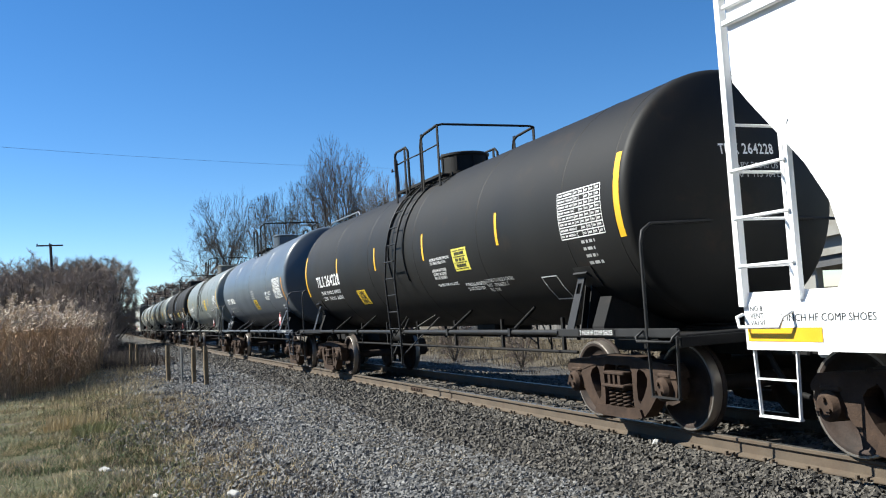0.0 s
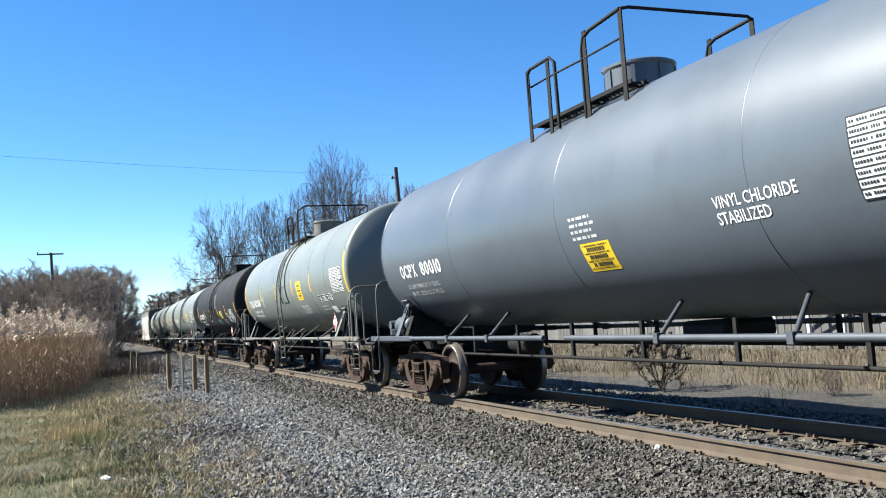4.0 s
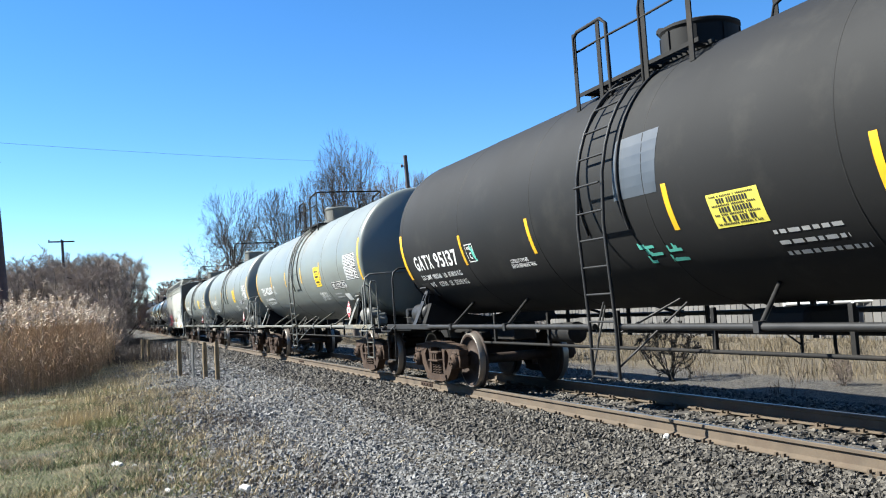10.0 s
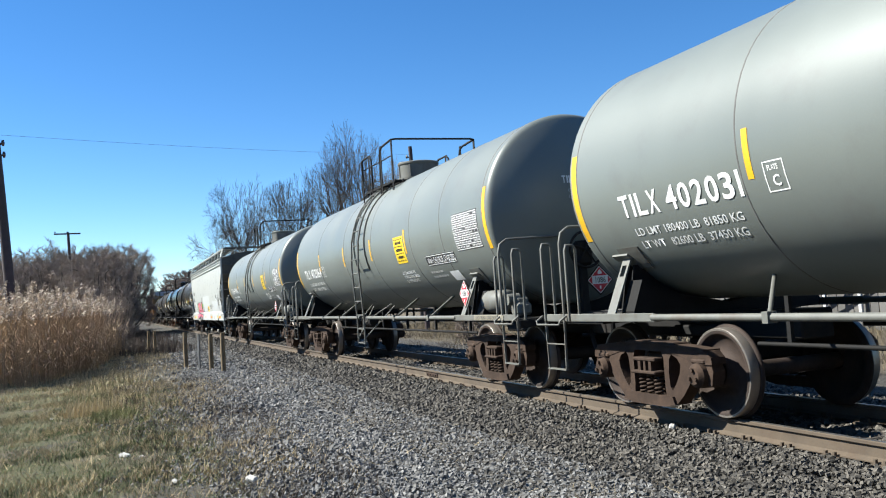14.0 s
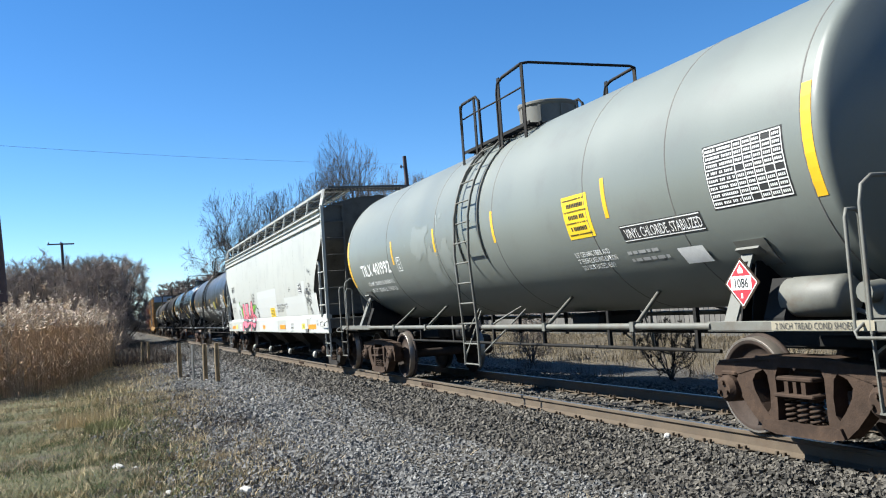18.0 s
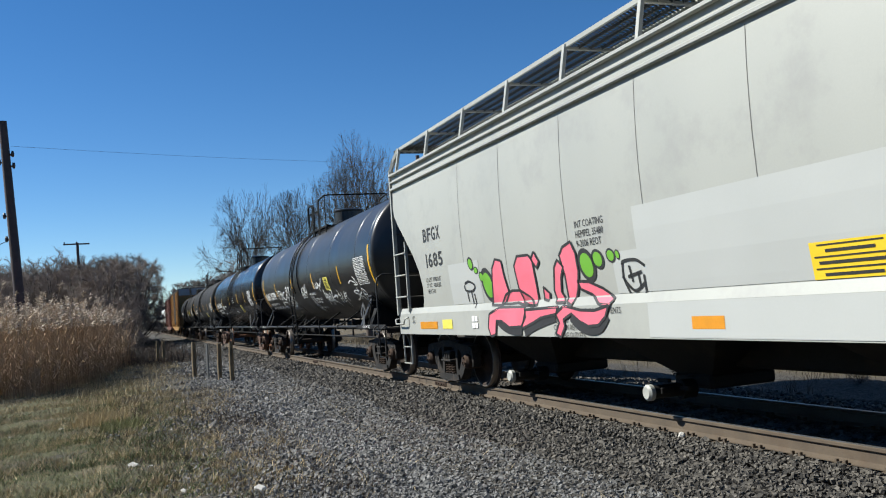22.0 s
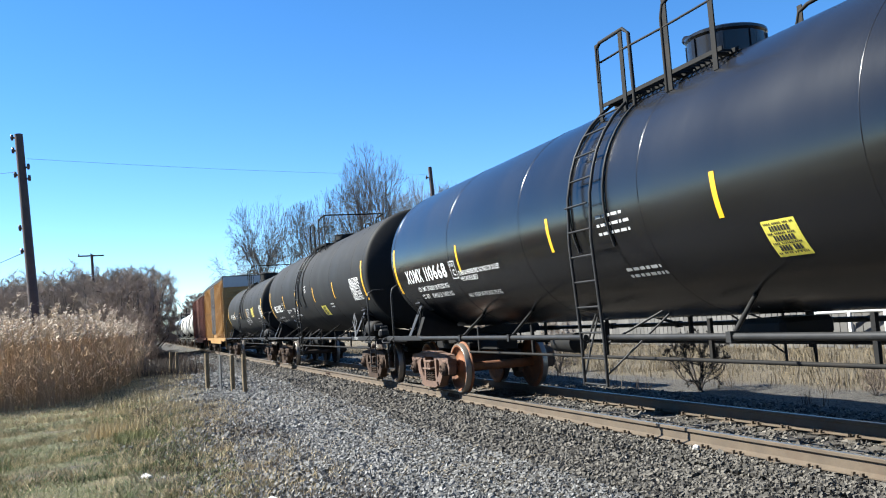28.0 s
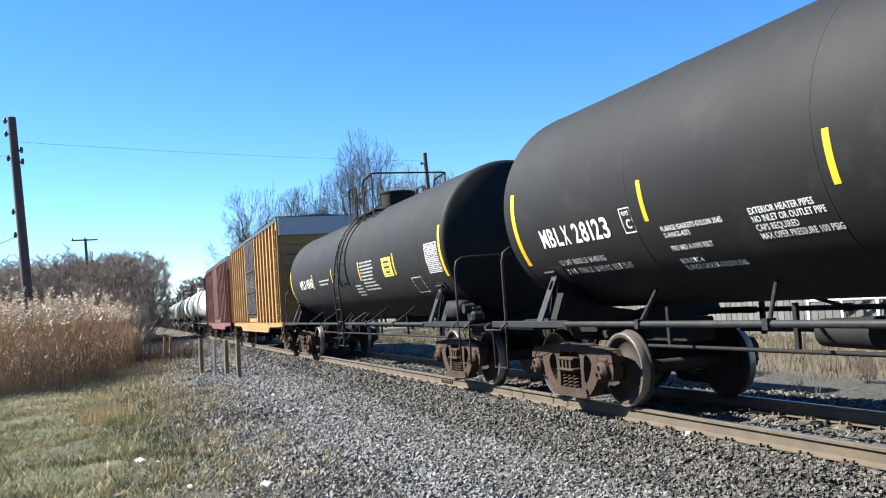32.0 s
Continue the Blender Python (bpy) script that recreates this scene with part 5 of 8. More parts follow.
    def bw():
        g = Geo()
        c = (E - 0.02, -0.1, 2.25)
        g.tube([(c[0], c[1] + 0.27 * math.cos(a), c[2] + 0.27 * math.sin(a)) for a in [2 * math.pi * k / 20 for k in range(20)]], 0.018, 6, closed=True)
        for k in range(5):
            a = 2 * math.pi * k / 5
            g.tube([c, (c[0], c[1] + 0.27 * math.cos(a), c[2] + 0.27 * math.sin(a))], 0.012, 5)
        g.box((c[0] - 0.14, c[1] + 0.02, c[2]), (0.22, 0.3, 0.4), bev=0.04)
        g.box((E - 0.2, 0.3, 1.75), (0.3, 0.5, 0.5), bev=0.05)
        return g.mesh("brake_wheel", M_UNDER)
    for s in (-1, 1):
        def cross():
            g = Geo()
            for k in (-0.3, 0.0, 0.3):
                g.box((s * (E - 0.18) + k, 0, 4.44), (0.025, 2.7, 0.05))
            return g.mesh("end_walkway", M_GALV)
        walkway = part("end_walkway", cached(("hcross", dims, s), cross), g0)
        for i in range(30):
            part("slat", cached("hslat", lambda: Geo().box((0, 0, 0), (0.62, 0.025, 0.035)).mesh("slat", M_GALV)), walkway, pose(s * (E - 0.18), -1.33 + i * 2.66 / 29, 4.45))
    part("brake_wheel", cached(("hbw", dims), bw), g0)
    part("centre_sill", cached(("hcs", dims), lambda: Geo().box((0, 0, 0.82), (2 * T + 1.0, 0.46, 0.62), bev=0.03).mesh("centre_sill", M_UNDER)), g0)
    # bays and outlets
    for k in range(4):
        xc = (-1.5 + k) * (2 * T - 1.26) / 4
        def bay():
            g = Geo()
            L = (2 * T - 1.26) / 8
            vs = [(xc + sx * L, sy * 1.38, 1.34) for sx in (-1, 1) for sy in (-1, 1)] + [(xc + sx * 0.35, sy * 0.42, 0.44) for sx in (-1, 1) for sy in (-1, 1)]
            g.add(vs, [(0, 2, 6, 4), (3, 1, 5, 7), (1, 0, 4, 5), (2, 3, 7, 6), (4, 6, 7, 5)])
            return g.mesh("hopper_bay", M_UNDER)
        part("hopper_bay", cached(("hbay", dims, k), bay), g0)
        def outlet():
            g = Geo()
            g.box((xc, 0, 0.36), (0.7, 0.9, 0.16), bev=0.03)
            g.lathe([(-0.99, 0.075), (-0.62, 0.075), (-0.62, 0.11), (-0.45, 0.11), (-0.45, 0.0)][::-1], 18, "y", (xc, 0, 0.28), sharp=True)
            for e in (-0.13, 0.13):
                g.box((xc + e, -0.88, 0.30), (0.03, 0.16, 0.07), bev=0.008)
            g.box((xc, -0.82, 0.40), (0.2, 0.05, 0.04)).box((xc + 0.22, -0.7, 0.31), (0.16, 0.04, 0.04))
            return g.mesh("outlet_gate", M_UNDER)
        gate = part("outlet_gate", cached(("hout", dims, k), outlet), g0, None, "dark round outlet gate with clamps")
        part("outlet_cap", cached(("hcap", pn), lambda: Geo().lathe([(-1.07, 0.0), (-1.075, 0.065), (-1.05, 0.092), (-1.0, 0.092), (-0.99, 0.0)][::-1], 20, "y", sharp=True).mesh("outlet_cap", paint)), gate, pose(xc, 0, 0.28), "pale round cap")
    for k in range(5):
        part("roof_hatch", cached(("hhatch", dims), lambda: Geo().box((0, 0, 4.3), (2.4, 0.7, 0.12), bev=0.03).mesh("roof_hatch", paint)), g0, pose((-2 + k) * 3.1, 0, 0))
    return g0, spin


def side_y(z):
    """Half width of the hopper's side at a height."""
    zs = [1.36, 1.50, 1.75, 2.05, 2.35, 2.65, 2.95, 3.15, 3.3, 3.62]
    ws = [1.44, 1.46, 1.49, 1.515, 1.53, 1.54, 1.54, 1.535, 1.53, 1.51]
    return -1.502 if z < 1.30 else (-1.502 + (z - 1.30) * 0.55 if z < 1.40 else -float(np.interp(z, zs, ws)))


def on_side(g, poly, off=0.008, mi=0):
    """A thin painted shape (x, z) on the hopper's side."""
    return g.add([(x, side_y(z) - off, z) for x, z in poly], [tuple(range(len(poly)))], mi=mi)


def ribbon_on_side(strokes, wdt, mat, off, sharp=False):
    me = spray_mesh(strokes, wdt, mat, None, 0.0, 0.0, sharp)
    n = len(me.vertices)
    co = np.empty(n * 3, np.float32)
    me.vertices.foreach_get("co", co)
    co = co.reshape(-1, 3)
    co[:, 1] = [side_y(z) - off for z in co[:, 2]]
    me.vertices.foreach_set("co", co.ravel())
    me.update()
    return me


def blot(g, poly, off):
    """A filled shape laid on the hopper's side, cut where the side bends."""
    bends = [0.9, 1.30, 1.35, 1.40, 1.5, 1.75, 2.05, 2.35, 2.65]
    for lo, hi in zip(bends[:-1], bends[1:]):
        p = poly
        for level, up in ((lo, 1), (hi, -1)):
            q = []
            for (xa, za), (xb, zb) in zip(p, p[1:] + p[:1]):
                ia, ib = (za - level) * up >= 0, (zb - level) * up >= 0
                if ia:
                    q.append((xa, za))
                if ia != ib:
                    k = (level - za) / (zb - za)
                    q.append((xa + (xb - xa) * k, level))
            p = q
            if len(p) < 3:
                break
        if len(p) >= 3:
            on_side(g, p, off)
    return g


# the sprayed name on the pale hopper: letters, their shadow, scribbles, balls (x, z, half width, half height)
NAME_BLOTS = {
    "S": [
        [(-5.01, 1.37), (-4.85, 1.89), (-4.71, 2.01), (-4.52, 1.98), (-4.47, 1.73), (-4.4, 1.51), (-4.61, 1.36)],
        [(-4.69, 1.38), (-4.53, 1.5), (-4.29, 1.55), (-4.03, 1.54), (-3.78, 1.45), (-3.59, 1.33), (-3.89, 1.34), (-4.14, 1.38), (-4.36, 1.37)],
        [(-5.07, 1.24), (-4.7, 1.33), (-3.89, 1.32), (-3.86, 1.19), (-4.02, 1.06), (-4.39, 1.05), (-4.65, 1.14), (-4.83, 1.14), (-4.88, 0.95), (-5.05, 0.92), (-5.13, 1.05)],
    ],
    "L": [
        [(-3.95, 1.38), (-4.07, 1.58), (-4.11, 1.88), (-3.98, 2.0), (-3.64, 1.99), (-3.55, 1.92), (-3.53, 1.63), (-3.54, 1.34), (-3.72, 1.33)],
        [(-3.58, 1.93), (-3.47, 2.02), (-3.36, 1.88), (-3.45, 1.81)],
        [(-3.85, 1.28), (-2.94, 1.3), (-3.0, 1.21), (-3.42, 1.17), (-3.68, 1.1), (-4.01, 1.03)],
    ],
    "U": [
        [(-3.35, 1.56), (-3.2, 1.47), (-3.24, 1.38), (-3.37, 1.4)],
        [(-3.02, 1.35), (-3.07, 1.5), (-2.97, 1.79), (-2.87, 1.87), (-2.74, 1.78), (-2.84, 1.65), (-2.89, 1.48), (-2.78, 1.35)],
    ],
    "D": [
        [(-2.74, 1.35), (-2.73, 1.69), (-2.8, 1.92), (-2.69, 2.01), (-2.48, 2.06), (-2.4, 1.92), (-2.39, 1.7), (-2.47, 1.49), (-2.61, 1.31)],
        [(-2.46, 1.59), (-2.2, 1.57), (-1.9, 1.48), (-1.65, 1.36), (-1.75, 1.29), (-1.97, 1.31), (-2.16, 1.42), (-2.4, 1.49)],
        [(-1.75, 1.29), (-1.84, 1.16), (-2.0, 1.07), (-2.22, 1.06), (-2.43, 1.12), (-2.61, 1.21), (-2.82, 1.14), (-2.79, 1.06), (-2.91, 0.93), (-3.04, 0.97), (-2.93, 1.11), (-3.01, 1.21), (-2.79, 1.31), (-2.39, 1.25), (-2.06, 1.24)],
    ],
}
NAME_SHADE = [[(-4.82, 1.16), (-4.61, 1.06), (-4.32, 1.0), (-4.01, 1.0)], [(-3.93, 0.97), (-3.67, 1.05), (-3.33, 1.12), (-3.03, 1.17)], [(-2.63, 1.17), (-2.43, 1.06), (-2.2, 1.01), (-1.97, 1.04), (-1.8, 1.17)]]
NAME_TAGS = [[(-1.44, 1.71), (-1.4, 1.75), (-1.17, 1.75), (-1.02, 1.68)], [(-1.42, 1.75), (-1.45, 1.59), (-1.4, 1.46), (-1.37, 1.4)], [(-1.31, 1.7), (-1.28, 1.52)], [(-1.36, 1.58), (-1.09, 1.62)], [(-1.16, 1.62), (-1.15, 1.46)], [(-1.06, 1.59), (-1.07, 1.39)], [(-1.47, 1.59), (-1.28, 1.43), (-1.05, 1.51)], [(-5.97, 1.72), (-5.8, 1.75), (-5.59, 1.68), (-5.7, 1.6), (-5.97, 1.62), (-6.0, 1.7)], [(-5.92, 1.61), (-5.91, 1.44)], [(-5.76, 1.61), (-5.74, 1.39)], [(-5.66, 1.56), (-5.63, 1.34)]]
NAME_BALLS = [(-2.18, 1.76, 0.16, 0.17), (-1.92, 1.81, 0.11, 0.1), (-1.64, 1.83, 0.08, 0.07), (-1.5, 1.83, 0.04, 0.05), (-5.08, 1.66, 0.19, 0.22), (-5.28, 1.79, 0.08, 0.07), (-5.46, 1.9, 0.07, 0.05), (-5.64, 2.01, 0.09, 0.09)]

SCRAWL_UPPER = [[(6.94, 2.06), (6.94, 1.9), (7.12, 2.08), (7.2, 2.09), (7.19, 1.94)], [(7.12, 1.98), (7.2, 1.98)], [(7.26, 2.15), (7.26, 2.08), (7.16, 1.98)], [(7.26, 2.13), (7.3, 1.92)], [(7.2, 2.02), (7.3, 2.01)], [(7.39, 2.11), (7.3, 2.01), (7.38, 1.87)], [(7.39, 2.06), (7.39, 1.89)], [(7.46, 2.03), (7.41, 1.96), (7.45, 1.92), (7.51, 1.97), (7.46, 2.03)], [(7.49, 2.05), (7.44, 1.86)], [(7.62, 2.09), (7.59, 1.99), (7.58, 1.89), (7.68, 1.83)], [(7.61, 2.08), (7.71, 2.02)], [(7.57, 1.98), (7.7, 1.92)], [(7.45, 2.23), (7.45, 2.17), (7.55, 2.14), (7.6, 2.18), (7.52, 2.22), (7.45, 2.23)]]
SCRAWL_LOWER = [[(7.06, 1.87), (7.07, 1.73), (7.11, 1.54)], [(7.07, 1.86), (7.19, 1.77), (7.07, 1.72)], [(7.23, 1.89), (7.2, 1.76), (7.28, 1.66)], [(7.22, 1.88), (7.29, 1.86), (7.23, 1.8), (7.32, 1.75)], [(7.32, 1.86), (7.34, 1.77), (7.4, 1.76), (7.42, 1.83)], [(7.51, 1.82), (7.43, 1.79), (7.51, 1.71), (7.33, 1.64)], [(7.52, 1.8), (7.65, 1.78), (7.67, 1.73), (7.59, 1.7), (7.52, 1.76)], [(7.47, 1.59), (7.48, 1.43), (7.48, 1.35), (7.42, 1.31)], [(7.49, 1.59), (7.58, 1.51), (7.65, 1.4)], [(7.37, 1.59), (7.35, 1.53)]]
SCRAWL_SMALL = [[(7.4, 2.48), (7.44, 2.51)], [(7.47, 2.51), (7.51, 2.61), (7.54, 2.49)], [(7.55, 2.49), (7.6, 2.59), (7.62, 2.48), (7.67, 2.57)], [(7.67, 2.49), (7.73, 2.54), (7.77, 2.45), (7.83, 2.42), (7.76, 2.59)], [(7.48, 2.56), (7.78, 2.51)]]


def mark_hopper(g0):
    """Lettering, patches and the sprayed name on the hopper's near side."""
    def patchm(x0, x1, z0, z1, mat=M_PATCH, off=0.004):
        g = Geo()
        zs = [z0] + [z for z in (1.5, 1.75, 2.05, 2.35, 2.65, 2.95) if z0 < z < z1] + [z1]
        for a, b in zip(zs[:-1], zs[1:]):
            on_side(g, [(x0, a), (x1, a), (x1, b), (x0, b)], off)
        return g.mesh("paint_patch", mat)
    for x0, x1, z0, z1 in ((-1.12, 2.55, 1.41, 2.30), (3.88, 6.05, 1.41, 1.95), (6.05, 6.55, 1.41, 2.0), (6.55, 6.95, 1.41, 2.32), (-6.6, -5.35, 1.41, 2.05), (-1.62, -1.12, 1.41, 1.86), (7.45, 8.3, 1.41, 1.95), (-1.0, 2.58, 0.945, 1.295), (3.92, 7.02, 0.945, 1.295), (7.36, 9.3, 0.945, 1.295)):
        part("paint_patch", patchm(x0, x1, z0, z1), g0, None, "squares of fresh pale touch-up paint")
    # panel seams
    for x in (-5.9, -4.35, -2.55, -0.9, 0.82, 2.45, 4.06, 5.7, 7.2):
        g = Geo()
        zs = [1.45, 1.75, 2.05, 2.35, 2.65, 2.95, 3.3, 3.6]
        for a, b in zip(zs[:-1], zs[1:]):
            on_side(g, [(x - 0.004, a), (x + 0.004, a), (x + 0.004, b), (x - 0.004, b)], 0.003)
        part("body_seam", g.mesh("body_seam", M_SEAM), g0)
    def txt(words, x, z, h, sq=0.85, bold=0.0, tilt=0.0, ink=M_INKB):
        me = (stencil_mesh(words, h, 0.86, ink, None) if h > 0.2 else text_mesh(words, h, ink, None, bold, sq)).copy()
        n = len(me.vertices)
        co = np.empty(n * 3, np.float32)
        me.vertices.foreach_get("co", co)
        co = co.reshape(-1, 3)
        co[:, 1] = [side_y(z + float(q)) - 0.005 for q in co[:, 2]]
        me.vertices.foreach_set("co", co.ravel())
        me.update()
        part("lettering", me, g0, pose(x, 0, z), "black stencilled lettering")
    txt("BFGX", -7.66, 2.52, 0.22, 0.92, 0.02)
    txt("1685", -7.64, 2.08, 0.23, 0.92, 0.02)
    txt("LD LMT 199800LBS\nLT WT   68200LBS\nNEW 7-89", -7.72, 1.83, 0.075, 0.85)
    txt("INT COATING\nHEMPEL 35480\n9-2006 REOT", -2.35, 2.20, 0.085, 0.85)
    txt("EXT COATING\nAMERON 385 400\n9-2006 REDT", 4.66, 2.20, 0.035, 0.85)
    txt("CAUTION: DO NOT USE STEAM, BOILING WATER\nOR SHARP OBJECT TO CLEAN. ENTER CAR WITH\nCLEAN SOFT SOLED SHOES", 2.58, 1.72, 0.062, 0.9)
    txt("EXW 8-0 H 15-2\nEW 10-8 H 8-3\nCU FT 5800", 4.72, 1.125, 0.068, 0.62)
    txt("2 IN HF COMP SHOES", 7.42, 1.02, 0.058, 0.5)
    txt("NOTE CAR HAS FOUR COMPARTMENTS\nEQUIPPED WITH FOUR OUTLETS\nCAUTION REMOVE BEFORE\nOPENING OUTLETS", -3.1, 1.2, 0.07, 0.9)
    txt("LIFT\nHERE", 8.15, 1.2, 0.06)
    txt("LIFT\nHERE", -8.62, 1.2, 0.06)
    for x0, x1 in ((-8.18, -7.30), (-0.28, 0.20), (2.94, 3.84), (7.1, 8.05)):
        part("reflector", on_side(Geo(), [(x0, 1.03), (x1, 1.03), (x1, 1.15), (x0, 1.15)], 0.006).mesh("reflector", M_ORANGE), g0, None, "orange reflective strip")
    for x0, x1 in ((-7.05, -6.6), (6.25, 6.69)):
        part("sticker", on_side(Geo(), [(x0, 1.03), (x1, 1.03), (x1, 1.18), (x0, 1.18)], 0.006).mesh("sticker", M_PALEYEL), g0)
    g = on_side(Geo(), [(1.28, 1.41), (2.08, 1.41), (2.08, 1.70), (1.28, 1.70)], 0.010)
    for i, (a, b) in enumerate(((0.1, 0.9), (0.2, 0.8), (0.05, 0.95), (0.1, 0.9), (0.05, 0.95), (0.15, 0.85))):
        z = 1.675 - i * 0.046
        hh = 0.012 if i % 2 else 0.006
        on_side(g, [(1.28 + 0.8 * a, z - hh), (1.28 + 0.8 * b, z - hh), (1.28 + 0.8 * b, z + hh), (1.28 + 0.8 * a, z + hh)], 0.013, 1)
    part("notice", g.mesh("notice", M_GOLD, M_INKB), g0, None, "yellow emergency notice with dark lines")
    # the black stencil panel near the front, with white lines and words
    g = on_side(Geo(), [(6.10, 2.01), (6.56, 2.01), (6.56, 2.27), (6.10, 2.27)], 0.008)
    for x0, x1, z0, z1 in ((6.12, 6.54, 2.25, 2.262), (6.12, 6.54, 2.075, 2.09), (6.12, 6.54, 2.018, 2.03), (6.32, 6.332, 2.09, 2.25), (6.11, 6.122, 2.02, 2.26), (6.536, 6.548, 2.02, 2.26), (6.15, 6.22, 2.19, 2.215), (6.15, 6.25, 2.16, 2.18), (6.36, 6.43, 2.20, 2.22), (6.36, 6.42, 2.17, 2.19), (6.16, 6.3, 2.04, 2.06)):
        on_side(g, [(x0, z0), (x1, z0), (x1, z1), (x0, z1)], 0.012, 1)
    part("stencil_box", g.mesh("stencil_box", M_INKB, M_INKW), g0, None, "black stencil panel with white lines")
    g = Geo()
    for x0, x1, z0, z1 in ((6.40, 6.68, 1.165, 1.175), (6.40, 6.41, 1.055, 1.175), (6.41, 6.66, 1.13, 1.14), (6.41, 6.66, 1.10, 1.11), (6.41, 6.66, 1.065, 1.075), (6.29, 6.33, 1.10, 1.13)):
        on_side(g, [(x0, z0), (x1, z0), (x1, z1), (x0, z1)], 0.010)
    part("sticker_print", g.mesh("sticker_print", M_INKB), g0)
    part("steel_plate", Geo().box((6.97, -1.515, 1.0), (0.30, 0.03, 0.09), bev=0.008).mesh("steel_plate", M_STEELPLATE), g0, None, "small grey steel plate")
    g = Geo()
    for i in range(2):
        for j in range(2):
            x, z = -5.75 + 0.12 * i, 1.04 + 0.1 * j
            on_side(g, [(x, z), (x + 0.10, z), (x + 0.10, z + 0.08), (x, z + 0.08)], 0.008)
    part("stencil_box", g.mesh("stencil_box", M_INKW), g0)
    # sprayed name: pink letters with black edges, and green balls beside them
    edges = [p + [p[0]] for polys in NAME_BLOTS.values() for p in polys]
    part("graffiti", ribbon_on_side(NAME_SHADE, 0.11, M_INKB, 0.009), g0, None, "black shadow of a sprayed name")
    for polys in NAME_BLOTS.values():
        g = Geo()
        for p in polys:
            blot(g, p, 0.011)
        part("graffiti", g.mesh("graffiti", M_PINK), g0, None, "pink sprayed letter")
    part("graffiti", ribbon_on_side([e for e in edges], 0.035, M_INKB, 0.014, True), g0, None, "black outline of a sprayed name")
    for x, z, rx, rz in NAME_BALLS:
        for mat, k, off in ((M_INKB, 1.18, 0.008), (M_LIME, 0.84, 0.0105)):
            g = Geo()
            blot(g, [(x + rx * k * math.cos(a) - 0.25 * rz * k * math.sin(a), z + rz * k * math.sin(a)) for a in [2 * math.pi * i / 18 for i in range(18)]], off)
            part("graffiti", g.mesh("graffiti", mat), g0, None, "green sprayed ball with a black edge")
    part("graffiti", ribbon_on_side(NAME_TAGS, 0.035, M_INKB, 0.010), g0, None, "black scribbled tag")
    for word, wdt in ((SCRAWL_UPPER, 0.027), (SCRAWL_LOWER, 0.027), (SCRAWL_SMALL, 0.011)):
        for stroke in word:
            part("graffiti_stroke", ribbon_on_side([stroke], wdt, M_INKB, 0.010), g0, None, "black sprayed stroke")


M_STEELPLATE = material("grey_steel_plate", (0.18, 0.18, 0.17), 0.5, metal=0.5, var=0.15, bump=0.05)
# end paint with shade in its base colour and grime mottled over it
M_SHADEGRIME = material("grimy_end_paint", (0.0806, 0.07564, 0.0651), 0.75, var=0.25, scale=1.5, bump=0.06, dirt=(0.0434, 0.0372, 0.031), dirt_amount=0.5)
M_SEAM = material("dark_panel_seam", (0.11, 0.108, 0.10), 0.8, var=0.3, bump=0.0)


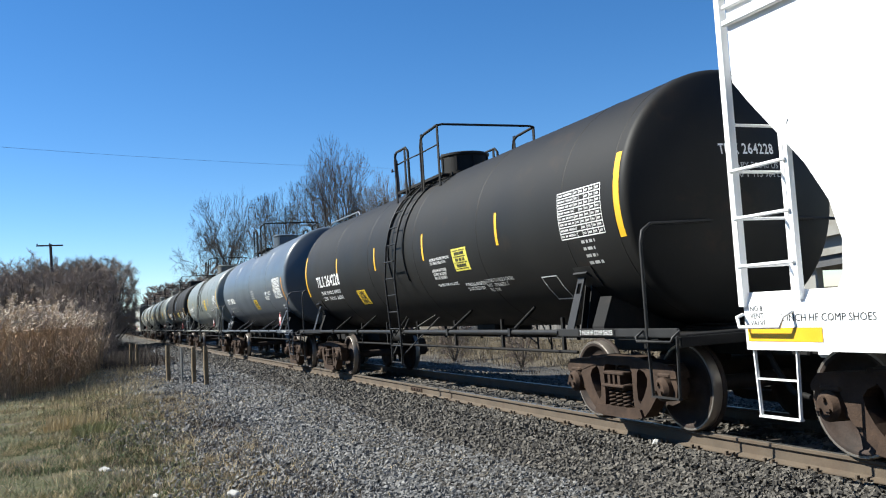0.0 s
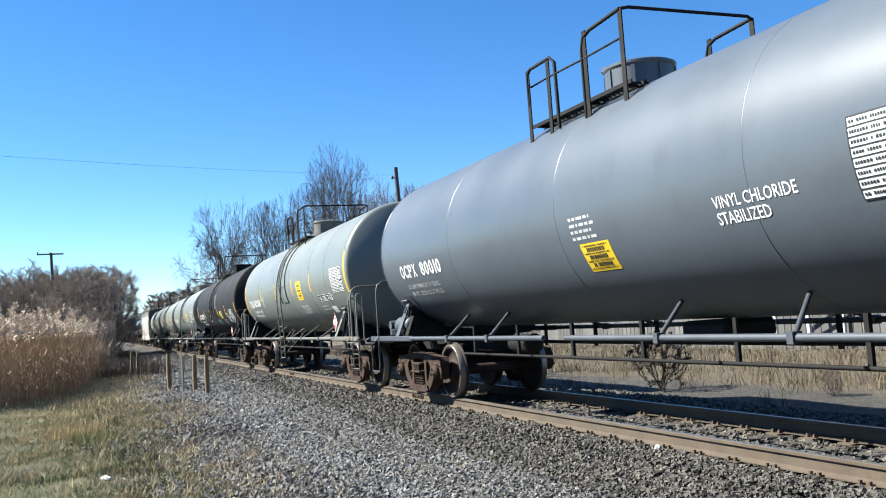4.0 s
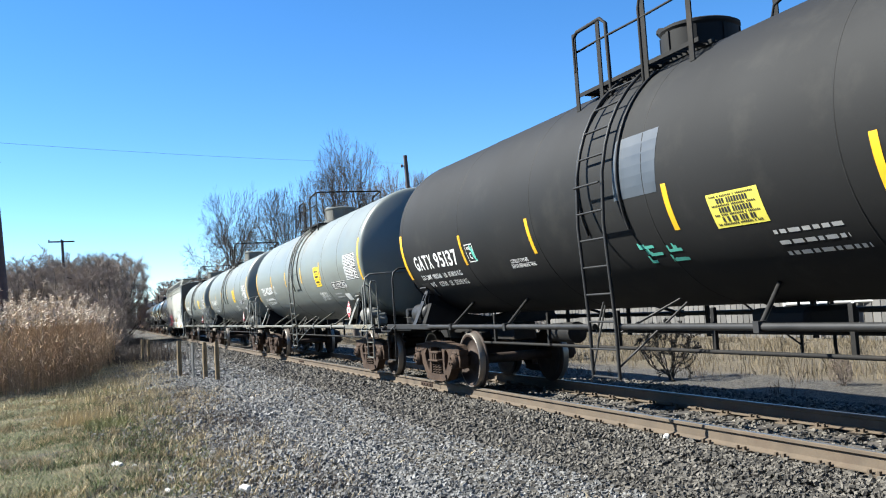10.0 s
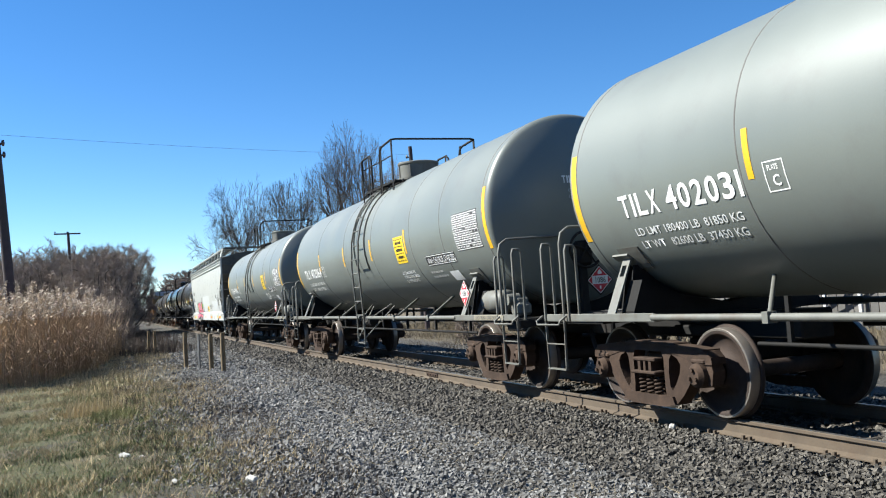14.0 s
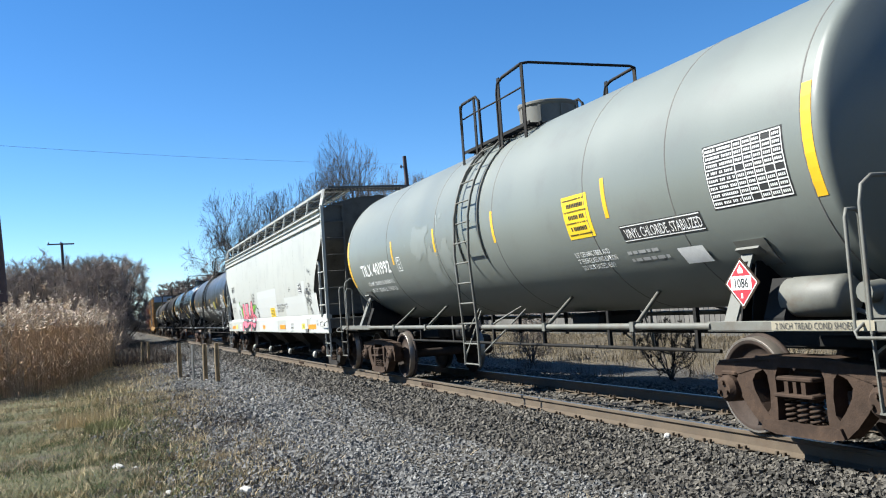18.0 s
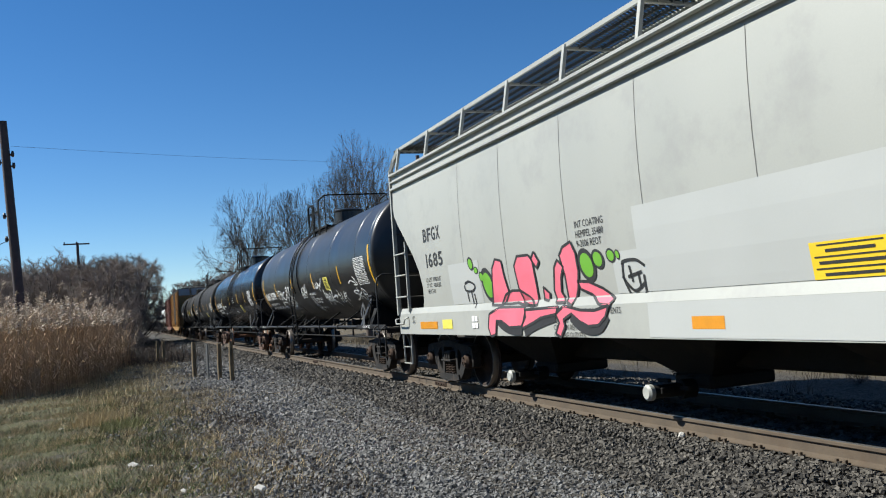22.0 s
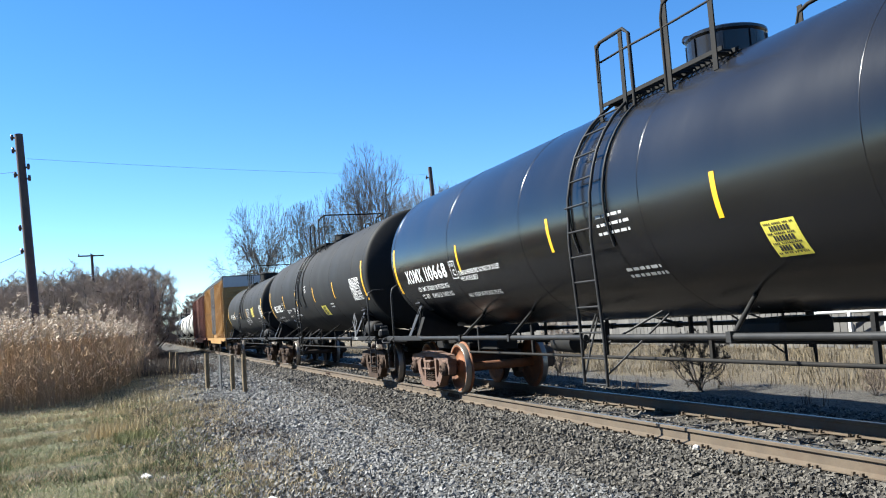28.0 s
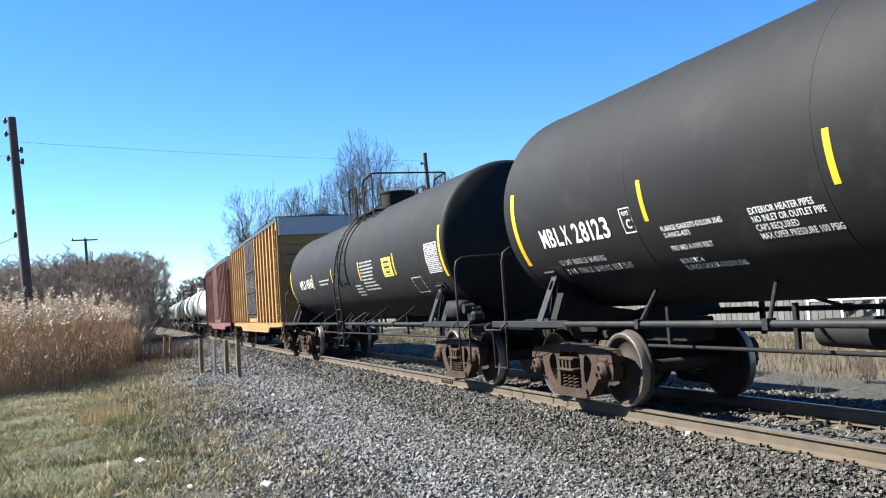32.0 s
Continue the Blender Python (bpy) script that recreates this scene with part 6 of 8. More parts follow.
# ---- boxcars ----
def box_car(spec):
    g0 = new("box_car")
    tagged(g0, spec["label"], "box car", "cars of the passing freight train")
    T, E, H, paint = spec["T"], spec["end"], spec["h"], spec["paint"]
    dims = (T, E, H, paint.name)
    spin = []
    for s in (-1, 1):
        truck(g0, s * T, M_DARKFRAME, spin)
        part("coupler", cached(("coupler", s), lambda: coupler_mesh()), g0, pose(s * (E + 0.35), 0, 0, 0, 0, 0 if s > 0 else 180))
    part("body", cached(("bbody", dims), lambda: Geo().box((0, 0, (1.1 + H) / 2), (2 * E, 2.86, H - 1.1), bev=0.03).mesh("body", paint)), g0)
    def roof():
        g = Geo()
        g.prism([(-1.5, H - 0.1), (1.5, H - 0.1), (1.5, H + 0.02), (0, H + 0.14), (-1.5, H + 0.02)], -E, E, "yz")
        return g.mesh("roof", M_GALV)
    top = part("roof", cached(("broof", dims), roof), g0)
    for i in range(14):
        part("roof_rib", cached("broofrib", lambda: Geo().box((0, 0, 0.1), (0.08, 2.9, 0.06)).mesh("roof_rib", M_GALV)), top, pose(-E + (i + 0.5) * 2 * E / 14, 0, H))
    for sy in (-1, 1):
        n = 18
        for i in range(n + 1):
            x = -E + 0.08 + (2 * E - 0.16) * i / n
            if abs(x) < 1.7:
                continue
            part("rib", cached(("brib", dims, sy), lambda: Geo().prism([(-0.09, 1.12), (0.09, 1.12), (0.09, H - 0.12), (-0.09, H - 0.12)], sy * 1.42, sy * 1.51).mesh("rib", paint)), g0, pose(x, 0, 0))
        for dx in (-0.8, 0.8):
            def door():
                g = Geo()
                g.box((0, sy * 1.46, (1.2 + H) / 2), (1.56, 0.06, H - 1.5), bev=0.01)
                for k in range(7):
                    g.box((-0.65 + k * 0.217, sy * 1.50, (1.2 + H) / 2), (0.09, 0.06, H - 1.6), bev=0.01)
                for z in (1.5, 2.4, 3.3):
                    g.tube([(-0.6, sy * 1.56, z), (0.6, sy * 1.56, z)], 0.02, 5)
                return g.mesh("door", spec["door"])
            part("door", cached(("bdoor", dims, sy, spec["door"].name), door), g0, pose(dx, 0, 0))
        part("side_sill", cached(("bsill", dims, sy), lambda: Geo().prism([(-E + 0.1, 1.1), (-E + 0.1, 0.95), (-T + 1.6, 0.92), (-T + 2.0, 0.72), (T - 2.0, 0.72), (T - 1.6, 0.92), (E - 0.1, 0.95), (E - 0.1, 1.1)], sy * 1.40, sy * 1.45).mesh("side_sill", paint)), g0)
        for s in (-1, 1):
            part("stirrup", cached(("stirrup", paint.name), lambda: stirrup_mesh(paint)), g0, pose(s * (E - 0.3), sy * 1.42, 0))
            part("corner_ladder", cached(("blad", dims), lambda: ladder_mesh(paint, 0.45, 1.2, H - 0.4, 8)), g0, pose(s * (E - 0.32), sy * 1.54, 0))
    for s in (-1, 1):
        def endw():
            g = Geo()
            k = 9
            for i in range(k):
                z = 1.4 + (H - 1.9) * i / (k - 1)
                g.box((s * (E + 0.03), 0, z), (0.08, 2.5, 0.16), bev=0.03)
            g.box((s * (T + 1), 0, 0.92), (3.2, 0.5, 0.36))
            return g.mesh("end_ribs", paint)
        part("end_ribs", cached(("bend", dims, s), endw), g0)
    part("end_board", cached(("bboard", dims), lambda: Geo().box((E + 0.075, 0, H - 0.28), (0.05, 2.9, 0.62)).mesh("end_board", M_BOXEND)), g0)
    part("centre_sill", cached(("bcs", dims), lambda: Geo().box((0, 0, 0.9), (2 * E - 1, 0.5, 0.36), bev=0.02).mesh("centre_sill", M_UNDER)), g0)
    return g0, spin


# ---- the train, car by car ----
def strips(xs, half, full=0.92, z=2.68):
    out = [(x, z - 0.44, z, 0.075) for x in xs]
    return out + [(half - 0.12, z - 0.62, z + 0.28, 0.11), (-half + 0.12, z - 0.75, z + 0.25, 0.11)]


R0, ZC = 1.42, 2.60


def grey_spec(mark, capy, extra=(), label="", sx=(3.1, 0.78, -1.5, -3.93), px=2.43, bx=-3.62):
    half = 6.98
    return dict(label=label, T=6.15, half=half, r=R0, zc=ZC, paint=M_GREY, trim=M_GREYTRIM, topmat=M_UNDER, domemat=M_GREYTRIM, seampaint=M_SEAM, seams=(-6.80, -4.05, -1.4, 0.9, 3.41, 5.0, 6.80),
                braces=(-3.81, -2.06, 2.29, 4.26), reservoir=1, brakewheel=True, endplacard="1086",
                strips=strips(sx, half),
                texts=[(mark, -6.02, 2.12, 0.235, M_INKW, 1.98, 0.008), ("LD LMT 180400 LB  81850 KG\nLT WT   82600 LB  37450 KG", -5.9, 1.915, 0.08, M_INKW, 1.7),
                       ("0.5\" CERAMIC FIBER AND\n2\" FIBERGLASS INSULATION\nDO NOT EXCEED 450 F", px - 0.08, 1.87, 0.058, M_INKW, 0.85), ("VINYL CHLORIDE, STABILIZED", 4.04, 1.985, 0.105, M_INKW, 1.3, 0.006)],
                panels=[("yellow", px, px + 0.58, 2.08, 2.58), ("tableb", 5.60, 6.58, 2.12, 2.66), ("name", 3.98, 5.36, 1.95, 2.13), ("card", 4.80, 5.20, 1.66, 1.82),
                        ("box", bx, bx + 0.24, 2.10, 2.36), ("bars", 3.9, 4.6, 1.72, 1.88)] + list(extra),
                plates=[("placard", 5.98, 1.43, "1086"), ("sillplate", 6.3, 7.35, M_TANPAINT), ("silltext", "2 INCH TREAD COND SHOES", 6.35, M_INKB)],
                endtexts=[(mark, -0.36, 2.93, 0.11), (capy, -0.28, 2.78, 0.065)])


M_GREYTRIM = material("weathered_grey_trim", (0.1231, 0.1231, 0.1069), 0.6, var=0.15, scale=5, bump=0.08, dirt=(0.0972, 0.07776, 0.05832), dirt_amount=0.35, dirt_scale=3)
M_STREAK = material("thin_rust_stain", (0.25, 0.20, 0.145), 0.7, var=0.3, scale=8, bump=0.0)
M_RUSTFRAME = material("orange_rusty_truck_steel", (0.1087, 0.0615, 0.04125), 0.85, var=0.3, scale=7, bump=0.35, dirt=(0.075, 0.045, 0.03375), dirt_amount=0.4, dirt_scale=4)
M_BLUETRIM = material("weathered_blue_grey_trim", (0.054, 0.0612, 0.072), 0.55, var=0.15, scale=5, bump=0.08)
M_STEELRAIL = material("weathered_pale_handrail", (0.17, 0.18, 0.19), 0.5, metal=0.3, var=0.15, bump=0.05)
M_BLACKTRIM = material("worn_black_trim", (0.0245, 0.0238, 0.0231), 0.5, var=0.25, scale=5, bump=0.08)

duller(M_BLACKTRIM, 0.22)

CAPY = "CAPY  25150 US GAL\nCAPY  95 200  L"
B_SEAMS = (-7.2, -4.4, -1.8, 0.9, 3.6, 6.1, 7.2)


def black_spec(mark, T, half, paint, label, **kw):
    d = dict(label=label, T=T, half=half, r=R0, zc=2.63, paint=paint, trim=M_BLACKTRIM, seams=tuple(x * half / 7.4 for x in B_SEAMS), braces=(-4.6, -2.6, 2.4, 4.6), grabs=False,
             strips=strips((4.25, 1.35, -1.35, -4.2), half),
             texts=[(mark, -half + 0.95, 2.2, 0.25, M_INKW, 2.1, 0.008)], panels=[], plates=[], endtexts=[])
    d.update(kw)
    return d


# words sprayed on the black tank car: strokes of (x, z)
TAG_FLACO = [[(-4.47, 2.25), (-4.32, 2.28), (-4.09, 2.26)], [(-4.47, 2.25), (-4.38, 2.09), (-4.34, 1.94), (-4.61, 1.7)], [(-4.48, 2.1), (-4.3, 2.16), (-4.11, 2.18)], [(-4.61, 1.7), (-4.34, 1.74), (-4.08, 1.65)], [(-4.44, 1.81), (-4.23, 1.88), (-3.92, 1.89), (-3.67, 1.86), (-3.55, 1.8)], [(-4.1, 2.26), (-4.18, 2.07), (-4.21, 1.99), (-4.04, 2.04)], [(-3.99, 2.26), (-4.07, 1.95)], [(-3.99, 2.26), (-3.8, 1.97)], [(-4.12, 2.15), (-3.76, 2.14)], [(-3.67, 2.22), (-3.82, 2.19), (-3.92, 2.09), (-3.91, 2.04), (-3.54, 1.93)], [(-3.46, 2.22), (-3.65, 2.15), (-3.72, 2.01), (-3.57, 1.96), (-3.31, 2.05), (-3.29, 2.17), (-3.46, 2.22)]]
TAG_SKR = [[(-2.69, 2.37), (-2.97, 2.31), (-3.05, 2.25), (-2.89, 2.22), (-2.98, 2.14), (-3.25, 2.09)], [(-2.69, 2.38), (-3.13, 2.02)], [(-2.41, 2.34), (-2.79, 2.24), (-2.59, 2.05)], [(-2.7, 2.05), (-2.33, 2.31), (-2.07, 2.33), (-2.1, 2.26), (-2.43, 2.2), (-2.26, 1.89)]]
TAG_DIGITS = [[(-0.23, 2.22), (-0.46, 2.12), (-0.56, 2.03), (-0.42, 2.02), (-0.32, 2.08), (-0.47, 2.08)], [(-0.14, 2.21), (0.02, 2.22), (-0.14, 2.13), (-0.06, 2.09), (-0.28, 2.01)], [(0.32, 2.31), (0.08, 2.16), (0.01, 2.07), (0.23, 2.1), (0.36, 2.21), (0.17, 2.01)]]
TAG_NOX = [[(1.5, 2.12), (1.55, 2.31), (1.72, 2.12), (1.86, 2.26)], [(2.03, 2.29), (1.85, 2.21), (1.86, 2.13), (2.04, 2.19), (2.03, 2.29)], [(2.13, 2.3), (2.14, 2.15), (2.11, 2.0)], [(2.1, 2.24), (2.23, 2.18), (2.43, 2.25)], [(2.21, 2.12), (2.49, 2.26), (2.64, 2.38)]]
TAG_LONG = [[(2.28, 1.82), (2.5, 2.07), (2.3, 1.66)], [(2.28, 1.85), (2.52, 1.86)], [(2.5, 1.88), (2.62, 1.98), (2.48, 1.74), (2.69, 1.94), (2.62, 1.76)], [(2.82, 1.96), (2.64, 1.7)], [(2.69, 1.85), (2.83, 1.87)], [(2.9, 1.91), (2.73, 1.64), (3.01, 1.95), (2.93, 1.71)], [(3.17, 2.01), (3.36, 2.0), (3.04, 1.82), (3.06, 1.68)], [(3.04, 1.82), (3.7, 1.86)], [(3.38, 1.87), (3.7, 1.86), (3.46, 1.78)], [(3.07, 1.76), (3.42, 1.6)]]
TAG_END = [[(5.47, 2.1), (5.74, 2.15), (6.12, 2.07)], [(6.01, 2.23), (6.24, 2.05), (5.92, 2.04)], [(6.03, 1.89), (5.7, 1.91), (5.55, 1.86), (5.81, 1.81), (5.65, 1.72), (5.39, 1.69)], [(5.98, 1.98), (5.87, 1.8), (5.81, 1.65)], [(6.2, 1.86), (5.89, 1.79), (6.02, 1.75), (6.18, 1.64)], [(6.32, 1.95), (6.32, 1.8), (6.21, 1.63)], [(6.33, 1.94), (6.52, 1.87), (6.6, 1.75)], [(6.25, 1.8), (6.54, 1.78)]]
TAG_LAST = [[(3.8, 1.89), (4.0, 1.84)], [(3.94, 2.0), (3.87, 1.79), (3.78, 1.66)], [(3.94, 2.01), (3.96, 1.73)], [(4.22, 1.93), (4.02, 1.7), (4.2, 1.71)], [(4.21, 1.74), (4.43, 1.85), (4.6, 1.93)], [(4.32, 1.81), (4.58, 1.81)], [(4.39, 1.83), (4.21, 1.55)], [(4.53, 1.88), (4.76, 1.89)], [(4.64, 1.89), (4.5, 1.68)]]

def moved(d, dx):
    """The same markings, moved along the car."""
    d["strips"] = [(x + dx, *o) for x, *o in d["strips"]]
    d["texts"] = [(w, x + dx, *o) for w, x, *o in d["texts"]]
    d["panels"] = [(k, a + dx, b + dx, *o) for k, a, b, *o in d["panels"]]
    d["spray"] = [([[(x + dx, z) for x, z in st] for st in seq], w, m) for seq, w, m in d.get("spray", ())]
    for k in ("ladder", "walk", "dome"):
        d[k] = d[k] + dx
    return d


TRAIN = []


def add_car(maker, spec, centre):
    ob, spin = maker(spec)
    TRAIN.append((ob, spin, centre))
    return ob


add_car(hopper_car, dict(label="white covered hopper car, freshly painted", bodylabel="bright white curved hopper body", T=7.2, end=8.55, paint=M_WHITE, cut=0.76, truck=M_FRAME), 4.6 - 7.2)
hop = TRAIN[-1][0]
part("reflector", flat(Geo(), -8.5, -7.7, 1.0, 1.11, -1.504).mesh("reflector", M_YELLOW), hop, None, "amber reflective strip")
part("lettering", text_mesh("NO 8\nVENT\nVALVE", 0.045, M_INKB), hop, pose(-8.46, -1.503, 1.245))
part("lettering", text_mesh("2 INCH HF COMP SHOES", 0.06, M_INKB), hop, pose(-8.12, -1.503, 1.16))
add_car(tank_car, black_spec("TILX 264228", 6.52, 7.38, M_OLIVE, "faded black tank car with yellow strips and a white data table", r=1.40, zc=2.475,
        panels=[("table", 6.0, 6.95, 2.14, 2.68), ("bars", 6.4, 6.75, 1.8, 2.12), ("pale", 2.58, 3.15, 1.98, 2.32), ("yellow", -3.1, -2.5, 1.62, 1.92), ("box", 5.1, 5.5, 1.45, 1.75)],
        texts=[("TILX 264228", -6.2, 2.12, 0.25, M_INKW, 2.1, 0.008), ("LD LMT  189 400 LB   85900 KG\nLT WT     73 600 LB   33400 KG", -6.05, 1.93, 0.08, M_INKW, 1.75), ("MAXIMUM OPERATING PRESSURE\nFOR HEATER COILS 100 PSI\n\nEXTERIOR HEATER PIPES\nNO INLET OR OUTLET\nPIPE CAPS REQUIRED\n\nVENT TANK WHEN UNLOADING", 1.6, 2.2, 0.045, M_INKW, 0.9), ("4\" FIBERGLASS INSULATION\nDO NOT EXCEED 200 F", 2.68, 1.74, 0.05, M_INKW, 0.85), ("DESIGNED TO UTILIZE A CENTRAL\nPAINT - CARBOMASTIC 15\nTRN - TXNN", 3.42, 1.76, 0.05, M_INKG, 0.85)],
        plates=[("sillplate", 6.35, 7.1, M_UNDER), ("silltext", "2 INCH HF COMP SHOES", 6.4, M_INKW)],
        endtexts=[("TILX 264228", -0.40, 2.86, 0.115), ("CAPY 30640 US GAL\nCAPY 115 984 L", -0.30, 2.70, 0.07)]), 15.1)
add_car(tank_car, dict(label="blue-grey tank car with red placards and a white data table", T=5.78, half=6.5, noladder=True, r=R0, zc=ZC, paint=M_BLUEGREY, trim=M_BLUETRIM, seams=(-6.5, -3.2, 0.2, 3.5, 6.4), braces=(-3.4, -1.9, 2.1, 3.9), reservoir=-1, grabs=False,
        strips=[(6.06, 1.85, 2.62, 0.10)], stripmat=M_ORANGE, texts=[("OCPX  80010", -5.6, 2.12, 0.22, M_INKW, 1.95, 0.0), ("LD LMT 179800 LB  81 550 KG\nLT WT   83200 LB  37 740 KG", -5.5, 1.92, 0.075, M_INKG, 1.5), ("VINYL CHLORIDE\nSTABILIZED", 3.02, 2.20, 0.11, M_INKW, 0.85)],
        panels=[("tablew", 4.62, 5.74, 2.05, 2.66), ("yellow", 0.6, 1.2, 1.8, 2.12), ("bars", 0.5, 1.1, 2.15, 2.45), ("card", 5.2, 5.5, 1.66, 1.84)], plates=[("placard", 5.8, 1.41, "1086"), ("sillplate", 5.8, 7.0, M_BLUETRIM), ("silltext", "2 IN HF COMP SHOES", 6.0, M_INKW)],
        endtexts=[("OCPX 80010", -0.36, 2.95, 0.11)]), 31.68)
part("far_rail", Geo().tube([(3.2, 0.9, 3.72), (3.2, 0.9, 4.40), (3.3, 0.9, 4.46), (6.50, 0.9, 4.44), (6.62, 0.9, 4.40), (6.68, 0.9, 4.30), (6.80, 0.9, 3.66), (6.95, 0.98, 3.0)], 0.024, 6).tube([(6.35, 0.9, 4.43), (6.46, 0.9, 3.72)], 0.022, 6).tube([(4.8, 0.9, 4.44), (4.8, 0.9, 3.72)], 0.022, 6).box((6.70, 0.92, 3.63), (0.42, 0.34, 0.05)).mesh("far_rail", M_STEELRAIL), TRAIN[-1][0], None, "pale steel handrail along the far top edge")
add_car(tank_car, grey_spec("TILX 402000", CAPY, label="grey tank car with a yellow notice and red placard", sx=(3.45, 1.24, -1.27, -3.74), px=1.80) | dict(reservoir=0), 47.80)
add_car(tank_car, black_spec("GATX 95137", 6.32, 6.97, M_MATTE, "matte black tank car with a blue paint patch and red placard", reservoir=-1,
        strips=[(x, 2.0, 2.46, 0.08) for x in (3.72, 1.18, -1.85, -4.16)] + [(6.74, 1.74, 2.5, 0.11), (-6.88, 1.9, 2.7, 0.11)],
        texts=[("GATX 95137", -6.42, 2.04, 0.24, M_INKW, 2.0, 0.008), ("FRA-AIP\nVINYL CHLORIDE\nSTABILIZED", 3.9, 2.03, 0.11, M_INKW, 0.75, 0.01), ("LD LMT 180300   LB  81800 KG\nLT WT     82700   LB  37500 KG", -6.37, 1.865, 0.08, M_INKW, 1.85), ("  CONSULT OWNER\nBEFORE REPAIRING TANK", -2.72, 1.925, 0.052, M_INKW, 0.85)],
        panels=[("bluepatch", 0.28, 1.06, 2.40, 3.04), ("pale", 1.76, 2.44, 1.95, 2.26), ("teal", 0.36, 1.12, 1.70, 1.93), ("table", 4.76, 5.75, 1.68, 2.24), ("bars", 2.4, 3.3, 1.62, 1.90), ("card", 5.15, 5.55, 1.53, 1.68), ("box", -4.02, -3.74, 2.03, 2.30), ("teal", -3.86, -3.70, 2.03, 2.33)],
        plates=[("placard", 6.3, 1.37, "1086"), ("sillplate", 6.45, 7.3, M_TANPAINT), ("silltext", "TREAD COND. SHOES", 6.6, M_INKB)], endtexts=[("GATX 95137", -0.30, 2.95, 0.105), ("CAPY 25734 GALS\nCAPY 97400 L", -0.22, 2.80, 0.06)]), 64.65)
add_car(tank_car, grey_spec("TILX 402031", CAPY, label="grey tank car with rust streaks below the top platform", bx=-3.77), 81.39)
rusty = TRAIN[-1][0]
for x, z0, z1, w in ((-1.02, 3.30, 3.72, 0.05), (-0.30, 3.42, 3.72, 0.04), (0.34, 3.2, 3.72, 0.04), (0.52, 3.35, 3.72, 0.05), (1.12, 3.05, 3.72, 0.035), (1.20, 3.35, 3.72, 0.05), (-1.15, 3.45, 3.72, 0.06), (0.1, 3.5, 3.72, 0.05)):
    part("rust_streak", patch(Geo(), x - w / 2, x + w / 2, z0, z1, R0 + 0.004, ZC, n=5).mesh("rust_streak", M_STREAK), rusty, None, "thin brown rust streak")
add_car(tank_car, grey_spec("TILX 402064", CAPY, label="grey tank car with a tan side sill", sx=(3.1, 0.78, -1.5, -4.03), bx=-3.88), 97.8)
add_car(tank_car, grey_spec("TILX 401992", CAPY, [("greypatch", -3.0, -1.55, 2.15, 2.9), ("greypatch", -1.4, -0.8, 1.5, 2.9), ("greypatch", -2.05, -1.45, 1.72, 2.3), ("greypatch", -0.72, -0.45, 2.33, 2.53)], label="grey tank car with blotchy touched-up paint", sx=(3.83, 0.86, -1.5, -3.78), px=2.90), 114.62)
hop8 = add_car(hopper_car, dict(label="pale grey covered hopper car with pink graffiti", bodylabel="pale grey curved hopper body with patched paint", T=7.98, end=9.41, paint=M_HOPPER), 132.78)
mark_hopper(hop8)
add_car(tank_car, moved(black_spec("XOMX 110799", 7.14, 7.98, M_BLACK, "black tank car with white scribbled graffiti", truck=M_DARKFRAME, walk=-0.75, dome=0.6, ladder=-1.1,
        strips=strips((4.6, 1.33, -1.87, -5.03), 7.75, z=2.56), texts=[("XOMX 110799", -7.55, 2.03, 0.25, M_INKW, 2.25, 0.008), ("LD LMT 206700 LB  93750 KG\nLT WT    71300 LB  35950 KG   NEW 11-14", -7.15, 1.83, 0.08, M_INKW, 2.3), ("EXTERIOR HEATER COILS NO INLET\nOR OUTLET CAPS REQUIRED\nMAXIMUM OPERATING PRESSURE\nFOR HTR COILS 100 PSI\n4\" FIBERGLASS INSULATION", -3.3, 1.97, 0.068, M_INKW, 0.8), ("FLANGE GASKETS-GYLON 3545\nO-RINGS-5350\n3\" LIQ VALVE APOLLO 88A RBLT 09-2022 BWST\nPRD KELSO J5165LS RBLT 09-2022 BWST\nORING 5350\nBOY-JB 4\" 9RET4 BWST RBLT 09-2022\nGASKET-3545", 0.33, 1.97, 0.062, M_INKW, 0.75), ("VENT CAR BEFORE UNLOADING\n4\" JAMESBURY 9RET4 BALL VALVE", -0.75, 1.98, 0.045, M_INKW, 0.72)],
        panels=[("table", 6.3, 7.2, 2.02, 2.62), ("pale", 2.77, 3.28, 2.03, 2.37), ("box", -4.95, -4.68, 2.0, 2.3), ("bars", 2.4, 2.6, 1.6, 1.9), ],
        spray=[([[(x - 0.11, z) for x, z in st] for st in word], 0.03, M_INKW) for word in (TAG_FLACO, TAG_SKR, TAG_DIGITS, TAG_NOX, TAG_LONG, TAG_LAST, TAG_END)], plates=[("sillplate", 7.0, 7.9, M_UNDER), ("silltext", "2 IN HF COMP SHOES", 7.05, M_INKW), ("silltext", "2 IN HF COMP SHOES", -8.0, M_INKW), ("holder", 7.15, 1.38)], endtexts=[("XOMX 110799", -0.36, 2.95, 0.11)]), 0.11), 152.26)
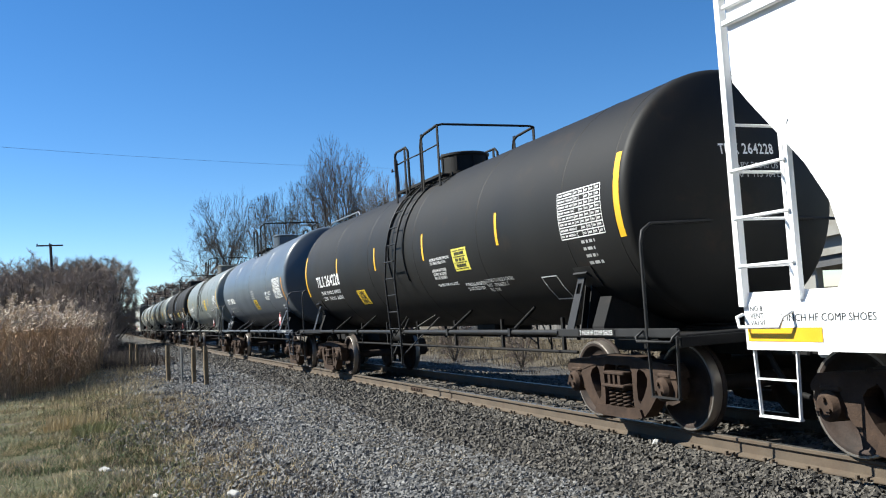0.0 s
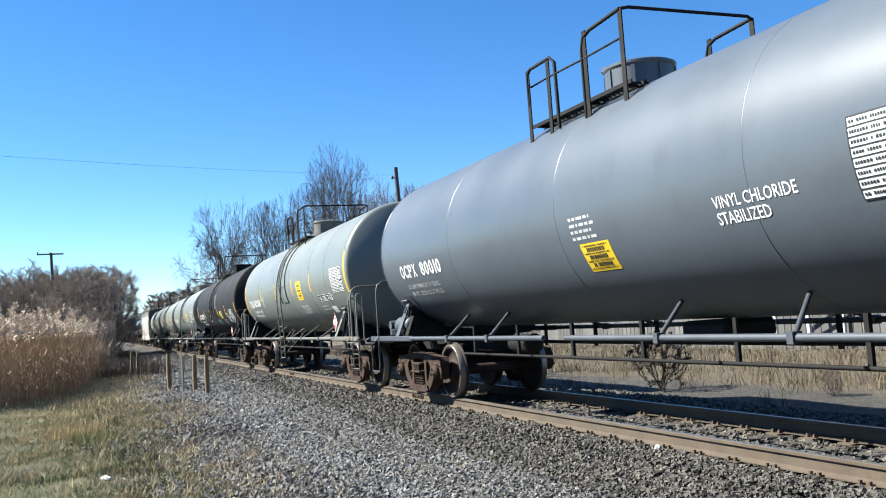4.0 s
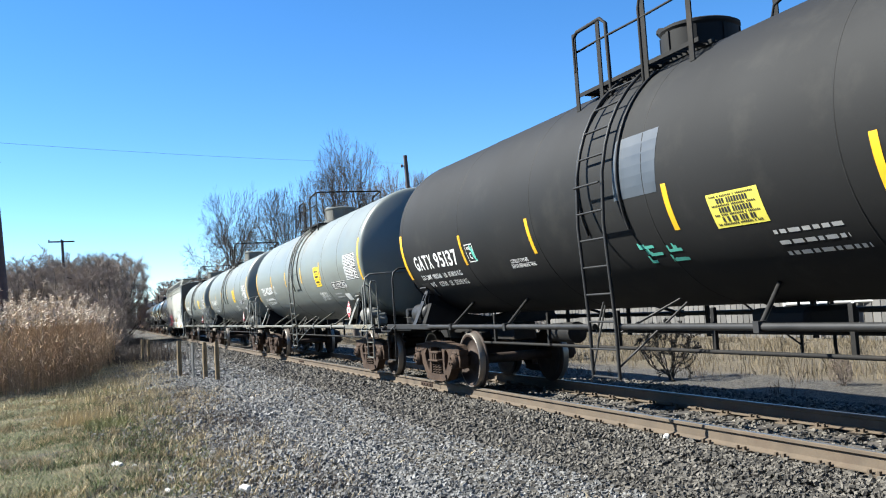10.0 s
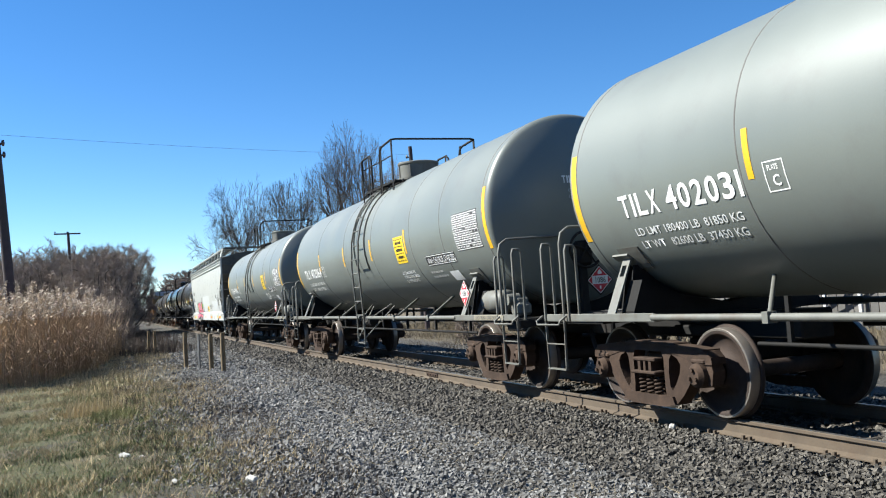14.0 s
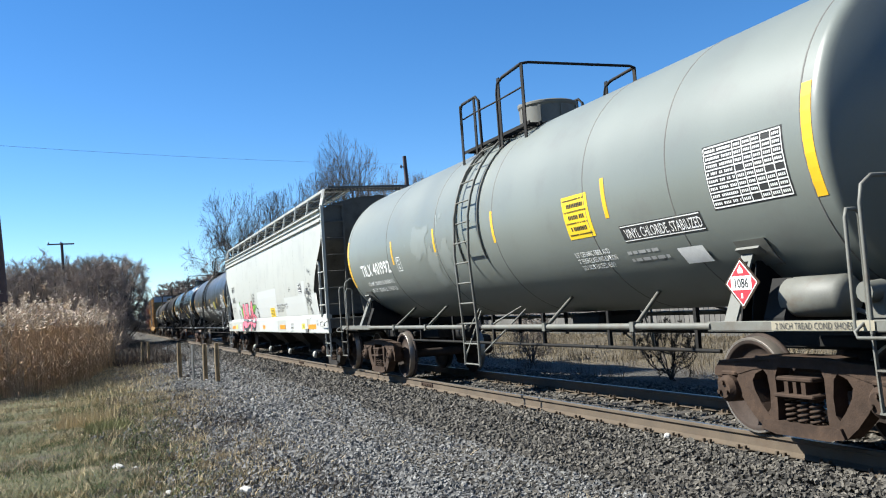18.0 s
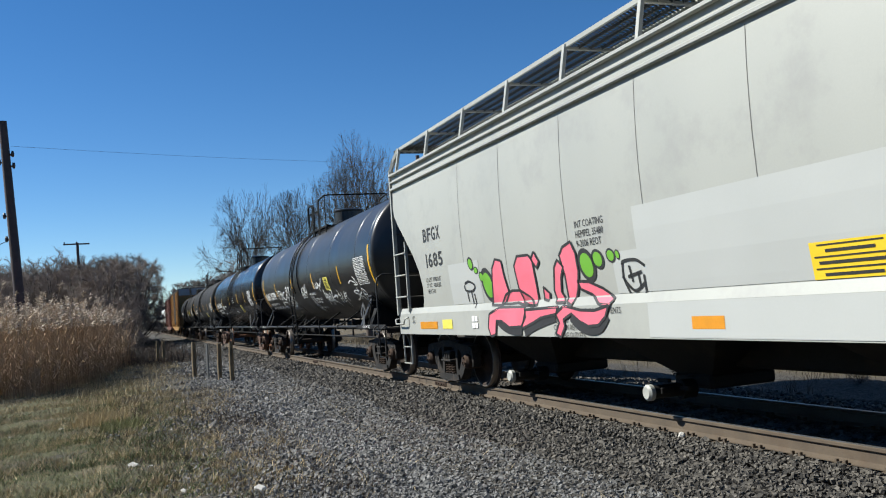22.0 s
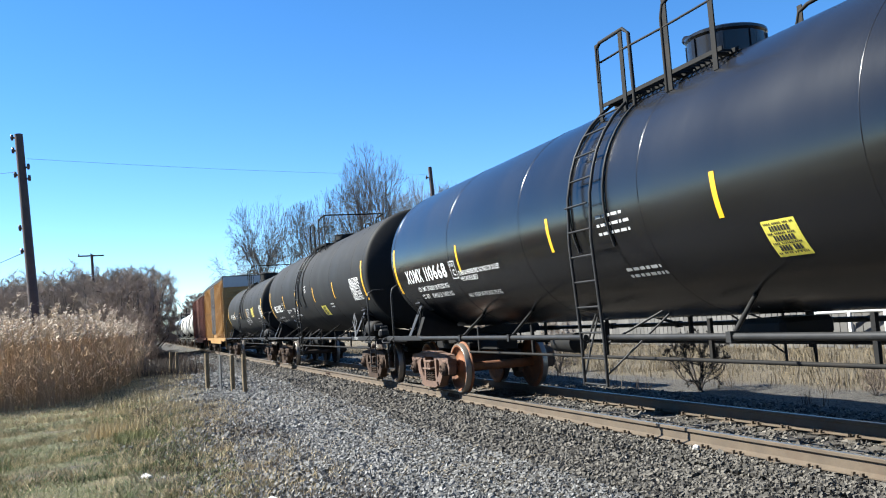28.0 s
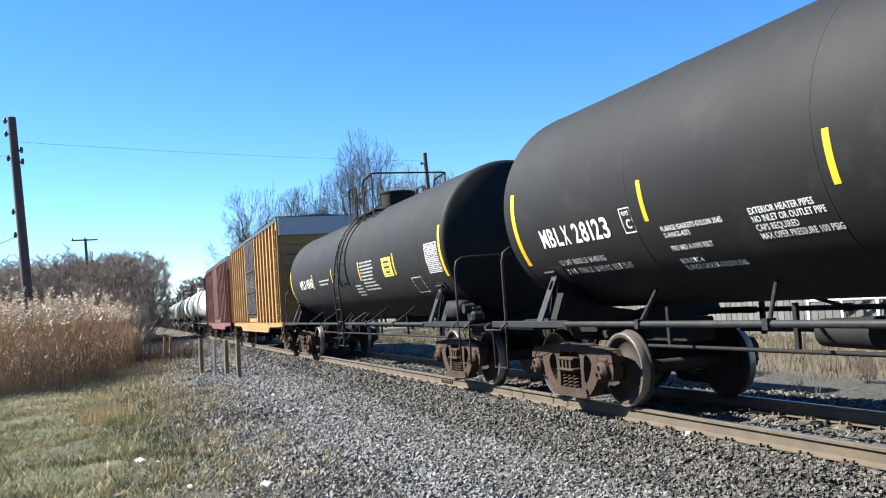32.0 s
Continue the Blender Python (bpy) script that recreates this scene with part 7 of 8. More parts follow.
add_car(tank_car, moved(black_spec("XOMX 110668", 7.4, 8.46, M_GLOSS, "glossy black tank car with rusty trucks", truck=M_RUSTFRAME, walk=-0.65, dome=0.65, ladder=-0.35,
        strips=[(x, 2.16, 2.6, 0.075) for x in (4.66, 2.04, -1.46, -4.9)] + [(7.9, 1.98, 2.88, 0.11), (-8.5, 1.95, 2.85, 0.11)], texts=[("XOMX 110668", -7.9, 2.12, 0.25, M_INKW, 2.35, 0.008), ("LD LMT 205600 LB 93250 KG\nLT WT    80400 LB 36450 KG", -7.45, 1.94, 0.085, M_INKW, 1.7), ("EXTERIOR HEATER PIPES. NO INLET OR OUTLET\nPIPE CAPS REQUIRED", -5.03, 2.10, 0.075, M_INKW, 1.72), ("MAX. OPERATING PRESSURE 100 PSIG", -5.14, 1.73, 0.065, M_INKW, 1.4)],
        panels=[("table", 6.0, 6.95, 1.98, 2.58), ("pale", 2.5, 2.92, 1.74, 2.06), ("bars", -0.2, 0.6, 2.2, 2.5), ("box", -5.36, -5.10, 2.06, 2.36), ("bars", 0.0, 0.8, 1.7, 1.85)], plates=[("silltext", "2 IN HF COMP SHOES", 7.1, M_INKW), ("holder", 7.2, 1.40)], endtexts=[("XOMX 110668", -0.36, 2.95, 0.11)]), 0.27), 171.0)
add_car(tank_car, moved(black_spec("MBLX 28123", 6.9, 7.92, M_MATTE, "matte black tank car with yellow strips", walk=-1.3, dome=0.2, ladder=-1.03, reservoir=1, restrim=False,
        strips=[(x, 2.14, 2.58, 0.075) for x in (3.83, 0.98, -2.13, -4.79)] + [(7.2, 1.95, 2.88, 0.11), (-7.95, 1.85, 2.85, 0.11)], texts=[("MBLX 28123", -7.3, 2.05, 0.235, M_INKW, 1.75, 0.008), ("LD LMT 186000 LB  84 400 KG\nLT WT   77000 LB  34 900 KG  RELT 05-97", -7.1, 1.80, 0.07, M_INKG, 0.9), ("FLANGE GASKETS-GYLON 3545\nO-RINGS-4273\n\nPRD MID A-1095 RBLT\n\nBOV-OTC-4\nFLANGE GASKET-GYLON 3545", -4.62, 2.01, 0.052, M_INKW, 0.98), ("EXTERIOR HEATER PIPES\nNO INLET OR OUTLET PIPE\nCAPS REQUIRED\nMAX OPER PRESSURE 100 PSIG", -3.24, 2.03, 0.058, M_INKW, 0.9), ("WATER CAPY\n231751  LBS\n105 122 KGS", -0.40, 2.64, 0.06, M_INKW, 0.6, 0.02)],
        panels=[("box", -5.27, -5.05, 2.05, 2.33), ("pale", 1.53, 2.19, 1.72, 2.0), ("table", 5.89, 6.83, 2.0, 2.52), ("bars", 2.93, 3.4, 1.9, 2.05)], plates=[("silltext", "2 IN HF SHOES", 6.6, M_INKG), ("holder", 6.72, 1.45)], endtexts=[("MBLX 28123", -0.36, 2.95, 0.11)], domeh=0.45), 0.35), 189.65)
add_car(tank_car, black_spec("NPLX 4545", 7.2, 7.6, M_MATTE, "dusty black tank car with white stencilling and yellow strips", walk=-0.55, dome=0.7, r=1.38, zc=2.52, reservoir=1, restrim=False,
        strips=strips((4.57, 1.67, -1.31, -3.9), 7.6, z=2.5), texts=[("NPLX 4545", -5.95, 2.12, 0.26, M_INKW, 2.0, 0.008)],
        panels=[("table", 6.65, 7.35, 1.98, 2.5), ("pale", 3.7, 4.4, 2.05, 2.45), ("box", 5.4, 6.0, 1.65, 1.95), ("bars", 1.8, 3.0, 1.8, 2.5), ("bars", -3.0, -1.6, 2.1, 2.3), ("bars", 0.9, 1.6, 1.7, 2.0)]), 208.0)
add_car(box_car, dict(label="weathered ochre boxcar with a dark door", T=6.2, end=7.95, h=4.75, paint=M_BOXYEL, door=M_BOXDOOR), 225.1)
add_car(box_car, dict(label="oxide-red steel boxcar with ribbed sides", T=6.2, end=7.7, h=4.6, paint=M_BOXRED, door=M_BOXRED), 242.6)
at_c = 251.3
for paint, trim, lab in ((M_WHITE_TANK, M_GREYTRIM, "dusty pale tank car"), (M_WHITE_TANK, M_GREYTRIM, "dusty pale tank car"), (M_BLACK, M_BLACKTRIM, "black tank car"), (M_GREY, M_GREYTRIM, "grey tank car"), (M_GREY, M_GREYTRIM, "grey tank car"),
                         (M_OLIVE, M_BLACKTRIM, "faded black tank car"), (M_BLACK, M_BLACKTRIM, "black tank car"), (M_WHITE_TANK, M_GREYTRIM, "dusty pale tank car"), (M_BLACK, M_BLACKTRIM, "black tank car"), (M_WHITE_TANK, M_GREYTRIM, "dusty pale tank car"), (M_GREY, M_GREYTRIM, "grey tank car")):
    add_car(tank_car, dict(label=lab + " far up the train", T=6.15, half=6.98, r=R0, zc=ZC, paint=paint, trim=trim, seams=(), braces=(-3.81, -2.06, 2.29, 4.26), strips=[], grabs=False), at_c + 8.235)
    at_c += 16.47


# ---- posts, poles and wires ----
M_POST = material("weathered_fence_post", (0.17, 0.125, 0.07), 0.9, var=0.3, scale=9, bump=0.4)
M_STEELPOST = material("grey_steel_post", (0.20, 0.20, 0.19), 0.6, metal=0.4, var=0.2, bump=0.1)
M_POLE = material("tarred_pole_wood", (0.055, 0.040, 0.040), 0.85, var=0.25, scale=5, bump=0.3)
M_WIRE = material("dark_wire", (0.06, 0.06, 0.06), 0.5, var=0.1, bump=0.0)
M_CERAMIC = material("brown_insulator", (0.05, 0.03, 0.025), 0.25, var=0.1, bump=0.0)


def fence_post(s, lat, hgt, w, mat, lean, label):
    g = Geo()
    z0 = float(ground_height(lat))
    g.tube([(0, 0, -0.2), (lean * 0.5, 0, hgt * 0.5), (lean, 0.01, hgt)], [w * 0.5, w * 0.52, w * 0.46], 7 if mat is M_POST else 4)
    ob = new("fence_post", g.mesh("fence_post", mat))
    ob.matrix_world = at_line(s, lat, z0)
    return tagged(ob, label, "fence post", "old fence posts beside the track")


fence_post(25.5, -3.65, 1.08, 0.13, M_POST, -0.03, "weathered wooden fence post without wire")
fence_post(26.5, -3.88, 1.06, 0.13, M_POST, 0.02, "weathered wooden fence post without wire")
fence_post(27.6, -4.12, 1.05, 0.08, M_STEELPOST, 0.0, "thin grey steel fence post")
fence_post(29.4, -4.38, 1.10, 0.14, M_POST, -0.05, "weathered wooden fence post without wire")
fence_post(43.0, -5.05, 1.0, 0.13, M_POST, -0.02, "weathered wooden fence post without wire")
fence_post(41.4, -4.85, 1.0, 0.13, M_POST, 0.02, "weathered wooden fence post without wire")


def utility_pole(x, y, z0, top, r, arm=0.0, armturn=0.0, lean=(0, 0), steps=(), label=""):
    ob = new("utility_pole")
    tagged(ob, label, "utility pole")
    part("shaft", Geo().tube([(0, 0, -0.3), (lean[0] * 0.5, lean[1] * 0.5, (top - z0) / 2), (lean[0], lean[1], top - z0)], [r, r * 0.86, r * 0.72], 12).mesh("shaft", M_POLE), ob)
    if arm:
        a = part("crossarm", Geo().box((0, 0, 0), (arm, 0.10, 0.13), bev=0.015).mesh("crossarm", M_POLE), ob, pose(lean[0], lean[1] - r, top - z0 - 0.14, 0, 0, armturn))
        for k in (-0.46, 0.0) if arm > 1 else ():
            part("insulator", cached("insulator", lambda: Geo().lathe([(0.0, 0.0), (0.0, 0.03), (0.05, 0.05), (0.10, 0.06), (0.16, 0.03), (0.18, 0.0)], 10, "z").mesh("insulator", M_CERAMIC)), a, pose(arm * k, 0, 0.06))
    for z, side in steps:
        part("bracket", cached("pole_bracket", lambda: Geo().box((0.12, 0, 0), (0.2, 0.05, 0.06), bev=0.01).lathe([(-0.1, 0.0), (-0.1, 0.04), (0.0, 0.06), (0.1, 0.04), (0.1, 0.0)], 8, "z", (0.24, 0, 0.02)).mesh("bracket", M_CERAMIC)), ob, pose(lean[0] * z / (top - z0), lean[1] * z / (top - z0), z, 0, 0, 0 if side > 0 else 180))
    ob.matrix_world = pose(x, y, z0)
    return ob


utility_pole(-14.25, 29.8, -0.45, 8.72, 0.185, 0.0, 0, (-0.55, 0.1), ((9.05, -1), (8.6, -1), (8.0, 1), (7.75, -1), (7.6, 1), (5.9, -1), (5.1, -1)), "tall dark wooden pole with small brackets, leaning slightly")
utility_pole(-33.6, 81.4, -0.5, 9.5, 0.17, 2.25, 22, (-0.25, 0.0), (), "dark wooden utility pole with one crossarm")
utility_pole(-0.9, 50.2, -0.5, 10.0, 0.15, 0.0, 0, (-0.35, 0.0), ((9.9, -1),), "plain dark wooden pole beyond the track")


def wire(a, b, sag, label, r=0.012):
    A, B = Vector(a), Vector(b)
    pts = []
    for i in range(17):
        t = i / 16
        p = A.lerp(B, t)
        p.z -= 4 * sag * t * (1 - t)
        pts.append(p)
    return tagged(new("overhead_wire", Geo().tube(pts, r, 4).mesh("overhead_wire", M_WIRE)), label, "wire")


wire((-14.55, 29.9, 7.85), (-1.25, 50.2, 9.55), 0.12, "thin dark overhead wire between two poles", 0.0045)
wire((-14.75, 29.8, 4.6), (-21.5, 21.0, -0.4), 0.0, "dark guy wire from the pole to the ground", 0.010)
wire((-14.9, 29.85, 7.4), (-40.0, 12.0, 7.6), 1.2, "thin dark overhead wire leaving the pole", 0.006)

# ---- the concrete ramp and the fence beyond the track ----
M_CONC = material("pale_concrete", (0.32, 0.308, 0.272), 0.85, var=0.12, scale=1.2, bump=0.15, dirt=(0.24, 0.216, 0.176), dirt_amount=0.4, dirt_scale=0.9, streak=True)
M_DARKGAP = material("shadowed_beam_steel", (0.10, 0.10, 0.10), 0.8, var=0.2, bump=0.1)
M_MESHW = material("chain_link_wire", (0.30, 0.31, 0.31), 0.5, metal=0.6, var=0.1, bump=0.0)
M_BOARD = material("grey_weathered_board", (0.1071, 0.102, 0.09435), 0.9, var=0.2, scale=3, bump=0.25, spread=0.25)
M_WHITEPOST = material("white_railing_paint", (0.50, 0.50, 0.48), 0.6, var=0.08, bump=0.02)

ramp = new("road_ramp")
tagged(ramp, "pale concrete road ramp on columns with a chain-link fence", "road ramp", kind="structure")
RAMP0, RAMP1 = Vector((12.6, 30.0, 0)), Vector((24.0, 16.0, 0))


def ramp_at(t, off, z):
    d = (RAMP1 - RAMP0)
    n = Vector((d.y, -d.x, 0)).normalized()
    p = RAMP0 + d * t - n * off
    return (p.x, p.y, z)


def ramp_piece(o0, o1, z0, z1, rise, mat, name):
    vs = []
    for t in (0.0, 1.0):
        for o in (o0, o1):
            for z in (z0, z1):
                vs.append(ramp_at(t, o, z + rise * t))
    fs = [(0, 1, 3, 2), (4, 6, 7, 5), (0, 4, 5, 1), (2, 3, 7, 6), (1, 5, 7, 3), (0, 2, 6, 4)]
    return Geo().add(vs, fs).mesh(name, mat)


part("deck", ramp_piece(0.0, 9.0, 2.3, 3.1, 1.6, M_CONC, "deck"), ramp)
part("parapet", ramp_piece(-0.25, 0.0, 2.9, 6.2, 1.6, M_CONC, "parapet"), ramp)
part("girder", ramp_piece(0.1, 8.8, 1.95, 2.3, 1.6, M_DARKGAP, "girder"), ramp)
for i in range(9):
    t = 0.02 + i * 0.12
    x, y, z = ramp_at(t, 0.5, 0)
    part("column", Geo().box((0, 0, 0.9 + 0.8 * t), (0.5, 0.5, 3.0 + 1.6 * t), bev=0.05).mesh("column", M_CONC), ramp, pose(x, y, 0, 0, 0, -50))


def link_fence():
    g = Geo()
    n = 46
    for i in range(n + 1):
        t = i / n
        b, m, e = ramp_at(t, -0.12, 6.2 + 1.6 * t), ramp_at(t, -0.12, 7.1 + 1.6 * t), ramp_at(t, 0.35, 7.5 + 1.6 * t)
        g.tube([b, m, e], 0.03 if i % 6 == 0 else 0.008, 4, cap=False)
    for z, o, r in ((6.25, -0.12, 0.03), (6.65, -0.12, 0.022), (7.1, -0.12, 0.022), (7.5, 0.35, 0.03), (6.4, -0.12, 0.008), (6.5, -0.12, 0.008), (6.8, -0.12, 0.008), (6.95, -0.12, 0.008)):
        g.tube([ramp_at(0, o, z), ramp_at(1, o, z + 1.6)], r, 4, cap=False)
    return g.mesh("chain_link_fence", M_MESHW)


part("chain_link_fence", link_fence(), ramp)
railing = new("white_railing")
tagged(railing, "low white post railing beneath the ramp", "railing")
for i in range(16):
    t = i / 16
    x, y, z = ramp_at(t, -1.6, 0)
    part("post", cached("rpost", lambda: Geo().box((0, 0, 0.5), (0.12, 0.12, 1.5), bev=0.02).mesh("post", M_WHITEPOST)), railing, pose(x, y, 0, 0, 0, -50))
for z in (0.7, 1.1):
    part("bar", Geo().tube([ramp_at(0, -1.6, z), ramp_at(1, -1.6, z)], 0.06, 6).mesh("bar", M_WHITEPOST), railing)

fence = new("board_fence")
tagged(fence, "grey weathered upright board fence beyond the field", "fence")
rng_f = random.Random(3)
board = Geo().box((0, 0, 0.25), (0.30, 0.03, 1.5), bev=0.004).mesh("board", M_BOARD)
for i in range(150):
    s = 6 + i * 0.34
    part("board", board, fence, at_line(s, 14.5 + 0.03 * s, rng_f.uniform(-0.12, 0.05), rng_f.uniform(-2, 2)))


# ---- plants ----
M_BARK = material("grey_brown_bark", (0.0735, 0.0574, 0.0462), 0.9, var=0.25, scale=6, bump=0.4)
M_TWIG = material("bare_twigs", (0.09269, 0.07273, 0.05847), 0.9, var=0.2, scale=2, bump=0.0)
M_BRUSH = material("brown_brush_twigs", (0.2145, 0.1695, 0.1394), 0.9, var=0.3, scale=1, bump=0.0)
M_REED = material("dry_reed_stalks", (0.437, 0.3162, 0.1955), 0.85, var=0.3, scale=1.2, bump=0.0, islands=True, spread=0.35)
M_PLUME = material("pale_reed_plumes", (0.5242, 0.4435, 0.3528), 0.9, var=0.2, scale=2, bump=0.0, islands=True, spread=0.25)
M_DRYGRASS = material("dry_grass_blades", (0.3997, 0.314, 0.176), 0.85, var=0.25, scale=0.8, bump=0.0, islands=True, spread=0.4)
M_GREENGRASS = material("green_grass_blades", (0.2061, 0.2061, 0.08243), 0.8, var=0.25, scale=0.8, bump=0.0, islands=True, spread=0.4)
M_DARKGRASS = material("dark_green_grass_blades", (0.0765, 0.102, 0.0306), 0.8, var=0.25, scale=0.8, bump=0.0, islands=True, spread=0.4)
M_FIELD = material("faded_field_grass", (0.135, 0.1053, 0.0621), 0.9, var=0.3, scale=0.7, bump=0.0, islands=True, spread=0.4)
M_DEADWEED = material("dead_weed_stems", (0.068, 0.0496, 0.036), 0.9, var=0.3, scale=1, bump=0.0, islands=True, spread=0.4)


def sticks(segs, sides=3):
    """Tapered sticks from arrays: start, end, radius at start, radius at end."""
    a, b = np.array([q[0] for q in segs]), np.array([q[1] for q in segs])
    ra, rb = np.array([q[2] for q in segs]), np.array([q[3] for q in segs])
    d = b - a
    d /= np.maximum(np.linalg.norm(d, axis=1, keepdims=True), 1e-6)
    ref = np.where(np.abs(d[:, 2:3]) > 0.9, np.array([[1.0, 0, 0]]), np.array([[0, 0, 1.0]]))
    u = np.cross(d, ref)
    u /= np.linalg.norm(u, axis=1, keepdims=True)
    v = np.cross(d, u)
    n = len(segs)
    V = np.empty((n, 2, sides, 3))
    for k in range(sides):
        w = 2 * math.pi * k / sides
        e = u * math.cos(w) + v * math.sin(w)
        V[:, 0, k] = a + e * ra[:, None]
        V[:, 1, k] = b + e * rb[:, None]
    f = np.array([(k, (k + 1) % sides, sides + (k + 1) % sides, sides + k) for k in range(sides)])
    F = (f[None] + (2 * sides * np.arange(n))[:, None, None]).reshape(-1, 4)
    return V.reshape(-1, 3), F


def bare_tree(seed, height, width=0.55, low=0.30, stems=1, points=420, step=0.028, thin=0.010, tufts=4):
    """A leafless tree that grows towards points spread through a rounded crown: two lists of sticks, limbs and twigs."""
    rng = np.random.RandomState(seed)
    top, bot = height * 0.965, height * low
    c, rz, rx = (top + bot) / 2, (top - bot) / 2, height * width / 2
    u = rng.normal(0, 1, (points, 3))
    u /= np.linalg.norm(u, axis=1, keepdims=True)
    u *= rng.uniform(0.15, 1.0, (points, 1)) ** 0.45
    lump = 1 + 0.16 * np.sin(3 * np.arctan2(u[:, 1], u[:, 0]) + seed) + 0.10 * np.sin(5 * u[:, 2] + seed)
    goal = u * lump[:, None] * [rx, rx, rz] + [0, 0, c]
    st = height * step
    P, par, ways = [], [], []
    for k in range(stems):
        a = 2 * math.pi * k / stems + rng.uniform(0, 1)
        d = np.array([math.cos(a), math.sin(a), 0]) * (0.0 if stems == 1 else 0.28)
        p = d * height * 0.06
        last = -1
        for i in range(max(2, int(bot * 1.05 / st))):
            P.append(p)
            par.append(last)
            last = len(P) - 1
            g = d + [0, 0, 1] + rng.normal(0, 0.09, 3)
            p = p + g / np.linalg.norm(g) * st
    P = np.array(P)
    best = np.linalg.norm(goal[:, None] - P[None], axis=2)
    near, dist = best.argmin(1), best.min(1)
    alive = np.ones(points, bool)
    for it in range(160):
        if not alive.any():
            break
        v = goal[alive] - P[near[alive]]
        v /= np.linalg.norm(v, axis=1, keepdims=True) + 1e-9
        acc = np.zeros_like(P)
        np.add.at(acc, near[alive], v)
        tips = np.unique(near[alive])
        back = np.maximum(np.array(par)[tips], 0)
        g = P[tips] - P[back]
        g = acc[tips] / (np.linalg.norm(acc[tips], axis=1, keepdims=True) + 1e-9) + 1.5 * g / (np.linalg.norm(g, axis=1, keepdims=True) + 1e-9) + rng.normal(0, 0.10, (len(tips), 3)) + [0, 0, 0.22]
        g /= np.linalg.norm(g, axis=1, keepdims=True)
        Q = P[tips] + g * st
        D = np.linalg.norm(goal[:, None] - Q[None], axis=2)
        j, d = D.argmin(1), D.min(1)
        closer = d < dist
        near[closer], dist[closer] = j[closer] + len(P), d[closer]
        P = np.concatenate([P, Q])
        par += list(tips)
        alive &= dist > st * 2.0
    n = len(P)
    par = np.array(par)
    load = np.zeros(n)
    kids = np.bincount(par[par >= 0], minlength=n)
    load[kids == 0] = 1
    for i in range(n - 1, -1, -1):
        if par[i] >= 0:
            load[par[i]] += load[i]
    big = height * 0.0155 / max(1.0, load.max()) ** 0.58
    R = np.maximum(thin * 0.8, big * load ** 0.58)
    limbs, twigs = [], []
    for i in range(n):
        j = par[i]
        if j >= 0:
            (limbs if load[i] > 3 else twigs).append((tuple(P[j]), tuple(P[i]), R[i] * 1.05, R[i]))
    # fine twigs on the outer wood
    for i in np.nonzero((load <= 3) & (par >= 0))[0]:
        d = P[i] - P[par[i]]
        d /= np.linalg.norm(d) + 1e-9
        for k in range(tufts if load[i] <= 1 else tufts // 2):
            e = d + rng.normal(0, 0.40, 3) + [0, 0, 0.12]
            e /= np.linalg.norm(e)
            ln = height * rng.uniform(0.03, 0.075)
            m = P[i] + e * ln * 0.5
            f = e + rng.normal(0, 0.22, 3) + [0, 0, 0.12]
            q = m + f / np.linalg.norm(f) * ln * 0.6
            twigs.append((tuple(P[i]), tuple(m), thin * 0.8, thin * 0.65))
            twigs.append((tuple(m), tuple(q), thin * 0.65, thin * 0.35))
            if rng.rand() < 0.6:
                f = e + rng.normal(0, 0.55, 3)
                twigs.append((tuple(m), tuple(m + f / np.linalg.norm(f) * ln * 0.45), thin * 0.6, thin * 0.3))
    return limbs, twigs


def fan_tree(seed, height, width=0.5, low=0.25, depth=8, thin=0.008, spread=1.0):
    """A leafless tree whose limbs fork again and again into a fan of straight, rising twigs: two lists of sticks."""
    rng = random.Random(seed)
    out = []

    def grow(p, d, length, level):
        n = 3 if level > 2 else 2
        for k in range(n):
            d = (d + Vector((rng.gauss(0, 0.07), rng.gauss(0, 0.07), 0.01 + rng.gauss(0, 0.05)))).normalized()
            q = p + d * length / n
            out.append((p, q, level))
            if 0 < level < depth - 1 and k < n - 1 and rng.random() < 0.75:
                side = (d + d.orthogonal().normalized().lerp(d.cross(d.orthogonal()).normalized(), rng.random()) * rng.choice((-1, 1)) * 0.75).normalized()
                grow(q, side, length * rng.uniform(0.45, 0.62), max(0, level - 2))
            p = q
        if level == 0:
            return
        turn = rng.uniform(0, 2 * math.pi)
        forks = 3 if level == depth or rng.random() < 0.25 else 2
        for k in range(forks):
            a = turn + 2 * math.pi * k / forks + rng.uniform(-0.4, 0.4)
            u = d.orthogonal().normalized()
            v = d.cross(u)
            tilt = spread * (rng.uniform(0.40, 0.80) if level < depth else rng.uniform(0.5, 0.85))
            e = (d * math.cos(tilt) + (u * math.cos(a) + v * math.sin(a)) * math.sin(tilt)).normalized()
            grow(p, e, length * rng.uniform(0.70, 0.88), level - 1)
    grow(Vector((0, 0, 0)), Vector((0, 0, 1)), 1.0, depth)
    top = max(q.z for a, q, l in out)
    far = sorted(math.hypot(q.x, q.y) for a, q, l in out)[int(0.985 * len(out))]
    fork = max(q.z for a, q, l in out if l == depth)
    kx = height * width / 2 / far

    def fit(p):
        z = p.z / fork * low * height if p.z < fork else (low + (1 - low) * (p.z - fork) / (top - fork)) * height
        return (p.x * kx, p.y * kx, z)
    limbs, twigs = [], []
    for a, q, l in out:
        r = max(thin, height * 0.0145 * 0.60 ** (depth - l))
        (limbs if l > 2 else twigs).append((fit(a), fit(q), r * 1.12, r * (0.9 if l else 0.5)))
    return limbs, twigs


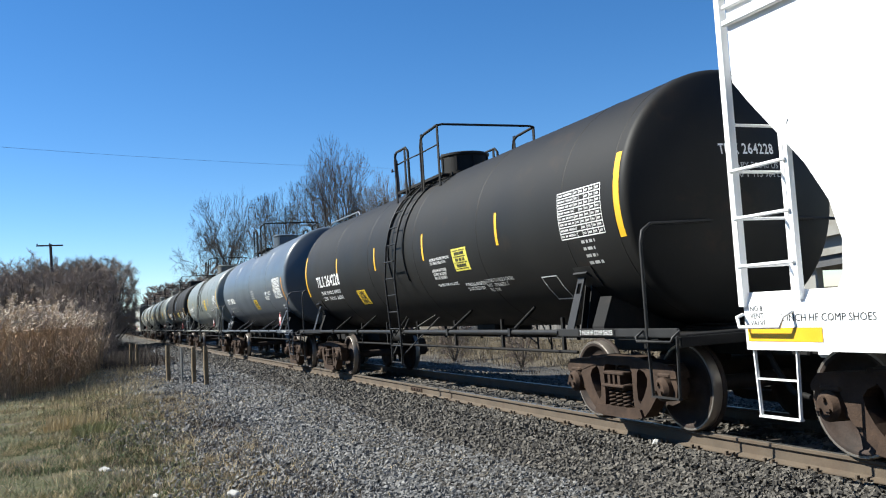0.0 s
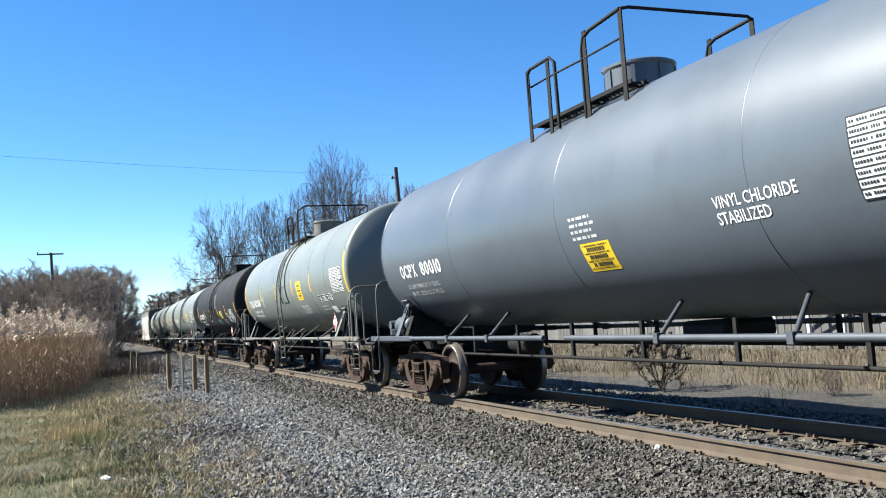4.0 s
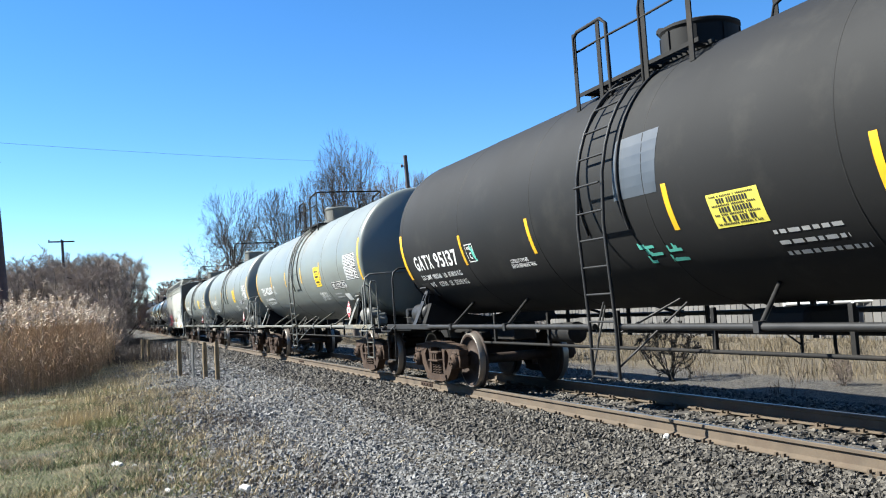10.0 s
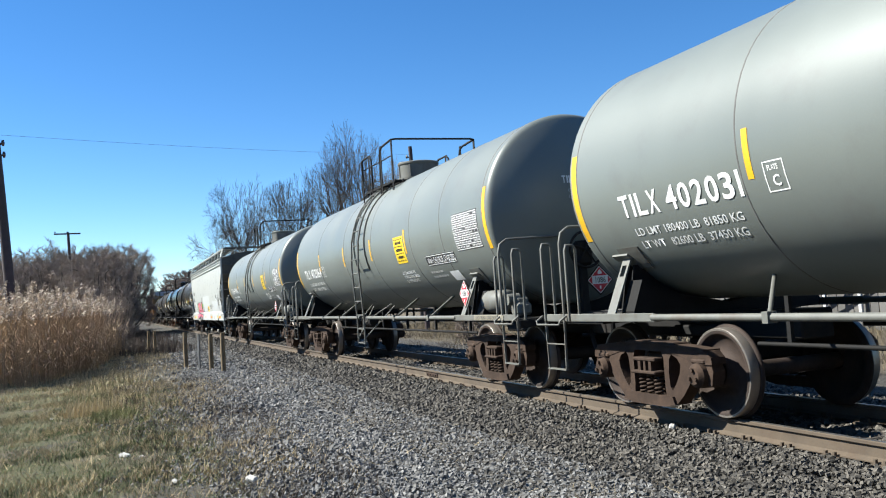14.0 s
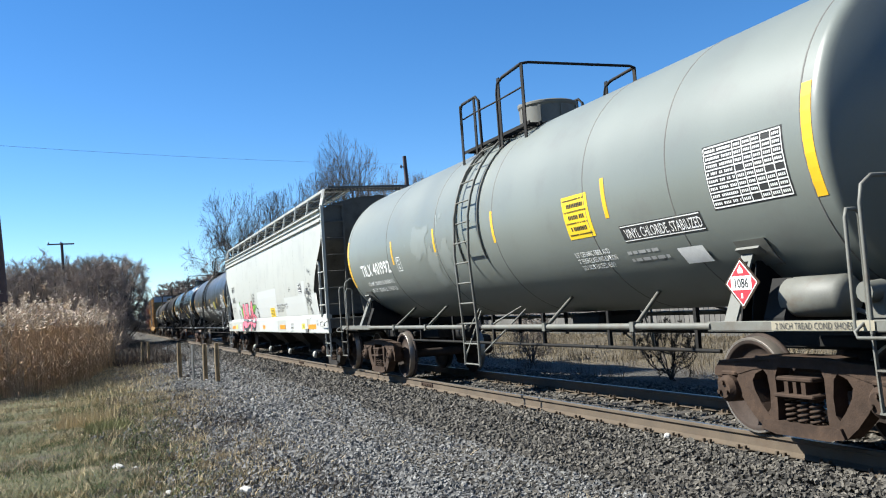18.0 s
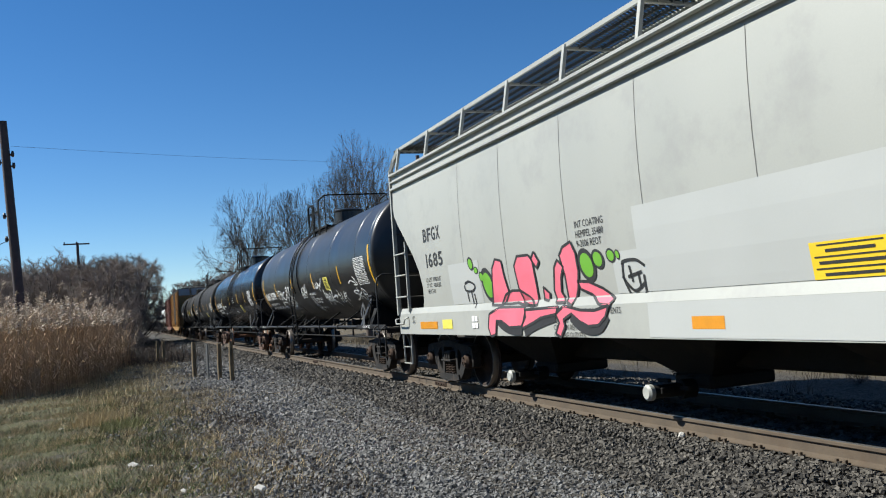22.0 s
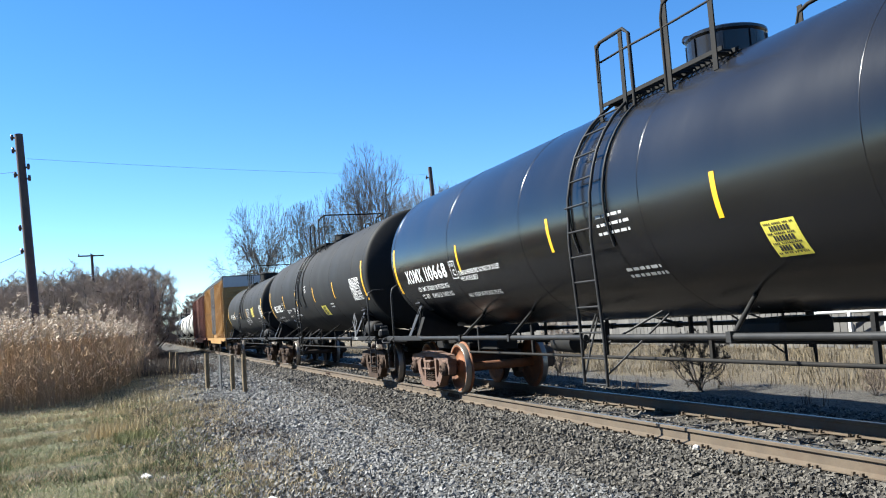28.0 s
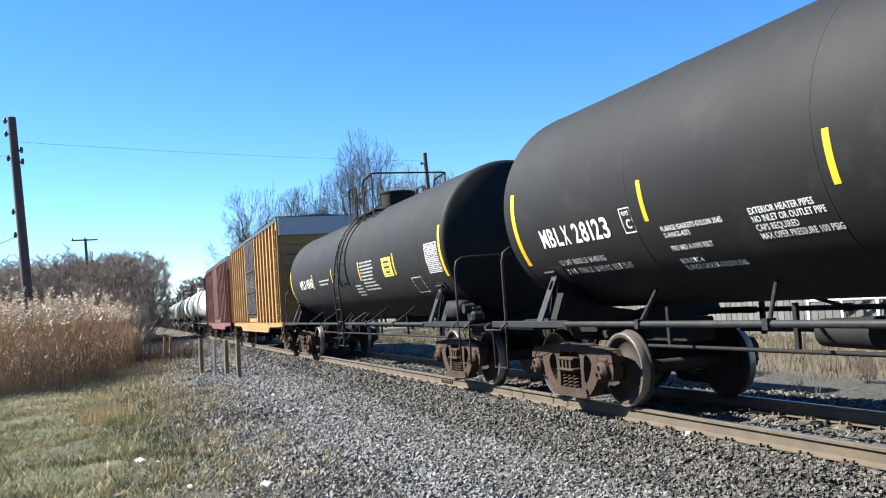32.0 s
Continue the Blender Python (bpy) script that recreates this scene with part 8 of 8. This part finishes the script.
def tree_thing(name, seed, height, label, category, mat=None, fan=False, **shape):
    limbs, twigs = (fan_tree if fan else bare_tree)(seed, height, **shape)
    ob = new(name)
    tagged(ob, label, category)
    part("trunk", fast_mesh("trunk", *sticks(limbs, 6), M_BARK, True), ob, None, "forking grey-brown trunk and limbs")
    part("crown", fast_mesh("crown", *sticks(twigs, 3), mat or M_TWIG), ob, None, "leafless crown of fine twigs")
    return ob


def stand(ob, x, y, z=-0.5, turn=0.0, k=1.0):
    ob.matrix_world = Matrix.Translation((x, y, z)) @ Matrix.Rotation(radians(turn), 4, "Z") @ Matrix.Scale(k, 4)
    return ob


def place_copy(ob, x, y, z=-0.5, turn=0.0, k=1.0):
    c = copy_thing(ob, Matrix.Identity(4))
    return stand(c, x, y, z, turn, k)


# the large bare trees beyond the track
tree_a = stand(tree_thing("bare_tree", 11, 14.9, "tall leafless tree with a rounded crown of fine twigs", "tree", fan=True, width=0.48, low=0.24, depth=9, thin=0.0062, spread=0.72), -5.5, 60.0, -0.5, 40)
tree_b = stand(tree_thing("bare_tree", 23, 12.9, "spreading leafless tree with a broad low crown", "tree", fan=True, width=1.0, low=0.18, depth=9, thin=0.0068, spread=0.85), -16.4, 74.0, -0.5, 10)
tree_c = stand(tree_thing("bare_tree", 31, 13.8, "slender leafless tree with upright limbs", "tree", fan=True, width=0.50, low=0.26, depth=9, thin=0.0068, spread=0.7), -12.5, 76.0, -0.5, 0)
place_copy(tree_b, -8.2, 86.0, -0.5, 70, 0.95)
place_copy(tree_c, -3.6, 70.0, -0.5, 70, 0.93)
place_copy(tree_c, -1.7, 72.0, -0.5, 200, 1.0)
place_copy(tree_a, 1.4, 80.0, -0.5, 120, 0.95)

# thickets: bushes of many stems
bush_a = stand(tree_thing("bare_bush", 5, 8.3, "dense leafless thicket of brown stems", "bush", M_BRUSH, width=0.70, low=0.05, stems=7, points=1000, step=0.022, thin=0.010, tufts=8), -30.9, 78.0, -0.55)
bush_b = stand(tree_thing("bare_bush", 6, 8.0, "dense leafless thicket of brown stems", "bush", M_BRUSH, width=0.60, low=0.05, stems=8, points=1000, step=0.022, thin=0.010, tufts=8), -28.6, 74.5, -0.55)
rng_b = random.Random(77)
for x, y, k in ((-26.9, 72.0, 0.92), (-27.6, 76.0, 0.98), (-30.2, 82.0, 1.05), (-33.2, 84.0, 1.08), (-28.9, 80.0, 1.0), (-31.6, 88.0, 1.1), (-25.4, 69.5, 0.62), (-23.4, 64.0, 0.40), (-24.9, 67.0, 0.5), (-27.0, 68.5, 0.62), (-36.0, 90.0, 1.0), (-29.4, 72.0, 0.7)):
    place_copy(rng_b.choice((bush_a, bush_b)), x, y, -0.55, rng_b.uniform(0, 360), k)
# the wood behind the reeds
wood_a = stand(tree_thing("bare_tree", 41, 11.0, "leafless brown tree of the wood behind the reeds", "tree", M_BRUSH, width=0.6, low=0.12, stems=3, points=800, step=0.02, thin=0.014, tufts=6), -47.0, 106.0, -0.6)
for i in range(70):
    y = rng_b.uniform(92, 150)
    x = y * rng_b.uniform(-0.56, -0.405)
    place_copy(wood_a, x, y, -0.6, rng_b.uniform(0, 360), rng_b.uniform(0.72, 1.0) * (y / 112) ** 0.8)
# the far wood on both sides of the line
wood_b = stand(tree_thing("bare_tree", 43, 10.5, "leafless brown tree of the far wood beside the line", "tree", M_BRUSH, width=0.75, low=0.06, stems=4, points=700, step=0.024, thin=0.026, tufts=6), -70.0, 240.0, -0.6)
for i in range(84):
    s = rng_b.uniform(130, 360)
    l = rng_b.uniform(7.5, 24) if s < 180 else rng_b.uniform(6.0, 16)
    if i % 4 == 0:
        s, l = rng_b.uniform(200, 360), rng_b.uniform(-30, -12)
    x, y, h = on_track(s, l)
    place_copy(wood_b, float(x), float(y), -0.6, rng_b.uniform(0, 360), rng_b.uniform(0.8, 1.1))
# unseen wood added to close the place behind the viewer, clear of the line
# it cuts the sky's fill on faces turned from the sun
for i in range(90):
    a = radians(-150 + 300 * (i + rng_b.random()) / 90)
    d = rng_b.uniform(26, 44)
    x, y = -d * math.sin(a) - 4, -d * math.cos(a) - 2
    s, l = y * math.cos(radians(TRACK_HEAD)) - x * math.sin(radians(TRACK_HEAD)), x * math.cos(radians(TRACK_HEAD)) + y * math.sin(radians(TRACK_HEAD)) - TRACK_OFF
    if y > (12 if x < 0 else -4) or abs(l) < 6:
        continue
    place_copy(wood_b, x, y, -0.6, rng_b.uniform(0, 360), rng_b.uniform(0.85, 1.15))
# low brush at the foot of the thicket and by the reeds
for i in range(16):
    s, l = rng_b.uniform(44, 72), rng_b.uniform(-8.6, -5.6)
    x, y, h = on_track(s, l)
    place_copy(bush_b, float(x), float(y), -0.55, rng_b.uniform(0, 360), rng_b.uniform(0.13, 0.26))
# a dark dense shrub in the shade beyond the far rail
M_SHRUB = material("dark_shrub_twigs", (0.018, 0.015, 0.011), 0.95, var=0.3, scale=2, bump=0.0)
shrub_x, shrub_y, shrub_h = on_track(15.9, 4.6)
stand(tree_thing("dense_shrub", 51, 1.35, "dark dense leafless shrub beyond the far rail", "bush", M_SHRUB, width=0.98, low=0.04, stems=9, points=700, step=0.05, thin=0.008, tufts=9), float(shrub_x), float(shrub_y), -0.5)
for s, l, k in ((12.2, 5.6, 0.07), (24.5, 5.6, 0.2), (30, 5.6, 0.22), (10.4, 6.6, 0.07)):
    x, y, h = on_track(s, l)
    place_copy(bush_a, float(x), float(y), -0.5, rng_b.uniform(0, 360), k)


def blades(name, count, area, hgt, wid, seed, mat, label, category, clump=0.0, lean=0.35, keep=None):
    """Grass as narrow bent blades. area: s0, s1, lat0, lat1."""
    rng = np.random.RandomState(seed)
    s, l = rng.uniform(area[0], area[1], count), rng.uniform(area[2], area[3], count)
    if clump:
        k = max(1, count // 26)
        cs, cl = rng.uniform(area[0], area[1], k), rng.uniform(area[2], area[3], k)
        i = rng.randint(0, k, count)
        s, l = cs[i] + rng.normal(0, clump, count), cl[i] + rng.normal(0, clump, count)
    if keep is not None:
        m = keep(s, l, rng)
        s, l = s[m], l[m]
    n = len(s)
    x, y, h = on_track(s, l)
    z = ground_height(l) - 0.03
    H = hgt * rng.uniform(0.4, 1.15, n)
    a = rng.uniform(0, 2 * math.pi, n)
    ln = lean * H * rng.uniform(0.2, 1.3, n)
    w = wid * rng.uniform(0.6, 1.2, n)
    b = rng.uniform(0, 2 * math.pi, n)
    ux, uy = np.cos(b) * w / 2, np.sin(b) * w / 2
    P = np.empty((n, 6, 3))
    for k, (f, g, t) in enumerate(((0, 0, 1.0), (0.55, 0.35, 0.8), (1.0, 1.0, 0.15))):
        cx, cy, cz = x + np.cos(a) * ln * g, y + np.sin(a) * ln * g, z + H * f
        P[:, 2 * k] = np.stack([cx - ux * t, cy - uy * t, cz], 1)
        P[:, 2 * k + 1] = np.stack([cx + ux * t, cy + uy * t, cz], 1)
    F = (np.array([(0, 1, 3, 2), (2, 3, 5, 4)])[None] + (6 * np.arange(n))[:, None, None]).reshape(-1, 4)
    return tagged(new(name, fast_mesh(name, P.reshape(-1, 3), F, mat)), label, category, kind="stuff")


def off_gravel(s, l, rng):
    return rng.rand(len(s)) < np.clip((-4.6 + 0.05 * (s - 8) - l + 0.8 * np.sin(s * 0.7)) / 1.6, 0.02, 1)


blades("dry_grass", 80000, (6, 24, -13, -4.0), 0.085, 0.009, 1, M_DRYGRASS, "short dry winter grass", "grass", 0.14, 0.8, off_gravel)
blades("rough_grass", 26000, (22, 50, -14, -4.6), 0.16, 0.014, 12, M_DRYGRASS, "rough dry grass along the reeds", "grass", 0.3, 0.6, off_gravel)
blades("green_grass", 90000, (6, 26, -13, -5.2), 0.075, 0.010, 2, M_GREENGRASS, "patchy short green grass", "grass", 0.20, 0.8, off_gravel)
blades("tall_dry_grass", 3200, (18, 40, -8.4, -5.2), 0.19, 0.009, 3, M_DRYGRASS, "knee-high dry grass in tufts", "grass", 0.18, 0.35)
blades("track_weeds", 16000, (40, 95, -8.5, -3.4), 0.42, 0.02, 41, M_DEADWEED, "dead brown weeds along the far ballast edge", "weeds", 0.5, 0.4)
blades("dead_weeds", 9000, (11, 48, -9.0, -4.0), 0.13, 0.010, 4, M_DEADWEED, "dead brown weeds", "weeds", 0.25, 0.5)
blades("field_grass", 30000, (3, 60, 6.3, 15), 0.30, 0.014, 5, M_FIELD, "long dry grass beyond the track", "grass", 0.3, 0.5)
blades("dry_tufts", 26000, (6, 22, -11.5, -4.0), 0.16, 0.007, 24, M_DRYGRASS, "small tufts of dry grass", "grass", 0.06, 0.7, off_gravel)
blades("green_tufts", 26000, (6, 22, -11.5, -5.4), 0.12, 0.009, 25, M_DARKGRASS, "small dark green grass tufts", "grass", 0.07, 0.8, off_gravel)
blades("bare_stems", 15000, (6, 24, -6.7, -4.3), 0.12, 0.007, 26, M_DEADWEED, "dead brown stems among the grass", "weeds", 0.10, 0.9)
blades("grass_mounds", 26000, (6, 17, -10, -5.8), 0.10, 0.010, 45, M_DARKGRASS, "low dark green mounds of grass", "grass", 0.13, 0.8, off_gravel)
blades("field_weeds", 2500, (3, 60, 3.6, 8), 0.3, 0.012, 6, M_DEADWEED, "dead brown weeds beyond the track", "weeds", 0.2, 0.5)
blades("thin_grass", 34000, (6, 20, -11.5, -4.2), 0.07, 0.008, 21, M_DRYGRASS, "thin short dry grass", "grass", 0.0, 0.9, off_gravel)
blades("moss_grass", 34000, (6, 20, -11.5, -4.6), 0.05, 0.010, 22, M_GREENGRASS, "thin short green grass", "grass", 0.0, 0.9, off_gravel)
blades("straw", 5000, (6, 24, -8.5, -3.0), 0.10, 0.008, 23, M_DRYGRASS, "dry stems strewn on the gravel", "grass", 0.35, 2.5)
# one green tuft with dry stems behind it
blades("grass_tuft", 900, (16.1, 17.1, -6.9, -6.2), 0.20, 0.012, 7, M_GREENGRASS, "dark green grass tuft", "grass", 0.0, 0.7)
blades("dry_tuft", 900, (17.2, 18.6, -7.4, -6.4), 0.30, 0.009, 8, M_DRYGRASS, "pale dry grass tuft", "grass", 0.0, 0.35)


def reeds(count, seed):
    """A bed of dry reeds with feathery heads."""
    rng = np.random.RandomState(seed)
    s = rng.uniform(27.5, 45, count)
    edge = np.interp(s, [27.5, 33, 45], [-8.7, -7.2, -6.1])
    l = edge - rng.beta(1.0, 1.6, count) * 9
    x, y, h = on_track(s, l)
    z0 = ground_height(l)
    H = (rng.normal(1.98, 0.30, count) + 0.42 * (rng.rand(count) < 0.16)) * np.clip(0.72 + 0.45 * (edge - l), 0.6, 1.0)
    a = rng.uniform(0, 2 * math.pi, count)
    ln = rng.uniform(0.05, 0.7, count)
    segs, leaf, plume = [], [], []
    for i in range(count):
        d = np.array([math.cos(a[i]) * ln[i], math.sin(a[i]) * ln[i], 0])
        b = np.array([x[i], y[i], z0[i]])
        m, t = b + d * 0.35 + [0, 0, H[i] * 0.55], b + d + [0, 0, H[i]]
        segs += [(b, m, 0.008, 0.006), (m, t, 0.006, 0.004)]
        for k in range(4):
            f = rng.uniform(0.12, 0.85)
            p = b + (t - b) * f
            w = rng.uniform(0, 2 * math.pi)
            o = np.array([math.cos(w), math.sin(w), 0])
            q = p + o * rng.uniform(0.15, 0.4) + [0, 0, rng.uniform(-0.15, 0.3)]
            u = np.array([-o[1], o[0], 0]) * 0.014
            leaf.append((p - u, p + u, q, q))
        if H[i] > 1.85 and rng.rand() < 0.62:
            w = a[i] + rng.uniform(-0.6, 0.6)
            o = np.array([math.cos(w), math.sin(w), 0])
            for k in range(16):
                f = k / 16
                p = t + o * 0.10 * f * f + [0, 0, 0.34 * f - 0.06 * f * f]
                c = rng.normal(0, 1, 3)
                c[2] = abs(c[2]) * 0.8
                c /= np.linalg.norm(c)
                r = 0.115 * (0.35 + math.sin(math.pi * min(1, f * 0.85 + 0.12)))
                q = p + c * r + [0, 0, -0.02]
                u = np.cross(c, [0.3, 0.2, 1.0])
                u = u / (np.linalg.norm(u) + 1e-6) * 0.021
                plume.append((p - u, p + u, q + u * 0.6, q - u * 0.6))
    V, F = sticks(segs, 3)
    L = np.array(leaf).reshape(-1, 3)
    V2 = np.concatenate([V, L])
    F2 = np.concatenate([F, np.arange(len(L)).reshape(-1, 4) + len(V)])
    P = np.array(plume).reshape(-1, 3)
    bed = new("reed_bed", fast_mesh("reed_bed", V2, F2, M_REED))
    tagged(bed, "tall dry tan reeds in a dense bed", "reeds", kind="stuff")
    heads = new("reed_plumes", fast_mesh("reed_plumes", P, np.arange(len(P)).reshape(-1, 4), M_PLUME))
    tagged(heads, "pale feathery heads of the dry reeds", "reeds", kind="stuff")


reeds(5200, 9)


# ---- what moves ----
def run(t):
    """Metres that the train has gone after t seconds."""
    return 5.54 * t + 0.0086 * t * t


def motions():
    for i, (ob, spin, centre) in enumerate(TRAIN):
        walk(ob, [(float(t), at_line(centre - run(t), 0.0)) for t in range(0, 33)])
        if i < 15:
            for w, e in spin:
                turn0 = 37.0 * i + 61 * e
                walk(w, [(k / 10, pose(e, 0, WHEEL_R, 0, turn0 + math.degrees(run(k / 10) / WHEEL_R), 0)) for k in range(321)])


motions()
